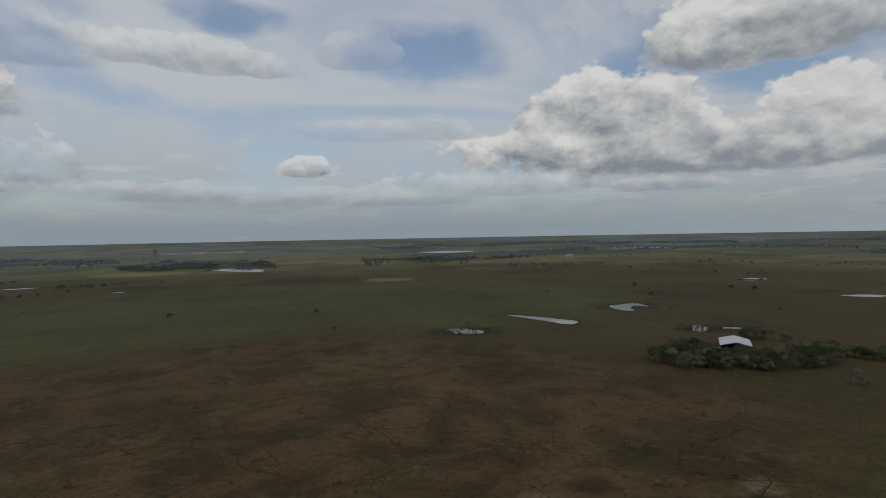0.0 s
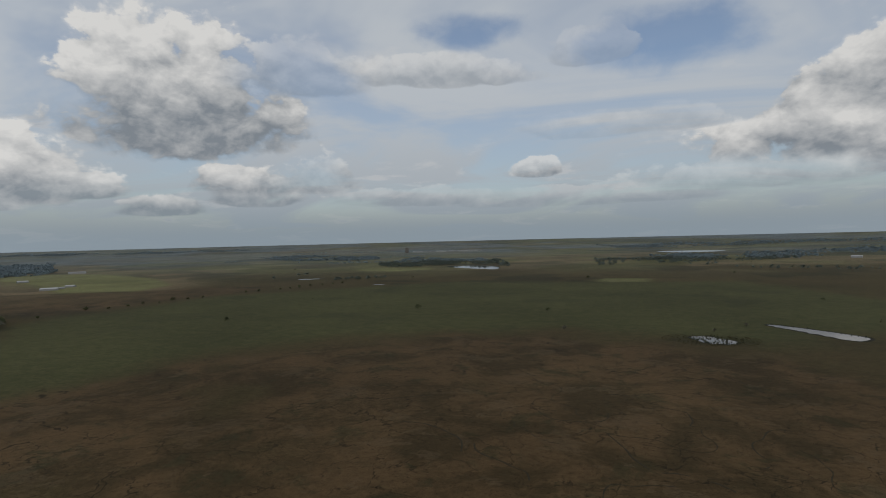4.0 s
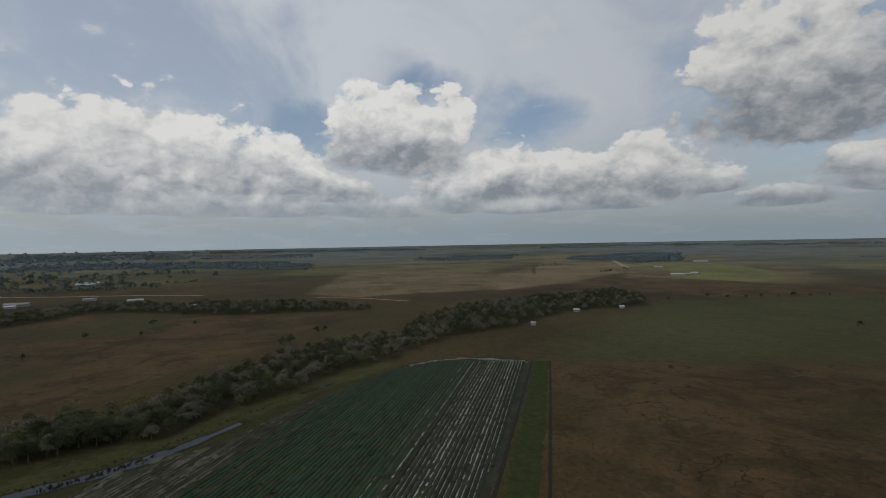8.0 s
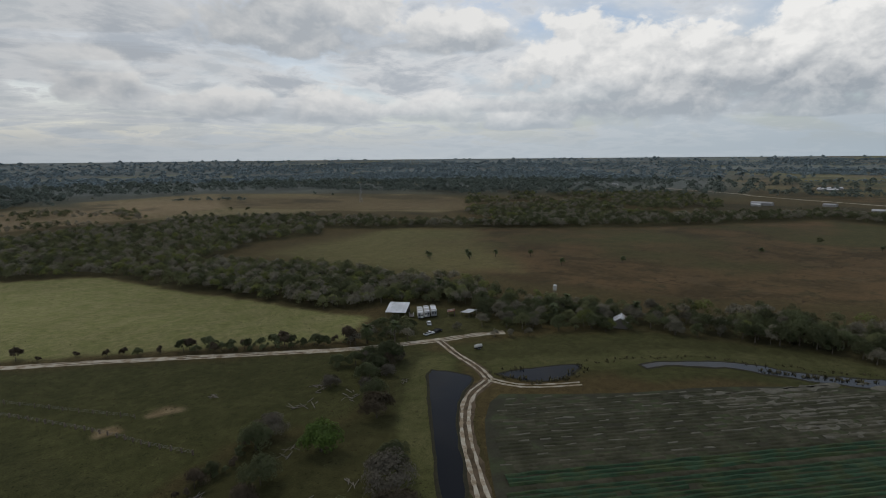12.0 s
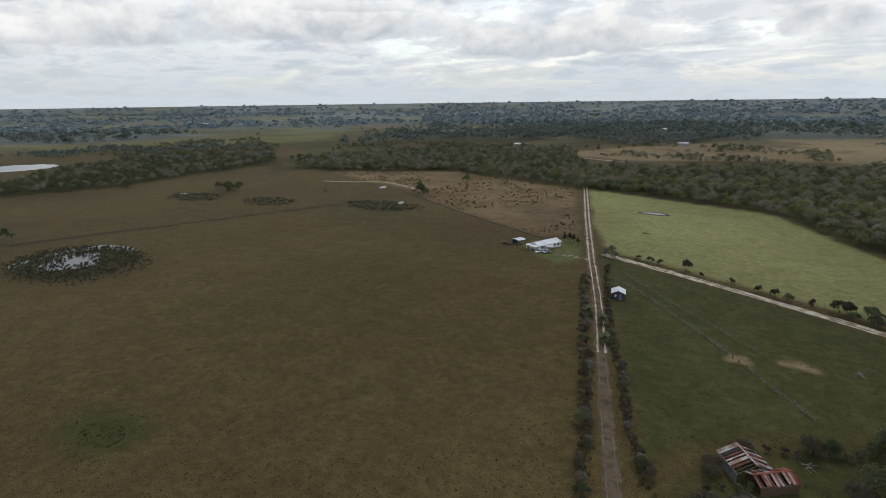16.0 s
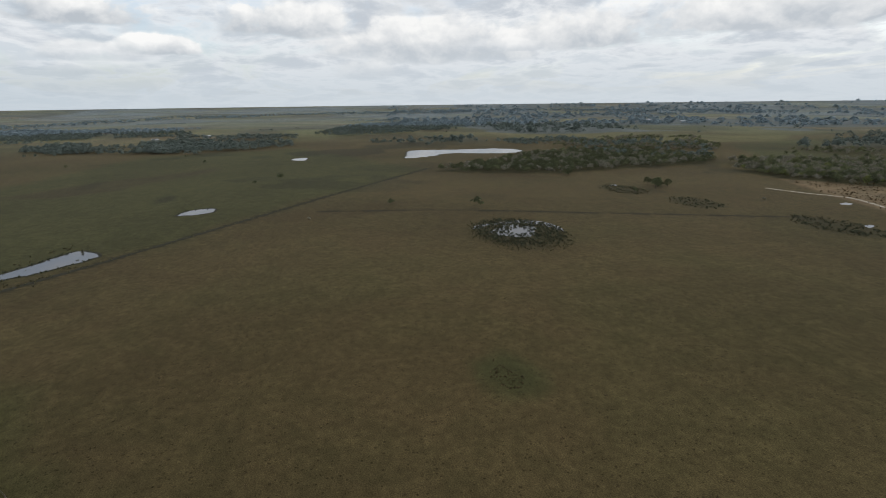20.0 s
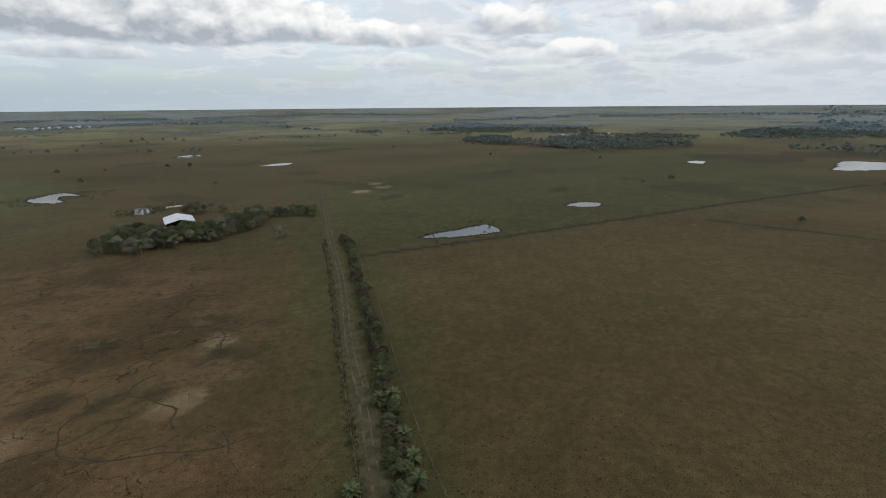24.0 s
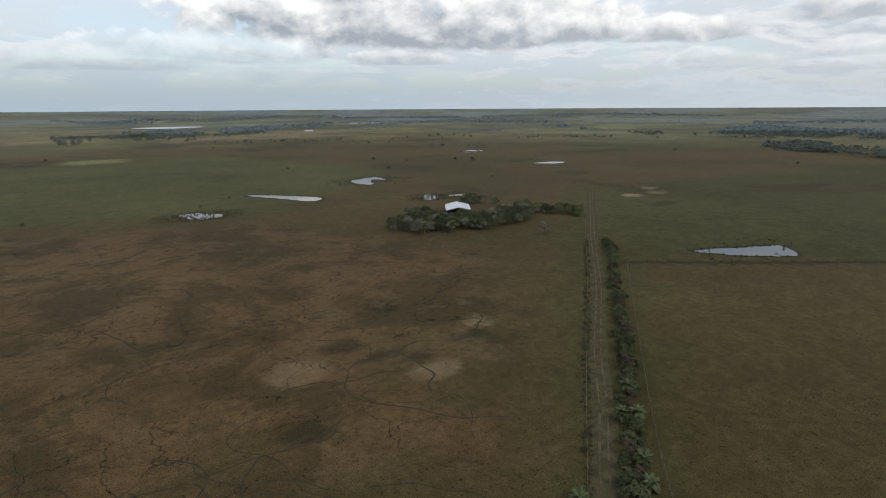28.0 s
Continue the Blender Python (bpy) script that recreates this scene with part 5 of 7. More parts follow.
def plant(kind, x, y, scale=1.0, group="", label="", name="tree"):
    rnd = random.Random(1000 + placed[0])
    placed[0] += 1
    trunk, crown = rnd.choice(KINDS[kind])
    if name == "tree":
        name = {"grey": "bare_tree", "near_grey": "bare_tree", "oak": "oak_tree", "near_oak": "oak_tree", "conifer": "evergreen_tree"}.get(kind, "tree")
    e = thing(name, label or LABELS.get(kind, "low scrubby bush"), "bush" if name == "shrub" else "tree", None, group)
    s = scale * rnd.uniform(0.82, 1.18)
    e.matrix_basis = Matrix.LocRotScale((x, y, ground_z(x, y)), Euler((0, 0, rnd.uniform(0, 6.28))), (s * rnd.uniform(0.9, 1.12), s * rnd.uniform(0.9, 1.12), s))
    part("trunk", trunk, None, e)
    part("crown", crown, None, e)
    return e


def scatter(poly, spacing, seed, keep=1.0):
    rnd = random.Random(seed)
    xs, ys = [p[0] for p in poly], [p[1] for p in poly]
    out = []
    y = min(ys)
    row = 0
    while y < max(ys):
        x = min(xs) + (row % 2) * spacing * 0.5
        while x < max(xs):
            if rnd.random() < keep:
                out.append((x + rnd.uniform(-0.42, 0.42) * spacing, y + rnd.uniform(-0.42, 0.42) * spacing))
            x += spacing
        y += spacing * 0.87
        row += 1
    p = np.array(out)
    ok = inside(p[:, 0], p[:, 1], poly) > 0
    return [tuple(q) for q, k in zip(out, ok) if k]


keep_clear = [(-117, -219, 13), (-128, -211, 15), (-140, -204, 12), (-147, -199, 6), (-121, -192, 9), (-190, -147, 5), (-208, -206, 6)]


def free(x, y):
    return all(math.hypot(x - a, y - b) > r for a, b, r in keep_clear)


far_seats = []      # x, y, scale, kind for the joined woods
mixrnd = random.Random(77)
for w, poly in enumerate(CREEK_WOOD):
    pts = [p for p in scatter(poly, 7.2, 300 + w) if free(*p)]
    pts.sort(key=lambda p: p[0] ** 2 + p[1] ** 2)
    limit = (50, 85, 45)[w]
    for i, (x, y) in enumerate(pts):
        kind = mixrnd.choices(("oak", "grey", "olive", "spring"), ((7, 3, 1.5, 0.2), (5, 4, 3, 1.0), (3, 4, 5, 3.2))[w])[0]
        if i < limit:
            plant(kind, x, y, 0.62 + 0.42 * mixrnd.random(), "trees of the creek wood")
        else:
            far_seats.append((x, y, 0.62 + 0.42 * mixrnd.random(), kind))

# trees round the barn
for poly, n in (([(154, 283), (175, 264), (217, 250), (258, 259), (272, 275), (262, 292), (240, 285), (212, 292), (199, 318), (170, 300)], 6.5), ([(262, 282), (286, 256), (289, 241), (305, 256), (294, 264), (272, 288)], 6.0), ([(249, 332), (274, 318), (284, 326), (258, 345)], 6.5)):
    for x, y in scatter(poly, n, 340):
        if math.hypot(x - 225, y - 300) > 7:
            plant(mixrnd.choices(("oak", "grey", "olive"), (6, 3, 1))[0], x, y, 0.72 + 0.25 * mixrnd.random(), "trees round the barn")
plant("bright", 182, 271, 0.7, "trees round the barn")
plant("bright", 287, 246, 0.6, "trees round the barn")
for x, y in ((228, 224), (232, 220), (243, 236), (240, 232)):
    plant("grey", x, y, 0.55, "trees round the barn")

# scrub round the ruined house
RUIN_SCRUB = [("near_grey", 3, -92, 0.85), ("near_grey", -3, -96, 0.7), ("near_oak", -15, -101, 0.62), ("near_oak", -20, -103, 0.55), ("near_olive", -28, -86, 0.95), ("near_oak", -31, -88, 0.9),
              ("near_olive", -24, -92, 0.7), ("near_olive", -36, -94, 0.75), ("near_grey", -20, -112, 0.7), ("near_olive", -26, -118, 0.75), ("near_olive", -29, -134, 0.95), ("near_grey", -34, -138, 0.7),
              ("bright", -43, -124, 0.85), ("near_grey", -63, -132, 0.95), ("near_grey", -50, -99, 0.9), ("near_olive", -55, -106, 0.8), ("near_grey", -47, -90, 0.75), ("near_olive", -68, -144, 0.9),
              ("near_oak", -72, -158, 0.8), ("near_oak", -78, -163, 0.7), ("near_grey", -60, -160, 0.6), ("near_grey", 4, -108, 0.5), ("near_olive", -1, -118, 0.4), ("near_grey", -13, -125, 0.5), ("near_olive", -17, -128, 0.5), ("near_oak", -86, -168, 0.9), ("near_olive", -80, -172, 0.75)]
for kind, x, y, s in RUIN_SCRUB:
    plant(kind, x, y, s * 1.4, "scrub round the ruined house")

# single trees in the fields
SINGLES = [("oak", -416, -23, 1.0), ("oak", -424, -30, 0.8), ("oak", 509, -258, 0.9), ("oak", 248, -360, 1.1), ("oak", 255, -366, 1.0), ("oak", 407, -290, 1.1), ("oak", 414, -297, 1.15), ("oak", 421, -302, 1.05),
           ("oak", 412, -306, 1.0), ("oak", 428, -296, 0.9), ("grey", 358, 5, 0.4), ("conifer", 92, -272, 0.62), ("conifer", 89, -270, 0.6), ("conifer", 86, -268, 0.58), ("conifer", 95, -273, 0.55),
           ("oak", 66, -261, 0.5), ("grey", 62, -252, 0.5), ("grey", 68, -256, 0.55), ("olive", 100, -462, 0.9), ("oak", 150, -470, 0.8), ("oak", 395, -262, 0.5), ("grey", 108, 470, 0.4), ("grey", 80, 442, 0.35),
           ("oak", 290, -495, 0.6), ("grey", 330, -330, 0.35), ("grey", -30, 435, 0.4), ("oak", -110, -196, 0.7), ("oak", -98, -192, 0.8), ("grey", -104, -186, 0.75), ("grey", -92, -196, 0.7), ("olive", -112, -202, 0.6),
           ("grey", -140, -182, 0.7), ("oak", -146, -186, 0.65), ("grey", -152, -178, 0.75), ("grey", -128, -184, 0.45), ("oak", -158, -170, 0.7), ("grey", -136, -168, 0.5), ("grey", -141, -164, 0.55), ("grey", -148, -160, 0.5)]
for kind, x, y, s in SINGLES:
    plant(kind, x, y, s, "single trees in the fields")


def along(line, step, seed, spread, skip=0.0):
    rnd = random.Random(seed)
    for p in curve_points(line, step):
        if rnd.random() >= skip:
            yield p.x + rnd.uniform(-spread, spread), p.y + rnd.uniform(-spread, spread), rnd


# hedges and bushes along the tracks
for x, y, rnd in along([(58, 33), (77, 48), (102, 67), (122, 83), (150, 106), (186, 136), (224, 168), (245, 188)], 1.9, 7, 1.7, 0.04):
    plant("shrub", x, y, rnd.uniform(0.75, 1.5), "hedge along the grassy track", "dark scrubby bush in the track hedge", "shrub")
for x, y, rnd in along([(71, 54), (100, 79), (127, 102), (190, 155), (237, 196)], 6, 8, 0.8, 0.4):
    plant("shrub", x, y, rnd.uniform(0.35, 0.75), "hedge along the grassy track", "low weedy bush along a fence", "shrub")
for x, y, rnd in along([(65, -214), (51, -171), (39, -135), (31, -110), (27, -95), (20, -75)], 2.6, 9, 1.1, 0.12):
    plant("dry_shrub", x, y, rnd.uniform(0.6, 1.25), "hedge along the sandy track", "grey-brown scrubby bush in the track hedge", "shrub")
for x, y, rnd in along([(62, -240), (56, -216), (44, -177), (31, -142), (23, -118), (15, -100)], 2.6, 10, 0.7, 0.1):
    plant("dry_shrub", x, y, rnd.uniform(0.45, 0.95), "hedge along the sandy track", "grey-brown weedy bush in the track hedge", "shrub")
for x, y, rnd in along([(-24, -224), (-57, -207), (-85, -194)], 3.2, 16, 2.0, 0.1):
    plant("shrub", x, y, rnd.uniform(1.1, 2.3), "bushes along the farm lane", "large grey-green bush beside the farm lane", "shrub")
for x, y, rnd in along([(52, -257), (23, -245), (-21, -224), (-57, -206), (-85, -193)], 6.5, 11, 1.6, 0.25):
    plant("shrub", x, y, rnd.uniform(0.6, 1.6), "bushes along the farm lane", "grey-green bush beside the farm lane", "shrub")
for x, y, rnd in along([(-583, 419), (-581, 475), (-563, 517), (-558, 563), (-542, 599), (-535, 651), (-500, 740), (-440, 860)], 24, 12, 5, 0.2):
    plant("oak", x, y, rnd.uniform(0.35, 0.75), "trees along the far fence line", "small dark tree on a far fence line")
for x, y, rnd in along([(4, -102), (-8, -112), (-4, -120), (-20, -128), (-31, -142)], 2.8, 13, 1.0):
    plant("shrub", x, y, rnd.uniform(0.4, 0.8), "scrub round the ruined house", "low dark scrub by the ruined house", "shrub")


# farmstead grove beside the lane
for x, y, rnd in along([(-84, -193), (-98, -190), (-110, -194), (-104, -204), (-92, -200)], 4.5, 14, 2.0):
    plant(rnd.choice(("oak", "grey", "oak", "olive")), x, y, rnd.uniform(0.55, 0.85), "trees by the farm lane")
for x, y, rnd in along([(-66, -176), (-78, -172), (-88, -170), (-80, -160), (-70, -154)], 6.0, 15, 2.5):
    plant(rnd.choice(("near_oak", "near_olive", "near_grey")), x, y, rnd.uniform(0.6, 0.95), "trees by the farm lane")


for x, y in scatter([(-141, -176), (-158, -162), (-178, -145), (-205, -157), (-190, -186), (-162, -192)], 6.6, 345):
    if free(x, y):
        plant(mixrnd.choices(("oak", "grey", "olive"), (4, 5, 2))[0], x, y, 0.55 + 0.3 * mixrnd.random(), "trees by the farm lane")


# palms
def frond_mesh():
    bm = bmesh.new()
    rnd = random.Random(3)
    for i in range(46):
        a, lift = rnd.uniform(0, 6.28), rnd.uniform(-0.7, 1.35)
        d = Vector((math.cos(a), math.sin(a), 0))
        side = Vector((-d.y, d.x, 0))
        prev = None
        for k in range(5):
            t = k / 4
            c = d * (1.9 * t * math.cos(lift * (1 - 0.5 * t))) + Vector((0, 0, 1.9 * t * math.sin(lift) - 0.75 * t * t))
            w = 0.42 * math.sin(math.pi * min(1, 0.12 + t * 0.92)) + 0.03
            row = [bm.verts.new(c - side * w - Vector((0, 0, 0.1 * w))), bm.verts.new(c + Vector((0, 0, 0.12))), bm.verts.new(c + side * w - Vector((0, 0, 0.1 * w)))]
            if prev:
                bm.faces.new((prev[0], prev[1], row[1], row[0]))
                bm.faces.new((prev[1], prev[2], row[2], row[1]))
            prev = row
    me = bpy.data.meshes.new("fronds")
    bm.to_mesh(me)
    bm.free()
    me.materials.append(M_PALM)
    return me


FRONDS = frond_mesh()
bm = bmesh.new()
rod(bm, (0, 0, -0.2), (0.06, 0, 0.5), 0.26, 0.21, 9)
rod(bm, (0.06, 0, 0.5), (0.0, 0.03, 1.0), 0.21, 0.24, 9)
PALM_TRUNK = bpy.data.meshes.new("trunk")
bm.to_mesh(PALM_TRUNK)
bm.free()
PALM_TRUNK.materials.append(M_BARK)


def palm(x, y, h, spread=1.0, label="cabbage palm with a round head of green fronds"):
    rnd = random.Random(int(x * 31 + y * 17))
    e = thing("palm_tree", label, "palm", pose(x, y, ground_z(x, y), 0, 0, rnd.uniform(0, 360)), "cabbage palms")
    t = part("trunk", PALM_TRUNK, None, e)
    t.scale = (1, 1, h)
    c = part("fronds", FRONDS, None, e)
    c.location, c.scale = (0, 0, h), (spread, spread, spread)


for x, y, h in ((113, 77, 3.2), (104, 67, 3.4), (102, 70, 2.6), (91, 56, 2.8), (86, 51, 2.0), (83, 54, 1.4), (80, 46, 2.2), (76, 47, 1.5), (72, 57, 1.2), (45, -172, 2.5), (40, -158, 2.2), (52, -178, 2.0)):
    palm(x, y, h, 1.15)
for x, y, h in ((-251, -310, 5), (-272, -294, 5), (-267, -257, 5), (-232, -318, 4.5), (-228, -312, 5), (-236, -326, 4.5), (-205, -330, 5), (-208, -338, 4.5), (-310, -240, 4), (-420, -200, 4.5), (-500, -150, 4.5), (-560, -120, 4)):
    palm(x, y, h * 0.85, 1.15, "lone dark cabbage palm in a brown field")
for x, y, h in ((-98, -186, 7.5), (-88, -191, 7), (170, 262, 7), (186, 256, 6.5), (206, 252, 6), (235, 256, 6), (-186, -175, 8), (-170, -168, 7.5), (-205, -150, 7), (-155, -240, 8)):
    palm(x, y, h, 1.4, "tall cabbage palm with a bare trunk")


# ---------------------------------------------------------------- joined woods, far off
def joined(name, label, seats, leaf, n, size, seed, height=8.8, spread=5.4, low=1.0):
    """Many far trees in one mesh: crowns of leaf sprays on short trunks."""
    rnd = np.random.default_rng(seed)
    forms = []
    for i in range(5):
        lumps = crown_lumps(rnd, height, spread, 0.2, 11)
        forms.append(leaf_cloud(rnd, lumps, n, size, 0.4)[0])
    blocks = []
    for i, (x, y, s) in enumerate(seats):
        a = rnd.random() * 6.283
        c, q = math.cos(a) * s, math.sin(a) * s
        v = forms[i % 5]
        blocks.append(np.stack([v[:, 0] * c - v[:, 1] * q + x, v[:, 0] * q + v[:, 1] * c + y, v[:, 2] * s * low * (0.85 + 0.3 * rnd.random()) + ground_z(x, y)], 1))
    v = np.concatenate(blocks)
    k = len(v) // 4
    me = bpy.data.meshes.new(name)
    me.vertices.add(len(v))
    me.vertices.foreach_set("co", v.astype(np.float32).ravel())
    me.loops.add(len(v))
    me.loops.foreach_set("vertex_index", np.arange(len(v), dtype=np.int32))
    me.polygons.add(k)
    me.polygons.foreach_set("loop_start", np.arange(k, dtype=np.int32) * 4)
    me.update(calc_edges=True)
    me.materials.append(leaf)
    return tagged(new(name, me), label, "woods", kind="stuff")


def seats_in(poly, spacing, seed, lo=0.7, hi=1.1, keep=1.0):
    rnd = random.Random(seed)
    return [(x, y, rnd.uniform(lo, hi)) for x, y in scatter(poly, spacing, seed, keep)]


mid = {"oak": [], "grey": [], "olive": [], "spring": []}
for x, y, s, kind in far_seats:
    mid[kind].append((x, y, s))
for w, (poly, share) in enumerate(WOODS_MID):
    for x, y, s in seats_in(poly, 8.6, 500 + w, 0.68, 1.12):
        mid[mixrnd.choices(("oak", "grey", "olive", "spring"), share)[0]].append((x, y, s))
OPEN_WOOD = [(-406, -562), (-380, -440), (-539, -410), (-700, -390), (-864, -480), (-954, -633), (-725, -812), (-624, -860)]
for x, y, s in seats_in(OPEN_WOOD, 9.5, 560, 0.6, 1.15):
    if vnoise(np.array([x]), np.array([y]), 70, 74)[0] > 0.40:
        mid[mixrnd.choices(("oak", "grey", "olive", "spring"), (4, 3, 3, 1))[0]].append((x, y, s))
for w, poly in enumerate(([(866, -379), (687, -588), (760, -660), (960, -760), (1020, -600)], [(640, -600), (420, -620), (250, -660), (200, -780), (420, -830), (640, -760)], [(60, -700), (-60, -760), (-40, -900), (120, -930), (300, -840), (240, -720)])):
    for x, y, s in seats_in(poly, 10.5, 570 + w, 0.55, 1.1):
        if vnoise(np.array([x]), np.array([y]), 60, 76)[0] > 0.46:
            mid[mixrnd.choices(("oak", "grey", "olive"), (3, 3, 2))[0]].append((x, y, s))
joined("woods_dark", "distant dark green oak woods along the creek", mid["oak"], M_OAK, 270, 0.52, 1)
joined("woods_grey", "distant grey leafless trees in the creek woods", mid["grey"], M_GREY, 270, 0.52, 2)
joined("woods_olive", "distant olive-green trees in the creek woods", mid["olive"], M_OLIVE, 270, 0.52, 3)
joined("woods_spring", "distant yellow-green trees in the creek woods", mid["spring"], M_SPRING, 270, 0.52, 4)

far = []
for w, (sp, poly) in enumerate(FAR_WOODS):
    seats = seats_in(poly, sp * 0.9, 600 + w, 0.5, 1.15)
    gaps = vnoise(np.array([p[0] for p in seats]), np.array([p[1] for p in seats]), 25 + 3 * sp, 75)
    far += [(x, y, q * (0.75 + 1.0 * (g - 0.45)) * (1 + math.hypot(x, y) / 5000)) for (x, y, q), g in zip(seats, gaps) if g > 0.45]
# hedgerow lines and woods out to the horizon
rnd = random.Random(91)
for i in range(120):
    r, a = 1000 * (4.6 ** rnd.random()), rnd.uniform(0, 6.283)
    b = a + math.pi / 2 + rnd.gauss(0, 0.25)
    n, sp, wide = rnd.randint(8, 34), rnd.uniform(3, 5) * (1 + r / 2500), rnd.choice((4, 8, 30)) * (0.5 + r / 2000)
    x, y = r * math.cos(a), r * math.sin(a)
    if r < 1700 and rnd.random() < 0.55:
        n = rnd.randint(1, 5)
    for k in range(n):
        far.append((x + math.cos(b) * sp * k + rnd.uniform(-wide, wide), y + math.sin(b) * sp * k + rnd.uniform(-wide, wide), rnd.uniform(0.45, 0.95)))
def degrees_of(a):
    return a * 57.29578


# the forest belts to the south-west and south, out to the horizon
for lo, hi, n, r0, cut in ((100, 214, 7400, 1050, 0.37), (214, 262, 2600, 1000, 0.50)):
    for i in range(n):
        a = radians(rnd.uniform(lo, hi))
        r = r0 * ((4700 / r0) ** rnd.random())
        if degrees_of(a) < 134 and rnd.random() > (degrees_of(a) - 96) / 38 * min(1.0, r / 2600):
            continue
        x, y = -r * math.sin(a), r * math.cos(a)
        if vnoise(np.array([x]), np.array([y]), 330, 71)[0] > cut and inside(np.array([x]), np.array([y]), FAR_PASTURE)[0] < 0 and not (-620 < x < 40 and -1260 < y < -600):
            far.append((x, y, rnd.uniform(0.9, 1.7) * (1 + r / 5000)))
far = [p for p in far if math.hypot(p[0], p[1]) < 4780]
joined("woods_far", "far tree belts and hedgerows on the plain, paled with painted haze", [p for p in far if math.hypot(p[0], p[1]) < 1700], M_FARTREE, 90, 1.15, 5, low=0.95)
joined("woods_horizon", "tree belts near the horizon, blue-grey with painted haze", [p for p in far if math.hypot(p[0], p[1]) >= 1700], M_HORIZON, 46, 2.0, 7, low=0.75)
scat = [(x, y, 0.62 + 0.1 * (k % 4)) for k, (x, y) in enumerate(FAR_TREES)]
for i in range(150):
    r, a = 520 * (3.6 ** rnd.random()), rnd.uniform(0, 6.283)
    x, y = r * math.cos(a), r * math.sin(a)
    if vnoise(np.array([x]), np.array([y]), 160, 73)[0] > 0.54:
        scat.append((x, y, rnd.uniform(0.3, 0.75)))
joined("scattered_trees", "small far trees scattered over the pastures", scat, M_OAK, 60, 1.3, 6)


# ---------------------------------------------------------------- tussocks, reeds, scrub
def tufts(name, label, seats, mat, blades=9, seed=0, category="reeds"):
    """Clumps of upright blades, joined."""
    rnd = np.random.default_rng(seed)
    n = len(seats)
    c = np.repeat(np.array([(x, y, ground_z(x, y)) for x, y, s in seats]), blades, 0)
    s = np.repeat(np.array([q[2] for q in seats]), blades)
    m = n * blades
    a = rnd.random(m) * 6.283
    off = np.stack([np.cos(a), np.sin(a), np.zeros(m)], 1) * (s * 0.45 * np.sqrt(rnd.random(m)))[:, None]
    lean = np.stack([np.cos(a), np.sin(a), np.zeros(m)], 1) * (s * (0.1 + 0.35 * rnd.random(m)))[:, None]
    b = rnd.random(m) * 6.283
    side = np.stack([np.cos(b), np.sin(b), np.zeros(m)], 1) * (s * 0.16)[:, None]
    up = np.stack([np.zeros(m), np.zeros(m), s * (0.55 + 0.6 * rnd.random(m))], 1)
    base = c + off
    v = np.stack([base - side, base + side, base + side * 0.6 + up + lean, base - side * 0.6 + up * 0.9 + lean], 1).reshape(-1, 3)
    me = mesh_from(name, v, np.arange(m * 4).reshape(m, 4), mat)
    return tagged(new(name, me), label, category, kind="stuff")


def ring_seats(px, py, a, b, lo, hi, n, seed, s0, s1):
    rnd = random.Random(seed)
    out = []
    for i in range(n):
        t, q = rnd.uniform(0, 6.283), math.sqrt(rnd.uniform(lo * lo, hi * hi)) * rnd.uniform(0.92, 1.08)
        out.append((px + a * q * math.cos(t), py + b * q * math.sin(t), rnd.uniform(s0, s1)))
    return out


reeds = ring_seats(288, -116, 42, 29, 0.48, 1.0, 700, 1, 0.35, 1.0) + ring_seats(288, -116, 42, 29, 0.2, 0.5, 90, 2, 0.4, 1.0)
reeds += ring_seats(247, -306, 34, 20, 0.2, 1.0, 220, 3, 0.35, 0.9) + ring_seats(340, -278, 28, 17, 0.1, 1.0, 170, 4, 0.35, 0.8) + ring_seats(413, -262, 30, 18, 0.2, 1.0, 180, 5, 0.4, 1.0)
reeds += ring_seats(258, 500, 46, 34, 0.7, 1.05, 220, 6, 0.4, 0.9) + ring_seats(72, 408, 30, 20, 0.45, 1.1, 260, 7, 0.4, 0.9) + ring_seats(262, 378, 34, 18, 0.2, 1.1, 180, 8, 0.4, 1.0)
reeds += ring_seats(290, 131, 34, 14, 0.85, 1.15, 60, 9, 0.4, 1.0)
for x, y, r_ in along(POND_BEND[4:] + POND_BEND[:2], 1.2, 21, 2.0):
    reeds.append((x, y, r_.uniform(0.6, 1.4)))
for x, y, r_ in along([(-146, -126), (-165, -118), (-184, -106), (-198, -86), (-212, -67), (-235, -46), (-268, -22)], 1.2, 22, 1.6):
    reeds.append((x, y, r_.uniform(0.3, 0.8)))
for x, y, r_ in along([(219, 156), (285, 107), (354, 59), (456, -12), (620, -133)], 2.2, 23, 1.2, 0.3):
    reeds.append((x, y, r_.uniform(0.4, 0.9)))
clumps = ring_seats(292, -117, 36, 27, 0.22, 0.95, 900, 31, 0.45, 0.95)
for (px, py, pa, pb, k) in ((250, -306, 30, 17, 130), (338, -278, 25, 15, 60), (413, -262, 26, 15, 70), (252, 376, 18, 14, 90), (74, 408, 19, 17, 80)):
    clumps += ring_seats(px, py, pa, pb, 0.15, 1.0, k, 32 + k, 0.5, 1.05)
for outline, step in (([(264, 149), (279, 145), (298, 136), (316, 127)], 2.2), ([(294, 113), (273, 130), (264, 149)], 4.0), ([(402, 97), (421, 91), (425, 74)], 4.0), ([(124, 478), (130, 484), (152, 464), (176, 434)], 4.0), ([(236, 510), (260, 526), (281, 528)], 4.0)):
    for x, y, r_ in along(outline, step, 27, 0.9):
        clumps.append((x, y, r_.uniform(0.5, 1.1)))
tufts("marsh_clumps", "dark green rush clumps standing in the pools", clumps, M_RUSH, 14, 8)
weeds = []
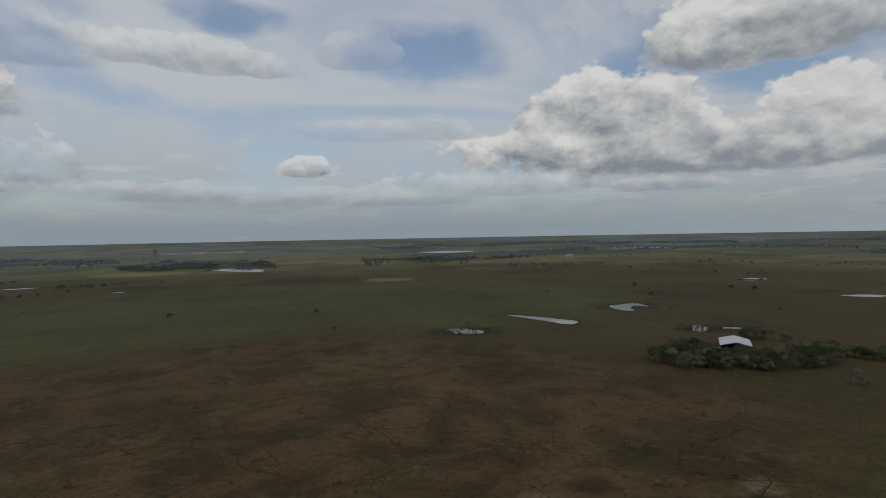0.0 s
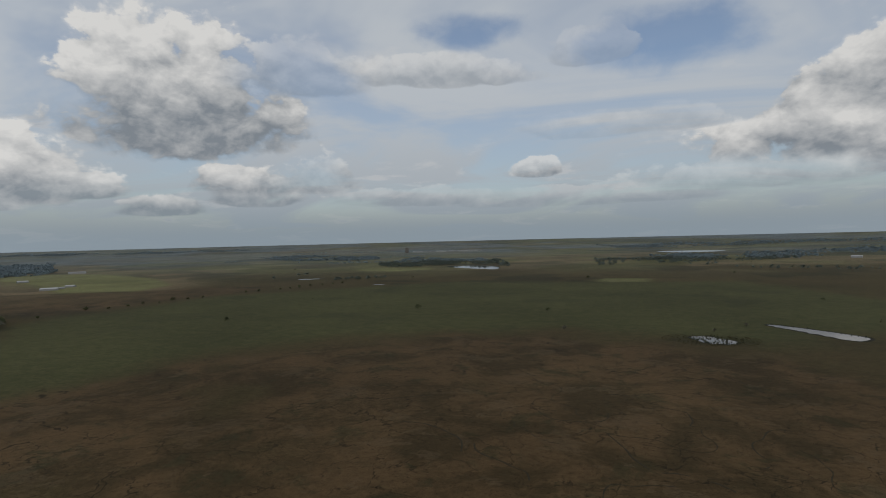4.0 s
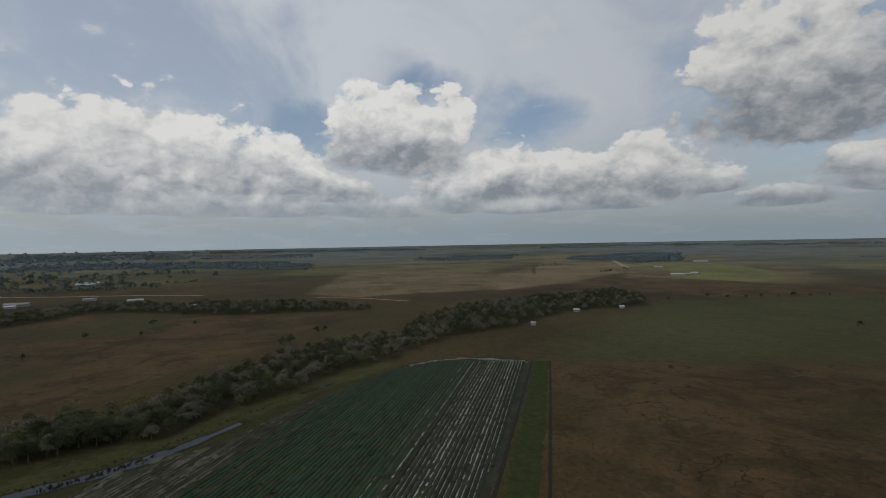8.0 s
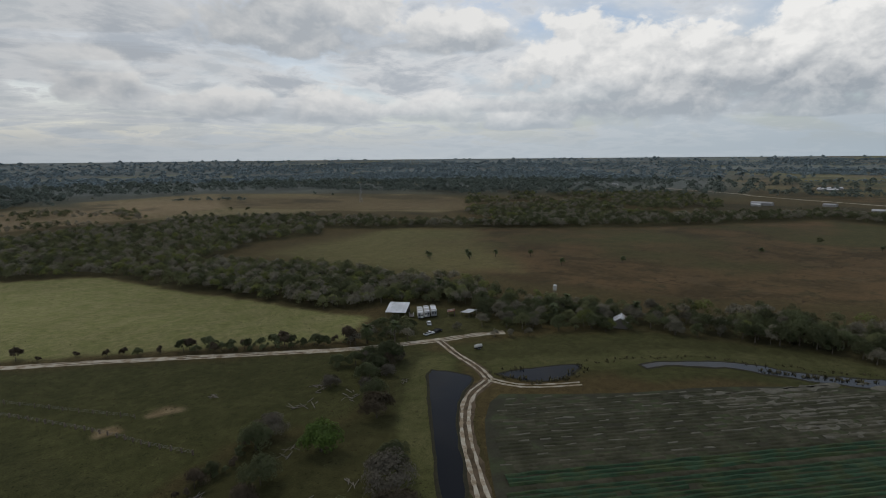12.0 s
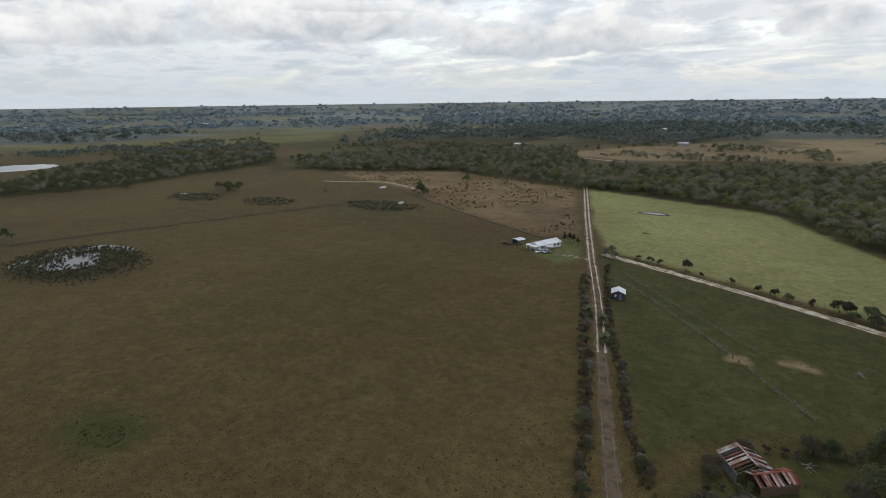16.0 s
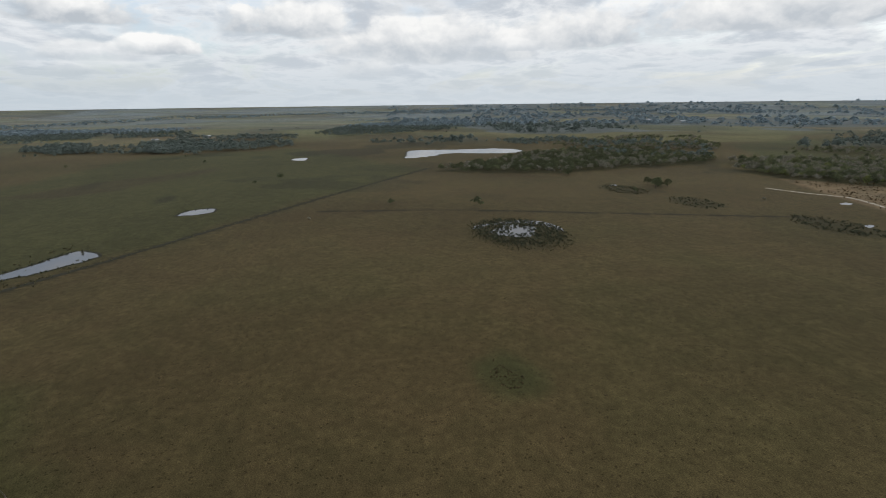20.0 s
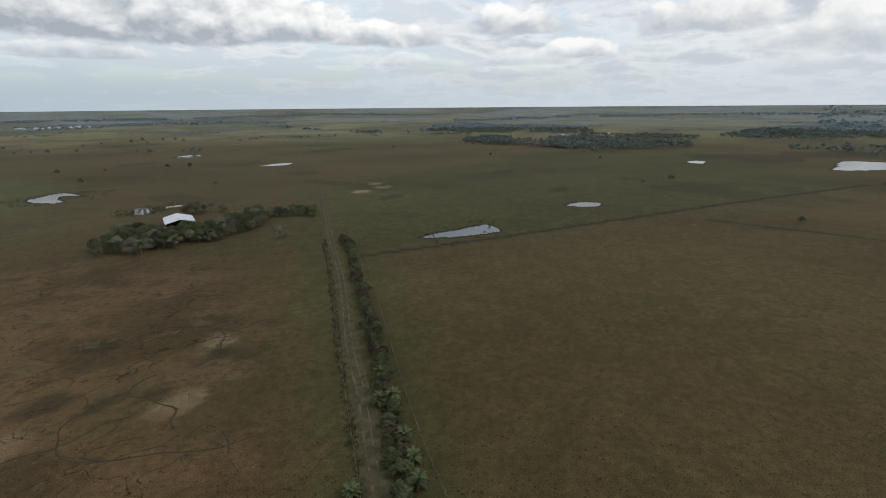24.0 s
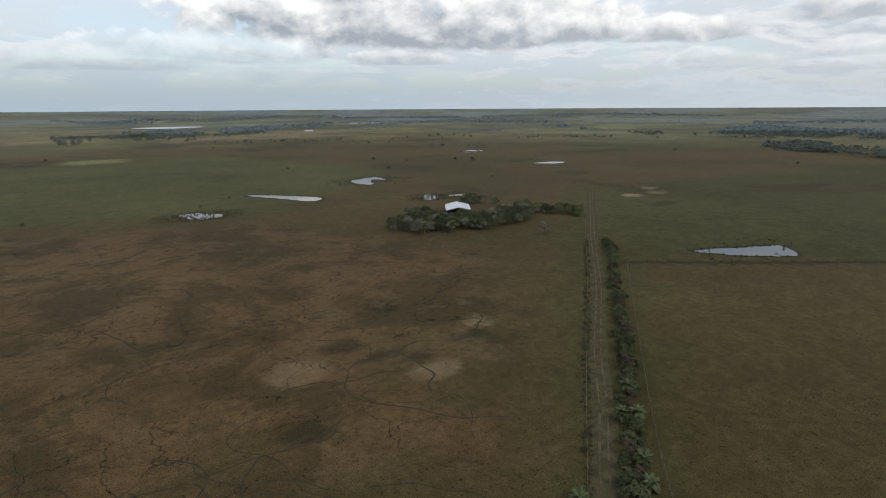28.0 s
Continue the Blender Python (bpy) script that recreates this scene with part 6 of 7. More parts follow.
for line, sp in (([(65, -214), (51, -171), (39, -135), (31, -110), (22, -80)], 1.6), ([(62, -240), (56, -216), (44, -177), (31, -142), (23, -118), (12, -92)], 1.2), ([(58, 33), (77, 48), (102, 67), (122, 83), (150, 106), (186, 136), (224, 168)], 2.2), ([(50, 37), (71, 54), (100, 79), (127, 102), (190, 155), (237, 196)], 1.2)):
    for x, y, r_ in along(line, 0.55, 24, sp):
        weeds.append((x, y, r_.uniform(0.3, 0.85)))
for x, y, r_ in along([(-190, -86), (-195, -78), (-203, -68), (-210, -61)], 0.7, 25, 1.6):
    reeds.append((x, y, r_.uniform(0.5, 1.1)))
tufts("hedge_weeds", "tall dark weeds at the foot of the hedges", weeds, M_REED, 8, 5, "weeds")
tufts("reeds", "dark reeds and marsh grass round the pools", reeds, M_REED, 9, 1)
scrub = []
rnd = random.Random(19)
for i in range(5200):
    x, y = rnd.uniform(90, 425), rnd.uniform(-515, -275)
    if inside(np.array([x]), np.array([y]), TANFIELD)[0] > 1 and vnoise(np.array([x]), np.array([y]), 34, 62)[0] > 0.40 + 0.2 * rnd.random():
        scrub.append((x, y, rnd.uniform(0.3, 1.0) * rnd.choice((0.7, 1.0, 1.5))))
tufts("scrub", "brown scrub and tall weeds in the dry field", scrub, M_TUSSOCK, 10, 2, "scrub")
tuss = ring_seats(127, -49, 7, 4.5, 0, 1, 110, 11, 0.2, 0.5)
for i in range(5200):
    r, a = 70 * (5.2 ** rnd.random()), rnd.uniform(-2.0, 2.3)
    x, y = r * math.cos(a), r * math.sin(a)
    if vnoise(np.array([x]), np.array([y]), 24, 63)[0] > 0.48 and inside(np.array([x]), np.array([y]), CROP)[0] < -3 and near_line(np.array([x]), np.array([y]), TRACK_B)[0] > 5:
        tuss.append((x, y, rnd.uniform(0.15, 0.42)))
tufts("tussocks", "small coarse grass tussocks in the pasture", tuss, M_TUSSOCK, 6, 3, "grass")


# ditches across the eastern pasture
for line, w in (([(219, 156), (285, 107), (354, 59), (456, -12), (620, -133)], 3.0), ([(389, 0), (366, -95), (320, -204), (274, -311)], 1.8), ([(104, -272), (160, -301), (210, -329), (262, -360)], 1.6)):
    t = thing("field_ditch", "dark grassy ditch across the open pasture", "ditch", kind="structure")
    part("ditch_bed", ribbon(line, w, 0.05, 4.0, 0.45, 0, 0.12, 31), M_MUD, t)


# cattle paths trodden through the heath
M_PATH = material("trodden_mud", (0.042, 0.036, 0.022), 0.95, vary=0.4, scale=0.4)
M_BARE = material("bare_dry_patch", (0.150, 0.105, 0.066), 1.0, vary=0.35, scale=0.25, second=(0.115, 0.080, 0.046), spec=0.05)


def cattle_paths():
    rnd = random.Random(4)
    top = thing("cattle_paths", "dark narrow cattle paths wandering over brown heath", "path", kind="structure")
    for i in range(44):
        r, a = 85 * (4.2 ** rnd.random()), radians(rnd.uniform(40, 108))
        x, y, h = r * math.cos(a), r * math.sin(a), rnd.uniform(0, 6.28)
        line = [(x, y)]
        for k in range(rnd.randint(5, 12)):
            h += rnd.gauss(0, 0.5)
            x, y = x + math.cos(h) * 6, y + math.sin(h) * 6
            line.append((x, y))
        if min(inside(np.array([p[0] for p in line]), np.array([p[1] for p in line]), BROWN)) < 0:
            continue
        part("trodden_path", ribbon(line, rnd.uniform(0.25, 0.6), 0.05, 2.0, 0.5, 0, 0.25, 200 + i, 0.0), M_PATH, top)


cattle_paths()


# ---------------------------------------------------------------- fences
M_POST = material("fence_post", (0.16, 0.13, 0.10), 0.9, vary=0.3, scale=3.0)
M_WIRE = material("fence_wire", (0.20, 0.19, 0.18), 0.6, 0.6, vary=0.1)
bm = bmesh.new()
rod(bm, (0, 0, -0.2), (0.02, 0, 1.35), 0.09, 0.075, 6)
POST = bpy.data.meshes.new("post")
bm.to_mesh(POST)
bm.free()
POST.materials.append(M_POST)


def fence(line, step, label, wires=(0.5, 0.85, 1.2), thick=1.0, seed=0):
    rnd = random.Random(seed)
    top = thing("fence", label, "fence", kind="")
    pts = curve_points(line, step)
    for p in pts:
        o = part("post", POST, None, top)
        s = thick * rnd.uniform(0.8, 1.25)
        o.matrix_basis = Matrix.LocRotScale((p.x, p.y, 0), Euler((rnd.uniform(-0.06, 0.06), rnd.uniform(-0.06, 0.06), rnd.uniform(0, 6))), (s, s, rnd.uniform(0.9, 1.15)))
    for h in wires:
        bm = bmesh.new()
        for a, b in zip(pts[:-1], pts[1:]):
            rod(bm, (a.x, a.y, h), (b.x, b.y, h), 0.012 * thick, None, 3)
        part("wire", bm, M_WIRE, top)
    return top


fence([(48, 35), (71, 54), (100, 79), (127, 102), (190, 155), (237, 196), (300, 250)], 4.5, "wire fence on weathered posts along the grassy track", seed=1, thick=1.2)
fence([(60, 22), (80, 40), (94, 53), (114, 70), (141, 92), (183, 126), (219, 155)], 4.5, "wire fence between track hedge and pasture", seed=2, thick=1.2)
fence([(55, -223), (43, -212), (16, -181), (3, -165), (-6, -152), (-15, -141)], 3.5, "crooked wire fence across the green paddock", seed=3, thick=2.6)
fence([(52, -231), (40, -217), (14, -190), (-4, -172)], 5.0, "second wire fence across the green paddock", seed=4, thick=2.0)
fence([(62, -206), (48, -165), (36, -130), (28, -100)], 4.0, "wire fence in the track hedge", seed=5)
fence([(112, -279), (160, -303), (210, -331), (262, -362)], 6.0, "wire fence at the edge of the dry field", seed=6)
for x, y, h in ((56, -219, 6.5), (52, -215, 7.0)):
    e = thing("utility_pole", "bare wooden pole beside the small dark shed", "pole", pose(x, y, 0), "wooden poles")
    bm = bmesh.new()
    rod(bm, (0, 0, -0.3), (0.05, 0, h * 0.55), 0.17, 0.12, 8)
    part("pole", bm, M_POST, e)


# ---------------------------------------------------------------- buildings
M_TIN = material("white_metal_roof", (0.62, 0.64, 0.68), 0.45, 0.0, vary=0.08, scale=0.3, spec=0.3, second=(0.52, 0.54, 0.57), per_object=0.05)
M_OLDTIN = material("weathered_tin", (0.40, 0.38, 0.37), 0.6, 0.1, vary=0.3, scale=0.7, second=(0.26, 0.16, 0.12), per_object=0.3)
M_RUST = material("red_rusted_tin", (0.16, 0.045, 0.035), 0.8, vary=0.35, scale=0.8, second=(0.22, 0.10, 0.07), per_object=0.25)
M_WHITEWALL = material("white_siding", (0.62, 0.62, 0.60), 0.7, vary=0.12, scale=0.6)
M_DARKWALL = material("dark_blue_boards", (0.050, 0.056, 0.070), 0.8, vary=0.25, scale=1.5)
M_BROWNWALL = material("brown_boards", (0.13, 0.085, 0.06), 0.85, vary=0.3, scale=1.5)
M_GREYBOARD = material("grey_weathered_boards", (0.17, 0.155, 0.14), 0.9, vary=0.3, scale=2.0)
M_GLASS = material("dark_window_glass", (0.02, 0.025, 0.03), 0.1, vary=0.05, spec=0.6)
M_TYRE = material("tyre_rubber", (0.02, 0.02, 0.02), 0.9, vary=0.1)
M_CARWHITE = material("white_car_paint", (0.65, 0.66, 0.67), 0.25, vary=0.03, spec=0.5)
M_CARGREY = material("silver_car_paint", (0.32, 0.33, 0.35), 0.3, 0.3, vary=0.04, spec=0.5)
M_STEEL = material("pale_steel_tank", (0.52, 0.51, 0.48), 0.45, 0.2, vary=0.15, scale=1.0)
M_CONCRETE = material("concrete", (0.34, 0.32, 0.29), 0.9, vary=0.2, scale=0.5)
M_FARHOUSE = material("pale_far_building", (0.36, 0.36, 0.35), 0.8, vary=0.1, scale=0.2, per_object=0.2)
M_FARROOF = material("far_roof", (0.42, 0.42, 0.43), 0.7, vary=0.15, scale=0.2, per_object=0.35)


def slab(corners, thick):
    """A bmesh slab: four corners of its top, with thickness below."""
    bm = bmesh.new()
    t = [bm.verts.new(c) for c in corners]
    b = [bm.verts.new((c[0], c[1], c[2] - thick)) for c in corners]
    bm.faces.new(t)
    bm.faces.new(b[::-1])
    for i in range(4):
        j = (i + 1) % 4
        bm.faces.new((t[i], b[i], b[j], t[j]))
    bmesh.ops.recalc_face_normals(bm, faces=bm.faces)
    return bm


def roof_side(top, L, y_eave, y_ridge, z_eave, z_ridge, panel, mats, rnd, missing=0.0, ragged=0.0):
    """One slope of a roof in sheets of metal, each with a raised seam."""
    n = max(1, round(L / panel))
    for i in range(n):
        if rnd.random() < missing:
            continue
        x0, x1 = -L / 2 + L * i / n, -L / 2 + L * (i + 1) / n - 0.03
        lift = rnd.uniform(0, 0.03)
        ze, zr = z_eave + lift, z_ridge + lift
        ye = y_eave * (1 - ragged * rnd.random())
        k = (ye - y_ridge) / (y_eave - y_ridge)
        ze = zr + (ze - zr) * k
        bm = slab([(x0, ye, ze), (x1, ye, ze), (x1, y_ridge, zr), (x0, y_ridge, zr)], 0.05)
        s = slab([(x1 - 0.08, ye, ze + 0.06), (x1, ye, ze + 0.06), (x1, y_ridge, zr + 0.06), (x1 - 0.08, y_ridge, zr + 0.06)], 0.07)
        me = bpy.data.meshes.new("seam")
        s.to_mesh(me)
        s.free()
        bm.from_mesh(me)
        bpy.data.meshes.remove(me)
        part("roof_panel", bm, rnd.choice(mats), top)


def opening(top, name, x, z, w, h, y, side, mat, framed=True):
    """A window or door set into a wall: frame proud of the wall, pane behind."""
    s = 1 if y > 0 else -1
    bm = bmesh.new()
    if side == "long":
        box(bm, x - w / 2, x + w / 2, y - 0.03, y + 0.03, z, z + h)
    else:
        box(bm, y - 0.03, y + 0.03, x - w / 2, x + w / 2, z, z + h)
    o = part(name, bm, mat, top)
    if framed:
        for a, b, c, d in ((x - w / 2 - 0.08, x + w / 2 + 0.08, z + h, z + h + 0.09), (x - w / 2 - 0.08, x + w / 2 + 0.08, z - 0.09, z)):
            bm = bmesh.new()
            if side == "long":
                box(bm, a, b, y - 0.05, y + 0.05, c, d)
            else:
                box(bm, y - 0.05, y + 0.05, a, b, c, d)
            part("frame", bm, M_WHITEWALL, o)
    return o


def gabled(name, label, category, m, L, W, wall, rise_, roof_mats, wall_mat, panel=1.0, over=0.4, walls="nsew", missing=0.0, posts=0, seed=0, group="", ragged=0.0, rafters=False):
    """A building with a gable roof of sheets; ridge along x. walls: which sides are closed."""
    rnd = random.Random(seed)
    top = thing(name, label, category, m, group)
    t = 0.15
    lx, ly = L / 2 - over, W / 2 - over
    if "s" in walls:
        part("wall", box(bmesh.new(), -lx, lx, -ly, -ly + t, 0, wall), wall_mat, top)
    if "n" in walls:
        part("wall", box(bmesh.new(), -lx, lx, ly - t, ly, 0, wall), wall_mat, top)
    for s, k in ((-1, "w"), (1, "e")):
        if k in walls:
            bm = bmesh.new()
            x = s * lx
            a = [bm.verts.new((x, y, z)) for y, z in ((-ly + t, 0), (ly - t, 0), (ly - t, wall), (0, wall + rise_ * 0.9), (-ly + t, wall))]
            b = [bm.verts.new((x - s * t, y, z)) for y, z in ((-ly + t, 0), (ly - t, 0), (ly - t, wall), (0, wall + rise_ * 0.9), (-ly + t, wall))]
            bm.faces.new(a), bm.faces.new(b[::-1])
            for i in range(5):
                j = (i + 1) % 5
                bm.faces.new((a[i], b[i], b[j], a[j]))
            bmesh.ops.recalc_face_normals(bm, faces=bm.faces)
            part("gable_wall", bm, wall_mat, top)
    drop = over * rise_ / (W / 2)
    for s in (-1, 1):
        roof_side(top, L, s * W / 2, 0, wall - drop + 0.08, wall + rise_ + 0.08, panel, roof_mats, rnd, missing, ragged)
    part("ridge_cap", slab([(-L / 2, -0.2, wall + rise_ + 0.14), (L / 2, -0.2, wall + rise_ + 0.14), (L / 2, 0.2, wall + rise_ + 0.14), (-L / 2, 0.2, wall + rise_ + 0.14)], 0.05), roof_mats[0], top)
    if rafters:
        n = round(L / 0.8)
        for i in range(n + 1):
            x = -L / 2 + 0.05 + (L - 0.1) * i / n
            for s in (-1, 1):
                part("rafter", rod(bmesh.new(), (x, s * W / 2, wall - drop - 0.03), (x, 0, wall + rise_ - 0.03), 0.06, None, 4), M_GREYBOARD, top)
    for i in range(posts):
        for s in (-1, 1):
            part("post", box(bmesh.new(), -lx + 2 * lx * i / (posts - 1) - 0.1, -lx + 2 * lx * i / (posts - 1) + 0.1, s * ly - 0.1, s * ly + 0.1, 0, wall), M_GREYBOARD, top)
    return top


# the barn among trees: open gable end towards the plain
gabled("barn", "large barn with a white metal gable roof among trees", "barn", pose(228.6, 308.0, 0, 0, 0, 56.6), 25, 18, 3.9, 2.2, [M_TIN], M_GREYBOARD, 1.25, 0.5, "nse", posts=6, seed=1)

# white house by the sandy track
h = gabled("house", "low white house with a white metal roof beside the sandy track", "house", pose(99.8, -257.0, 0, 0, 0, -113.6), 16.5, 8.0, 2.6, 1.25, [M_TIN], M_WHITEWALL, 1.1, 0.45, "nsew", seed=2)
for x, w in ((-5.5, 1.1), (-2.6, 1.1), (0.5, 1.4), (3.2, 1.1), (6.0, 1.1)):
    opening(h, "window", x, 1.0, w, 1.1, -3.56, "long", M_GLASS)
opening(h, "door", -0.9, 0.05, 0.95, 2.05, -3.57, "long", M_BROWNWALL, False)
opening(h, "window", -1.2, 1.0, 1.1, 1.1, 7.81, "short", M_GLASS)
part("porch_deck", box(bmesh.new(), -10.6, -7.9, -3.6, 3.2, 0.0, 0.35), M_BROWNWALL, h)
for y in (-3.4, 0, 3.0):
    part("porch_post", box(bmesh.new(), -10.5, -10.36, y - 0.07, y + 0.07, 0.35, 2.5), M_WHITEWALL, h)
part("porch_rail", box(bmesh.new(), -10.5, -10.42, -3.4, 3.0, 1.2, 1.3), M_BROWNWALL, h)
part("porch_roof", slab([(-10.9, -3.9, 2.55), (-7.7, -3.9, 2.75), (-7.7, 3.6, 2.75), (-10.9, 3.6, 2.55)], 0.08), M_TIN, h)
part("awning", slab([(-4.6, -6.2, 2.0), (0.6, -6.2, 2.0), (0.6, -3.7, 2.4), (-4.6, -3.7, 2.4)], 0.07), M_CARGREY, h, "grey patio awning")
for x in (-4.4, 0.4):
    part("awning_post", box(bmesh.new(), x - 0.05, x + 0.05, -6.1, -6.0, 0, 1.95), M_GREYBOARD, h)

e = gabled("carport", "small carport with a white flat-pitched roof", "carport", pose(115.0, -257.5, 0, 0, 0, -113), 5.4, 5.2, 2.3, 0.3, [M_TIN], M_DARKWALL, 0.9, 0.2, "n", posts=3, seed=3)

s = gabled("shed", "small dark blue shed with a white metal roof", "shed", pose(47.4, -201.6, 0, 0, 0, -76), 5.6, 5.4, 2.5, 1.0, [M_TIN], M_DARKWALL, 0.9, 0.35, "nsew", seed=4)
opening(s, "window", 1.0, 1.0, 0.7, 0.8, -2.46, "short", M_WHITEWALL, False)
opening(s, "door", -0.8, 0.05, 0.9, 1.9, -2.46, "short", M_GREYBOARD)

# the ruined house
gabled("ruined_house", "collapsed old house with pale tin strips and bare rafters", "house", pose(-1.7, -112.7, 0, 0, 0, 125), 7.6, 8.4, 2.4, 1.7, [M_OLDTIN, M_OLDTIN, M_OLDTIN, M_RUST], M_GREYBOARD, 0.42, 0.3, "nsw", missing=0.42, seed=5, ragged=0.06, rafters=True)
gabled("ruined_wing", "broken house wing with red rusted and pale tin roof", "house", pose(-6.6, -110.2, 0, 0, 0, -141), 8.6, 5.4, 2.1, 1.1, [M_RUST, M_RUST, M_OLDTIN], M_BROWNWALL, 0.5, 0.25, "nse", missing=0.22, seed=6, ragged=0.18, rafters=True)


# farmstead
def mono_roof(name, label, m, L, W, z0, z1, mats, seed, posts=3, wall_mat=None):
    rnd = random.Random(seed)
    top = thing(name, label, "shelter", m)
    roof_side(top, L, -W / 2, W / 2, z0, z1, 1.0, mats, rnd)
    for i in range(posts):
        x = -L / 2 + 0.3 + (L - 0.6) * i / (posts - 1)
        part("post", box(bmesh.new(), x - 0.09, x + 0.09, -W / 2 + 0.2, -W / 2 + 0.38, 0, z0 - 0.06), M_GREYBOARD, top)
        part("post", box(bmesh.new(), x - 0.09, x + 0.09, W / 2 - 0.38, W / 2 - 0.2, 0, z1 - 0.12), M_GREYBOARD, top)
    if wall_mat:
        part("wall", box(bmesh.new(), -L / 2 + 0.3, L / 2 - 0.3, W / 2 - 0.2, W / 2 - 0.08, 0, z1 - 0.3), wall_mat, top)
    return top


mono_roof("pole_barn", "open pole barn with a white metal roof at the farmstead", pose(-117.5, -219.0, 0, 0, 0, 138), 10.0, 10.5, 2.8, 5.0, [M_TIN], 21, 4, M_GREYBOARD)
mono_roof("hay_shelter", "low shelter with a flat white metal roof", pose(-145.0, -198.9, 0, 0, 0, 20), 7.0, 5.0, 2.1, 2.5, [M_TIN], 22, 3)
mono_roof("tool_shed", "small brown lean-to shed with junk", pose(-138.5, -204.5, 0, 0, 0, 60), 4.0, 3.6, 2.0, 2.5, [M_OLDTIN, M_RUST], 23, 2, M_BROWNWALL)


def wheel(parent, x, y, r, w):
    bm = bmesh.new()
    bmesh.ops.create_cone(bm, cap_ends=True, segments=16, radius1=r, radius2=r, depth=w, matrix=pose(x, y, r, 90, 0, 0))
    bmesh.ops.bevel(bm, geom=[e for e in bm.edges if e.calc_length() < r * 0.6 and abs(e.verts[0].co.y - e.verts[1].co.y) < 1e-4], offset=r * 0.12, segments=2, affect="EDGES")
    o = part("wheel", bm, M_TYRE, parent)
    bm = bmesh.new()
    bmesh.ops.create_cone(bm, cap_ends=True, segments=12, radius1=r * 0.5, radius2=r * 0.5, depth=w + 0.04, matrix=pose(x, y, r, 90, 0, 0))
    part("rim", bm, M_CARGREY, o)


def box_trailer(x, y, yaw, length, label, seed):
    rnd = random.Random(seed)
    e = thing("box_trailer", label, "trailer", pose(x, y, 0, 0, 0, yaw), "white box trailers")
    W, z0, z1 = 2.6, 0.9, 3.6
    part("body", box(bmesh.new(), -length / 2, length / 2, -W / 2, W / 2, z0, z1 - 0.03, 0.05), M_WHITEWALL, e)
    n = 8
    for i in range(n):
        part("roof_panel", box(bmesh.new(), -length / 2 + length * i / n + 0.02, -length / 2 + length * (i + 1) / n - 0.02, -W / 2 + 0.05, W / 2 - 0.05, z1 - 0.03, z1 + 0.03), M_FARHOUSE if rnd.random() < 0.3 else M_TIN, e)
    for s in (-1, 1):
        d = part("rear_door", box(bmesh.new(), length / 2 + 0.003, length / 2 + 0.06, min(0.02 * s, s * (W / 2 - 0.08)), max(0.02 * s, s * (W / 2 - 0.08)), z0 + 0.08, z1 - 0.12), M_WHITEWALL if rnd.random() < 0.5 else M_CARGREY, e)
        part("door_window", box(bmesh.new(), length / 2 + 0.06, length / 2 + 0.09, min(0.3 * s, 0.9 * s), max(0.3 * s, 0.9 * s), 2.0, 2.7), M_GLASS, d)
    part("chassis", box(bmesh.new(), -length / 2 + 0.3, length / 2 - 0.2, -0.5, 0.5, 0.6, 0.9), M_TYRE, e)
    for q in (length * 0.22, length * 0.34):
        for s in (-1, 1):
            wheel(e, q, s * 1.05, 0.5, 0.3)
    part("landing_leg", box(bmesh.new(), -length * 0.3, -length * 0.3 + 0.15, -0.6, 0.6, 0, 0.62), M_CARGREY, e)


for k, (fx, fy) in enumerate(((-122.4, -205.9), (-126.0, -206.0), (-129.4, -205.2))):
    box_trailer(fx - 0.46 * 5, fy - 0.886 * 5, 62.5, 10.0, "white box trailer parked beside the pole barn", 30 + k)
e = thing("flatbed_trailer", "pale flat trailer with slatted sides", "trailer", pose(-121.5, -213.0, 0, 0, 0, 62))
part("deck", box(bmesh.new(), -2.5, 2.5, -1.1, 1.1, 0.6, 0.75), M_GREYBOARD, e)
for s in (-1.1, 1.04):
    for k in range(3):
        part("side_board", box(bmesh.new(), -2.5, 2.5, s, s + 0.06, 0.8 + 0.3 * k, 0.98 + 0.3 * k), M_WHITEWALL, e)
for x in (-0.5, 0.5):
    wheel(e, x, 0.95, 0.35, 0.22), wheel(e, x, -0.95, 0.35, 0.22)


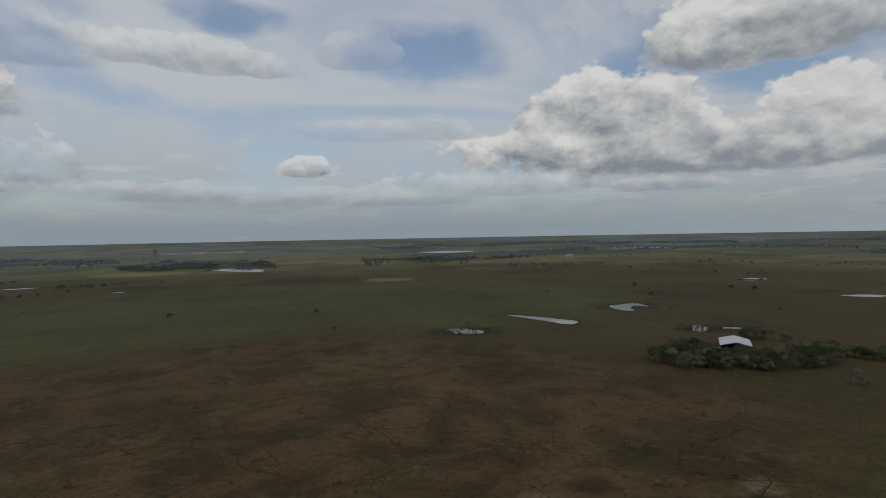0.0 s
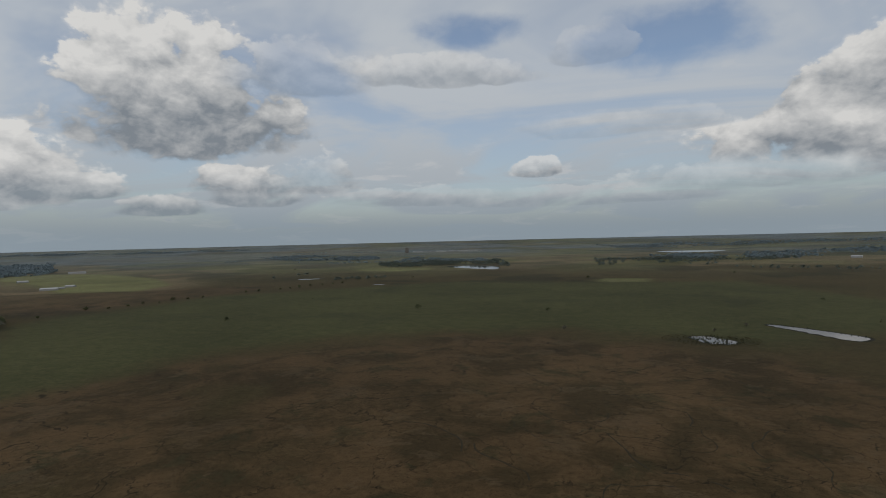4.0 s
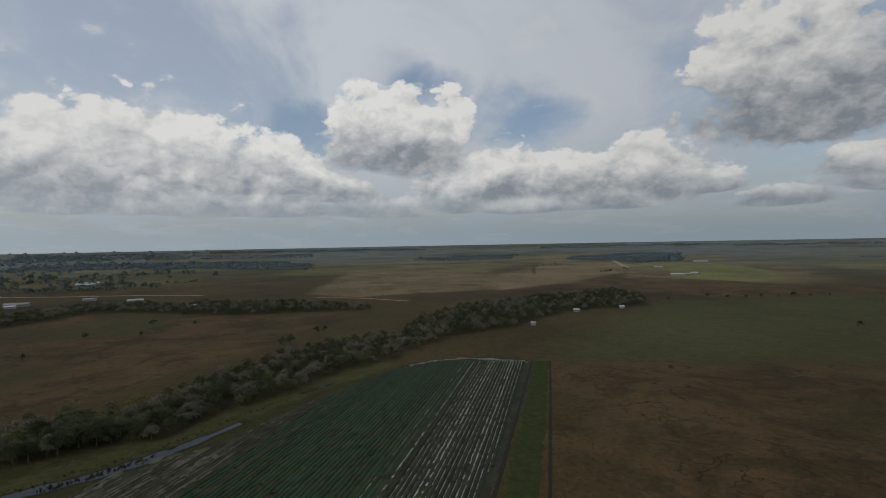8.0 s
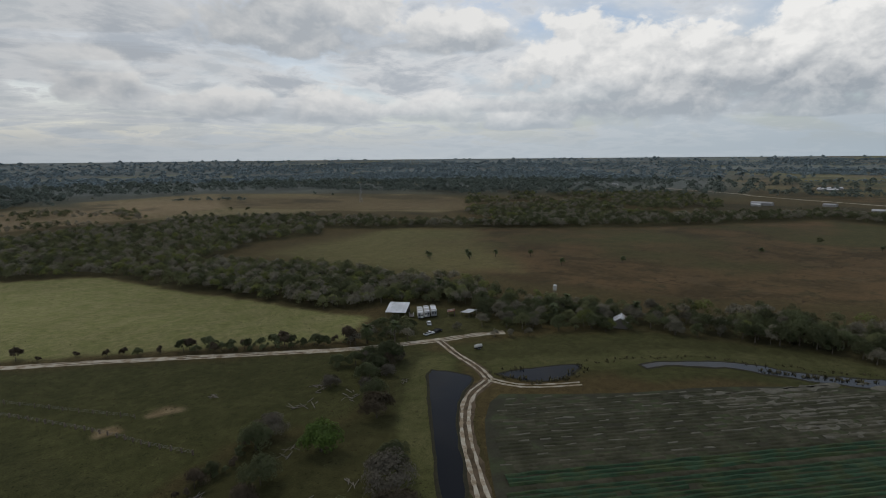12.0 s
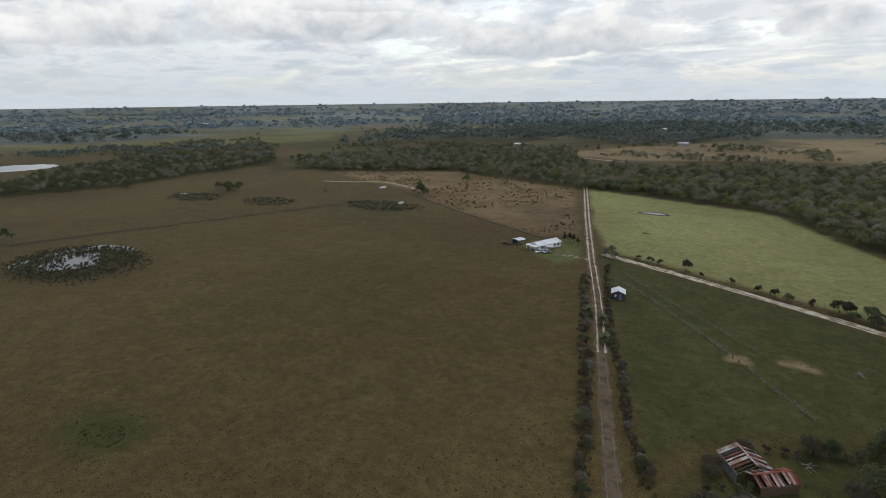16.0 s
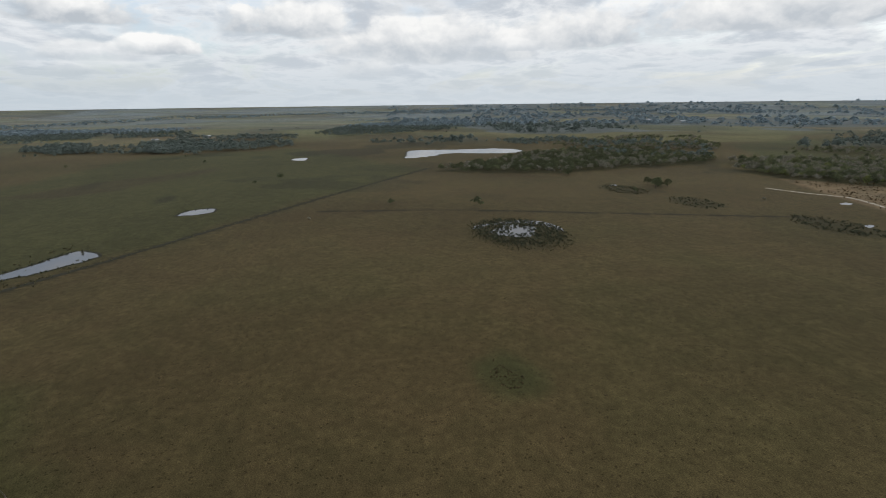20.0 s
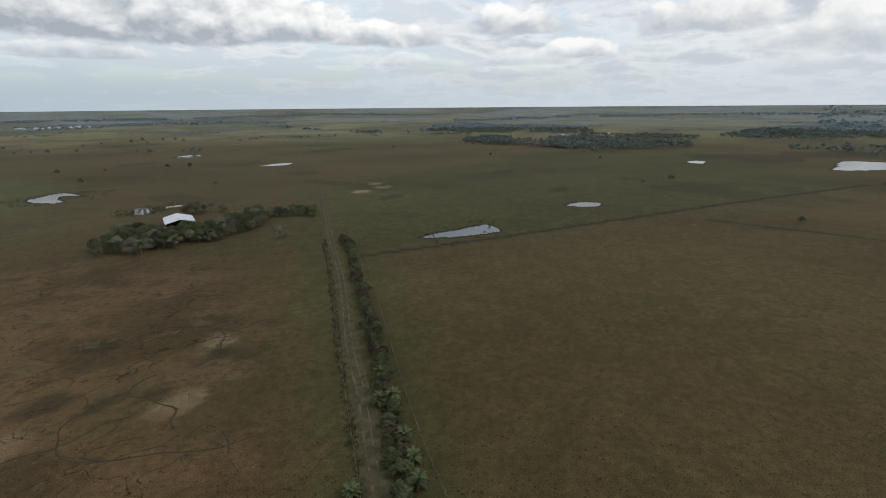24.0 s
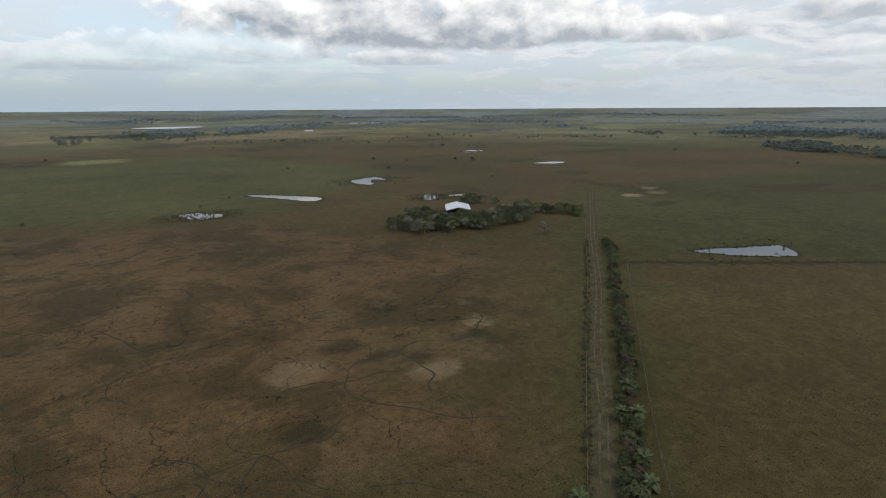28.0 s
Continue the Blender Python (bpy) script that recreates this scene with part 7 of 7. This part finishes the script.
def car(x, y, yaw, paint, label, pickup=False, group="parked cars"):
    e = thing("pickup_truck" if pickup else "car", label, "truck" if pickup else "car", pose(x, y, 0, 0, 0, yaw), group)
    Lc = 5.4 if pickup else 4.6
    bm = bmesh.new()
    prof = [(-Lc / 2, 0.4), (-Lc / 2, 0.85), (-Lc / 2 + 1.2, 0.98), (Lc / 2 - 0.05, 0.98), (Lc / 2, 0.85), (Lc / 2, 0.4)]
    a = [bm.verts.new((px, -0.9, pz)) for px, pz in prof]
    b = [bm.verts.new((px, 0.9, pz)) for px, pz in prof]
    bm.faces.new(a[::-1]), bm.faces.new(b)
    for i in range(6):
        bm.faces.new((a[i], a[(i + 1) % 6], b[(i + 1) % 6], b[i]))
    bmesh.ops.recalc_face_normals(bm, faces=bm.faces)
    bmesh.ops.bevel(bm, geom=list(bm.edges), offset=0.07, segments=2, affect="EDGES")
    part("body", bm, paint, e)
    x0, x1 = (-1.3, 0.5) if pickup else (-1.2, 1.7)
    bm = bmesh.new()
    lo = [bm.verts.new(v) for v in ((x0, -0.82, 0.98), (x1, -0.82, 0.98), (x1, 0.82, 0.98), (x0, 0.82, 0.98))]
    hi = [bm.verts.new(v) for v in ((x0 + 0.6, -0.66, 1.48), (x1 - 0.35, -0.66, 1.48), (x1 - 0.35, 0.66, 1.48), (x0 + 0.6, 0.66, 1.48))]
    for i in range(4):
        bm.faces.new((lo[i], lo[(i + 1) % 4], hi[(i + 1) % 4], hi[i]))
    part("windows", bm, M_GLASS, e)
    part("roof", box(bmesh.new(), x0 + 0.55, x1 - 0.3, -0.68, 0.68, 1.46, 1.54, 0.03), paint, e)
    if pickup:
        part("cargo_bed", box(bmesh.new(), 0.7, Lc / 2 - 0.15, -0.7, 0.7, 0.985, 1.0), M_TYRE, e)
    for s in (-0.55, 0.55):
        part("headlight", box(bmesh.new(), -Lc / 2 - 0.02, -Lc / 2 + 0.04, s - 0.18, s + 0.18, 0.66, 0.8), M_WHITEWALL, e)
    for q in (-Lc * 0.31, Lc * 0.30):
        for s in (-0.82, 0.82):
            wheel(e, q, s, 0.34, 0.22)


car(-122.0, -198.0, 62, M_CARWHITE, "white car parked in front of the trailers")
car(-114.6, -186.0, 8, M_CARWHITE, "white pickup truck beside the farm lane", True)
car(-119.5, -187.0, 14, M_TYRE, "dark car parked under trees", False)
car(95.0, -247.0, -110, M_CARGREY, "silver car parked beside the white house")
car(98.3, -246.0, -118, M_CARWHITE, "white pickup truck parked beside the white house", True)
car(120.3, -252.8, 160, M_BROWNWALL, "brown old truck standing in grass", True)

# tank trailer
e = thing("tank_trailer", "pale steel water tank on a two-wheeled trailer", "trailer", pose(-121.5, -160.4, 0, 0, 0, 175) @ Matrix.Scale(0.75, 4))
bm = bmesh.new()
bmesh.ops.create_cone(bm, cap_ends=True, segments=20, radius1=0.85, radius2=0.85, depth=4.4, matrix=pose(0, 0, 1.75, 0, 90, 0))
bmesh.ops.bevel(bm, geom=[q for q in bm.edges if abs(q.verts[0].co.x - q.verts[1].co.x) < 1e-4], offset=0.15, segments=3, affect="EDGES")
part("tank", bm, M_STEEL, e)
part("hatch", rod(bmesh.new(), (0, 0, 2.55), (0, 0, 2.75), 0.25, None, 12), M_STEEL, e)
for x in (-1.2, 0, 1.2):
    part("saddle", box(bmesh.new(), x - 0.1, x + 0.1, -0.7, 0.7, 0.7, 1.15), M_TYRE, e)
part("chassis", box(bmesh.new(), -2.3, 2.9, -0.45, 0.45, 0.55, 0.7), M_TYRE, e)
for s in (-0.95, 0.95):
    wheel(e, -0.6, s, 0.5, 0.28), wheel(e, 0.6, s, 0.5, 0.28)

# pale ruins in the creek wood
gabled("old_cabin", "pale grey collapsing cabin half hidden in trees", "cabin", pose(-190.6, -147.0, 0, 0, 0, 35), 8.0, 6.5, 3.0, 1.8, [M_TIN, M_OLDTIN], M_GREYBOARD, 0.8, 0.3, "nsew", missing=0.1, seed=8, rafters=True)
e = thing("feed_hopper", "old pale feed hopper on legs behind the trees", "hopper", pose(-206.0, -203.0, 0, 0, 0, 30) @ Matrix.Scale(0.62, 4))
bm = bmesh.new()
bmesh.ops.create_cone(bm, cap_ends=True, segments=18, radius1=1.7, radius2=1.7, depth=4.2, matrix=pose(0, 0, 6.6))
part("bin", bm, M_STEEL, e)
part("cone", rod(bmesh.new(), (0, 0, 3.0), (0, 0, 4.5), 0.35, 1.68, 18), M_STEEL, e)
part("lid", rod(bmesh.new(), (0, 0, 8.7), (0, 0, 9.5), 1.75, 0.25, 18), M_TIN, e)
for a in range(4):
    c, q = 1.5 * math.cos(a * 1.571), 1.5 * math.sin(a * 1.571)
    part("leg", rod(bmesh.new(), (c, q, -0.2), (c, q, 4.6), 0.09, None, 6), M_CARGREY, e)


# dead wood, heaps and small clutter
def log_heap(x, y, n, label, spread=3.0, mat=M_DEADWOOD, seed=0, size=1.0):
    rnd = random.Random(seed)
    e = thing("log_heap", label, "logs", pose(x, y, 0, 0, 0, rnd.uniform(0, 360)), "heaps of dead wood")
    for i in range(n):
        a, l = rnd.gauss(0, 0.9), rnd.uniform(1.5, 4.5) * size
        cx, cy, r = rnd.uniform(-spread, spread), rnd.uniform(-spread, spread) * 0.6, rnd.uniform(0.08, 0.2) * size
        d = Vector((math.cos(a), math.sin(a), rnd.uniform(-0.05, 0.1)))
        part("log", rod(bmesh.new(), Vector((cx, cy, r + 0.15 * (i % 3))) - d * l / 2, Vector((cx, cy, r + 0.15 * (i % 3) + 0.05)) + d * l / 2, r, r * 0.6, 6), mat, e)
    return e


log_heap(-56, -162, 14, "heap of bleached dead branches in the paddock", 4.0, seed=1)
log_heap(-48, -152, 9, "heap of bleached dead branches in the paddock", 4.0, seed=2)
log_heap(-62, -150, 8, "fallen grey branches in rough grass", 4.0, seed=3)
log_heap(-26, -174, 12, "round heap of grey dead branches", 1.8, seed=4, size=0.6)
log_heap(-36, -128, 10, "scattered white boards and branches by the scrub", 2.5, seed=5, size=0.7)
log_heap(-13, -121, 8, "white broken boards near the ruined house", 1.5, seed=6, size=0.6)
log_heap(-4, -118, 8, "white broken boards near the ruined house", 1.3, seed=7, size=0.6)
log_heap(-44, -105, 6, "fallen grey branches in rough grass", 3.0, seed=8, size=0.8)
log_heap(60, -313, 10, "brown brush heap in the bright pasture", 1.8, M_BROWNWALL, 9, 0.6)
log_heap(-82, -150, 6, "fallen grey branches on the canal bank", 2.0, seed=10, size=0.6)
log_heap(-32, -106, 5, "fallen grey branches in rough grass", 2.0, seed=11, size=0.8)

# muddy hollow in the pasture
pool("hollow_pool", [(60, -371), (66, -376), (75, -374), (77, -370), (68, -369)], "shallow grey hollow in the bright pasture", 0.8, 2.0)


# ---------------------------------------------------------------- far off
def far_house(x, y, L, W, h, yaw, label="small pale building far off on the plain", pitched=True, roof=None):
    z = ground_z(x, y)
    e = thing("far_building", label, "building", pose(x, y, z, 0, 0, yaw), "far buildings")
    part("wall", box(bmesh.new(), -L / 2, L / 2, -W / 2, W / 2, -0.5, h), M_FARHOUSE, e)
    k = h * 0.45 if pitched else 0.2
    for s in (-1, 1):
        part("roof", slab([(-L / 2 - 0.4, s * (W / 2 + 0.4), h - 0.1), (L / 2 + 0.4, s * (W / 2 + 0.4), h - 0.1), (L / 2 + 0.4, 0, h + k), (-L / 2 - 0.4, 0, h + k)], 0.15), roof or M_FARROOF, e)
    for q in (-0.25, 0.25):
        part("window", box(bmesh.new(), q * L - 1, q * L + 1, -W / 2 - 0.04, -W / 2 + 0.05, h * 0.3, h * 0.7), M_GLASS, e)


rnd = random.Random(44)
for x, y, L in ((-1229, -470, 34), (-629, -521, 14), (-617, -574, 10), (-723, -160, 17), (-807, -397, 12), (-877, -330, 16), (-829, -1036, 14), (-1111, -895, 14), (-830, -400, 28), (-829, -255, 20), (-1270, -482, 44),
                (-690, -50, 16), (-716, -100, 12), (-1465, 1179, 42), (-1240, 868, 20), (-951, 711, 26), (-980, 774, 16), (-960, 740, 10), (-524, 321, 5), (-516, 263, 6), (-446, 185, 4)):
    far_house(x, y, L, min(L * 0.55, 13), 2.2 + L * 0.05, math.degrees(math.atan2(y, x)) + 90 + rnd.uniform(-25, 25))
for x, y, L in ((1584, -1225, 40), (773, -1677, 22), (1805, -1230, 26), (1471, -699, 18), (2202, -800, 34), (139, -948, 16), (144, -1320, 26), (244, -1365, 20), (381, -834, 12), (700, -1500, 20), (860, -1420, 16), (1494, -738, 20), (1400, 240, 16), (1300, 330, 14), (1500, -90, 18), (640, 1650, 24), (1650, 600, 22)):
    far_house(x, y, L, min(L * 0.55, 13), 3.2 + L * 0.04, math.degrees(math.atan2(y, x)) + 90 + rnd.uniform(-25, 25))
# dark block tower and pale shed row on the horizon
z = ground_z(-1131, 3023)
e = thing("grain_tower", "dark square tower far off near the horizon", "tower", pose(-1050, 2806, ground_z(-1050, 2806), 0, 0, 20))
part("shaft", box(bmesh.new(), -9, 9, -9, 9, -1, 27), M_GREYBOARD, e)
part("head", box(bmesh.new(), -6, 6, -6, 6, 27, 31), M_GREYBOARD, e)
for k in range(6):
    far_house(-1010 + 62 * k, 2880 + 24 * k, 58, 22, 6, 21, "long pale greenhouse row near the horizon", False, M_TIN)
# lattice mast in the tan plain
e = thing("lattice_mast", "rusty lattice tower standing in the far plain", "tower", pose(-1135, 474, 0))
for a, b in ((-3, -3), (3, -3), (3, 3), (-3, 3)):
    part("leg", rod(bmesh.new(), (a, b, -0.5), (a * 0.7, b * 0.7, 19), 0.35, 0.3, 5), M_BROWNWALL, e)
for k in range(5):
    q = 3 - 0.9 * k / 4
    part("brace", box(bmesh.new(), -q, q, -q - 0.15, -q + 0.15, 3 + 4 * k, 3.5 + 4 * k), M_BROWNWALL, e)
    part("brace", box(bmesh.new(), -q, q, q - 0.15, q + 0.15, 3 + 4 * k, 3.5 + 4 * k), M_BROWNWALL, e)
e = thing("lattice_mast", "thin grey pylon standing in a far field", "tower", pose(-383, -837, 0))
for a, b in ((-2, -2), (2, -2), (2, 2), (-2, 2)):
    part("leg", rod(bmesh.new(), (a, b, -0.5), (a * 0.15, b * 0.15, 27), 0.16, 0.1, 5), M_CARGREY, e)
for k in range(3):
    part("cross_arm", box(bmesh.new(), -4 + k, 4 - k, -0.12, 0.12, 17 + 4 * k, 17.3 + 4 * k), M_CARGREY, e)

# far roads and water
for line, w, label in (([(-1105, -800), (-1030, -540), (-1005, -508), (-974, -414), (-941, -273), (-900, -180)], 7, "pale straight road far off"), ([(-1891, 1111), (-1284, 805)], 13, "white straight road across the far plain"), ([(-788, -6), (-753, 56), (-690, 113)], 4, "pale lane behind the creek wood"),
                       ([(400, -750), (359, -735), (264, -711), (163, -670), (120, -650)], 5, "pale lane through far pasture"), ([(380, -380), (347, -390), (321, -402), (276, -385), (262, -378)], 3, "pale worn path past the marsh")):
    t = thing("far_road", label, "road", kind="structure")
    part("road_bed", ribbon(line, w, 0.15, 12.0, 0.1), M_SAND, t)
for k, (o, n) in enumerate((([(-1131, 3040), (-960, 3110), (-792, 3180), (-960, 3085)], "pale strip of far water"), ([(225, 2430), (325, 2510), (480, 2460), (430, 2330), (290, 2290)], "pale far lake beyond dark tree belts"), ([(-405, 1385), (-340, 1430), (-265, 1380), (-245, 1255), (-320, 1295)], "far pond among trees"), ([(775, 30), (800, 20), (795, 5), (760, 10)], "small far pond in open pasture"), ([(1220, 2520), (1585, 2515), (1445, 2290), (1120, 2255)], "pale strip of far water"),
                            ([(-380, 838), (-365, 842), (-352, 836), (-368, 829)], "small far pond in green pasture"), ([(-595, 949), (-570, 970), (-545, 972), (-570, 945)], "small far pond in green pasture"), ([(548, 745), (570, 742), (590, 726), (566, 728)], "far narrow pond"))):
    pool("far_water", o, n, 1.0, 0.0 if k < 2 else 2.0, 8.0)
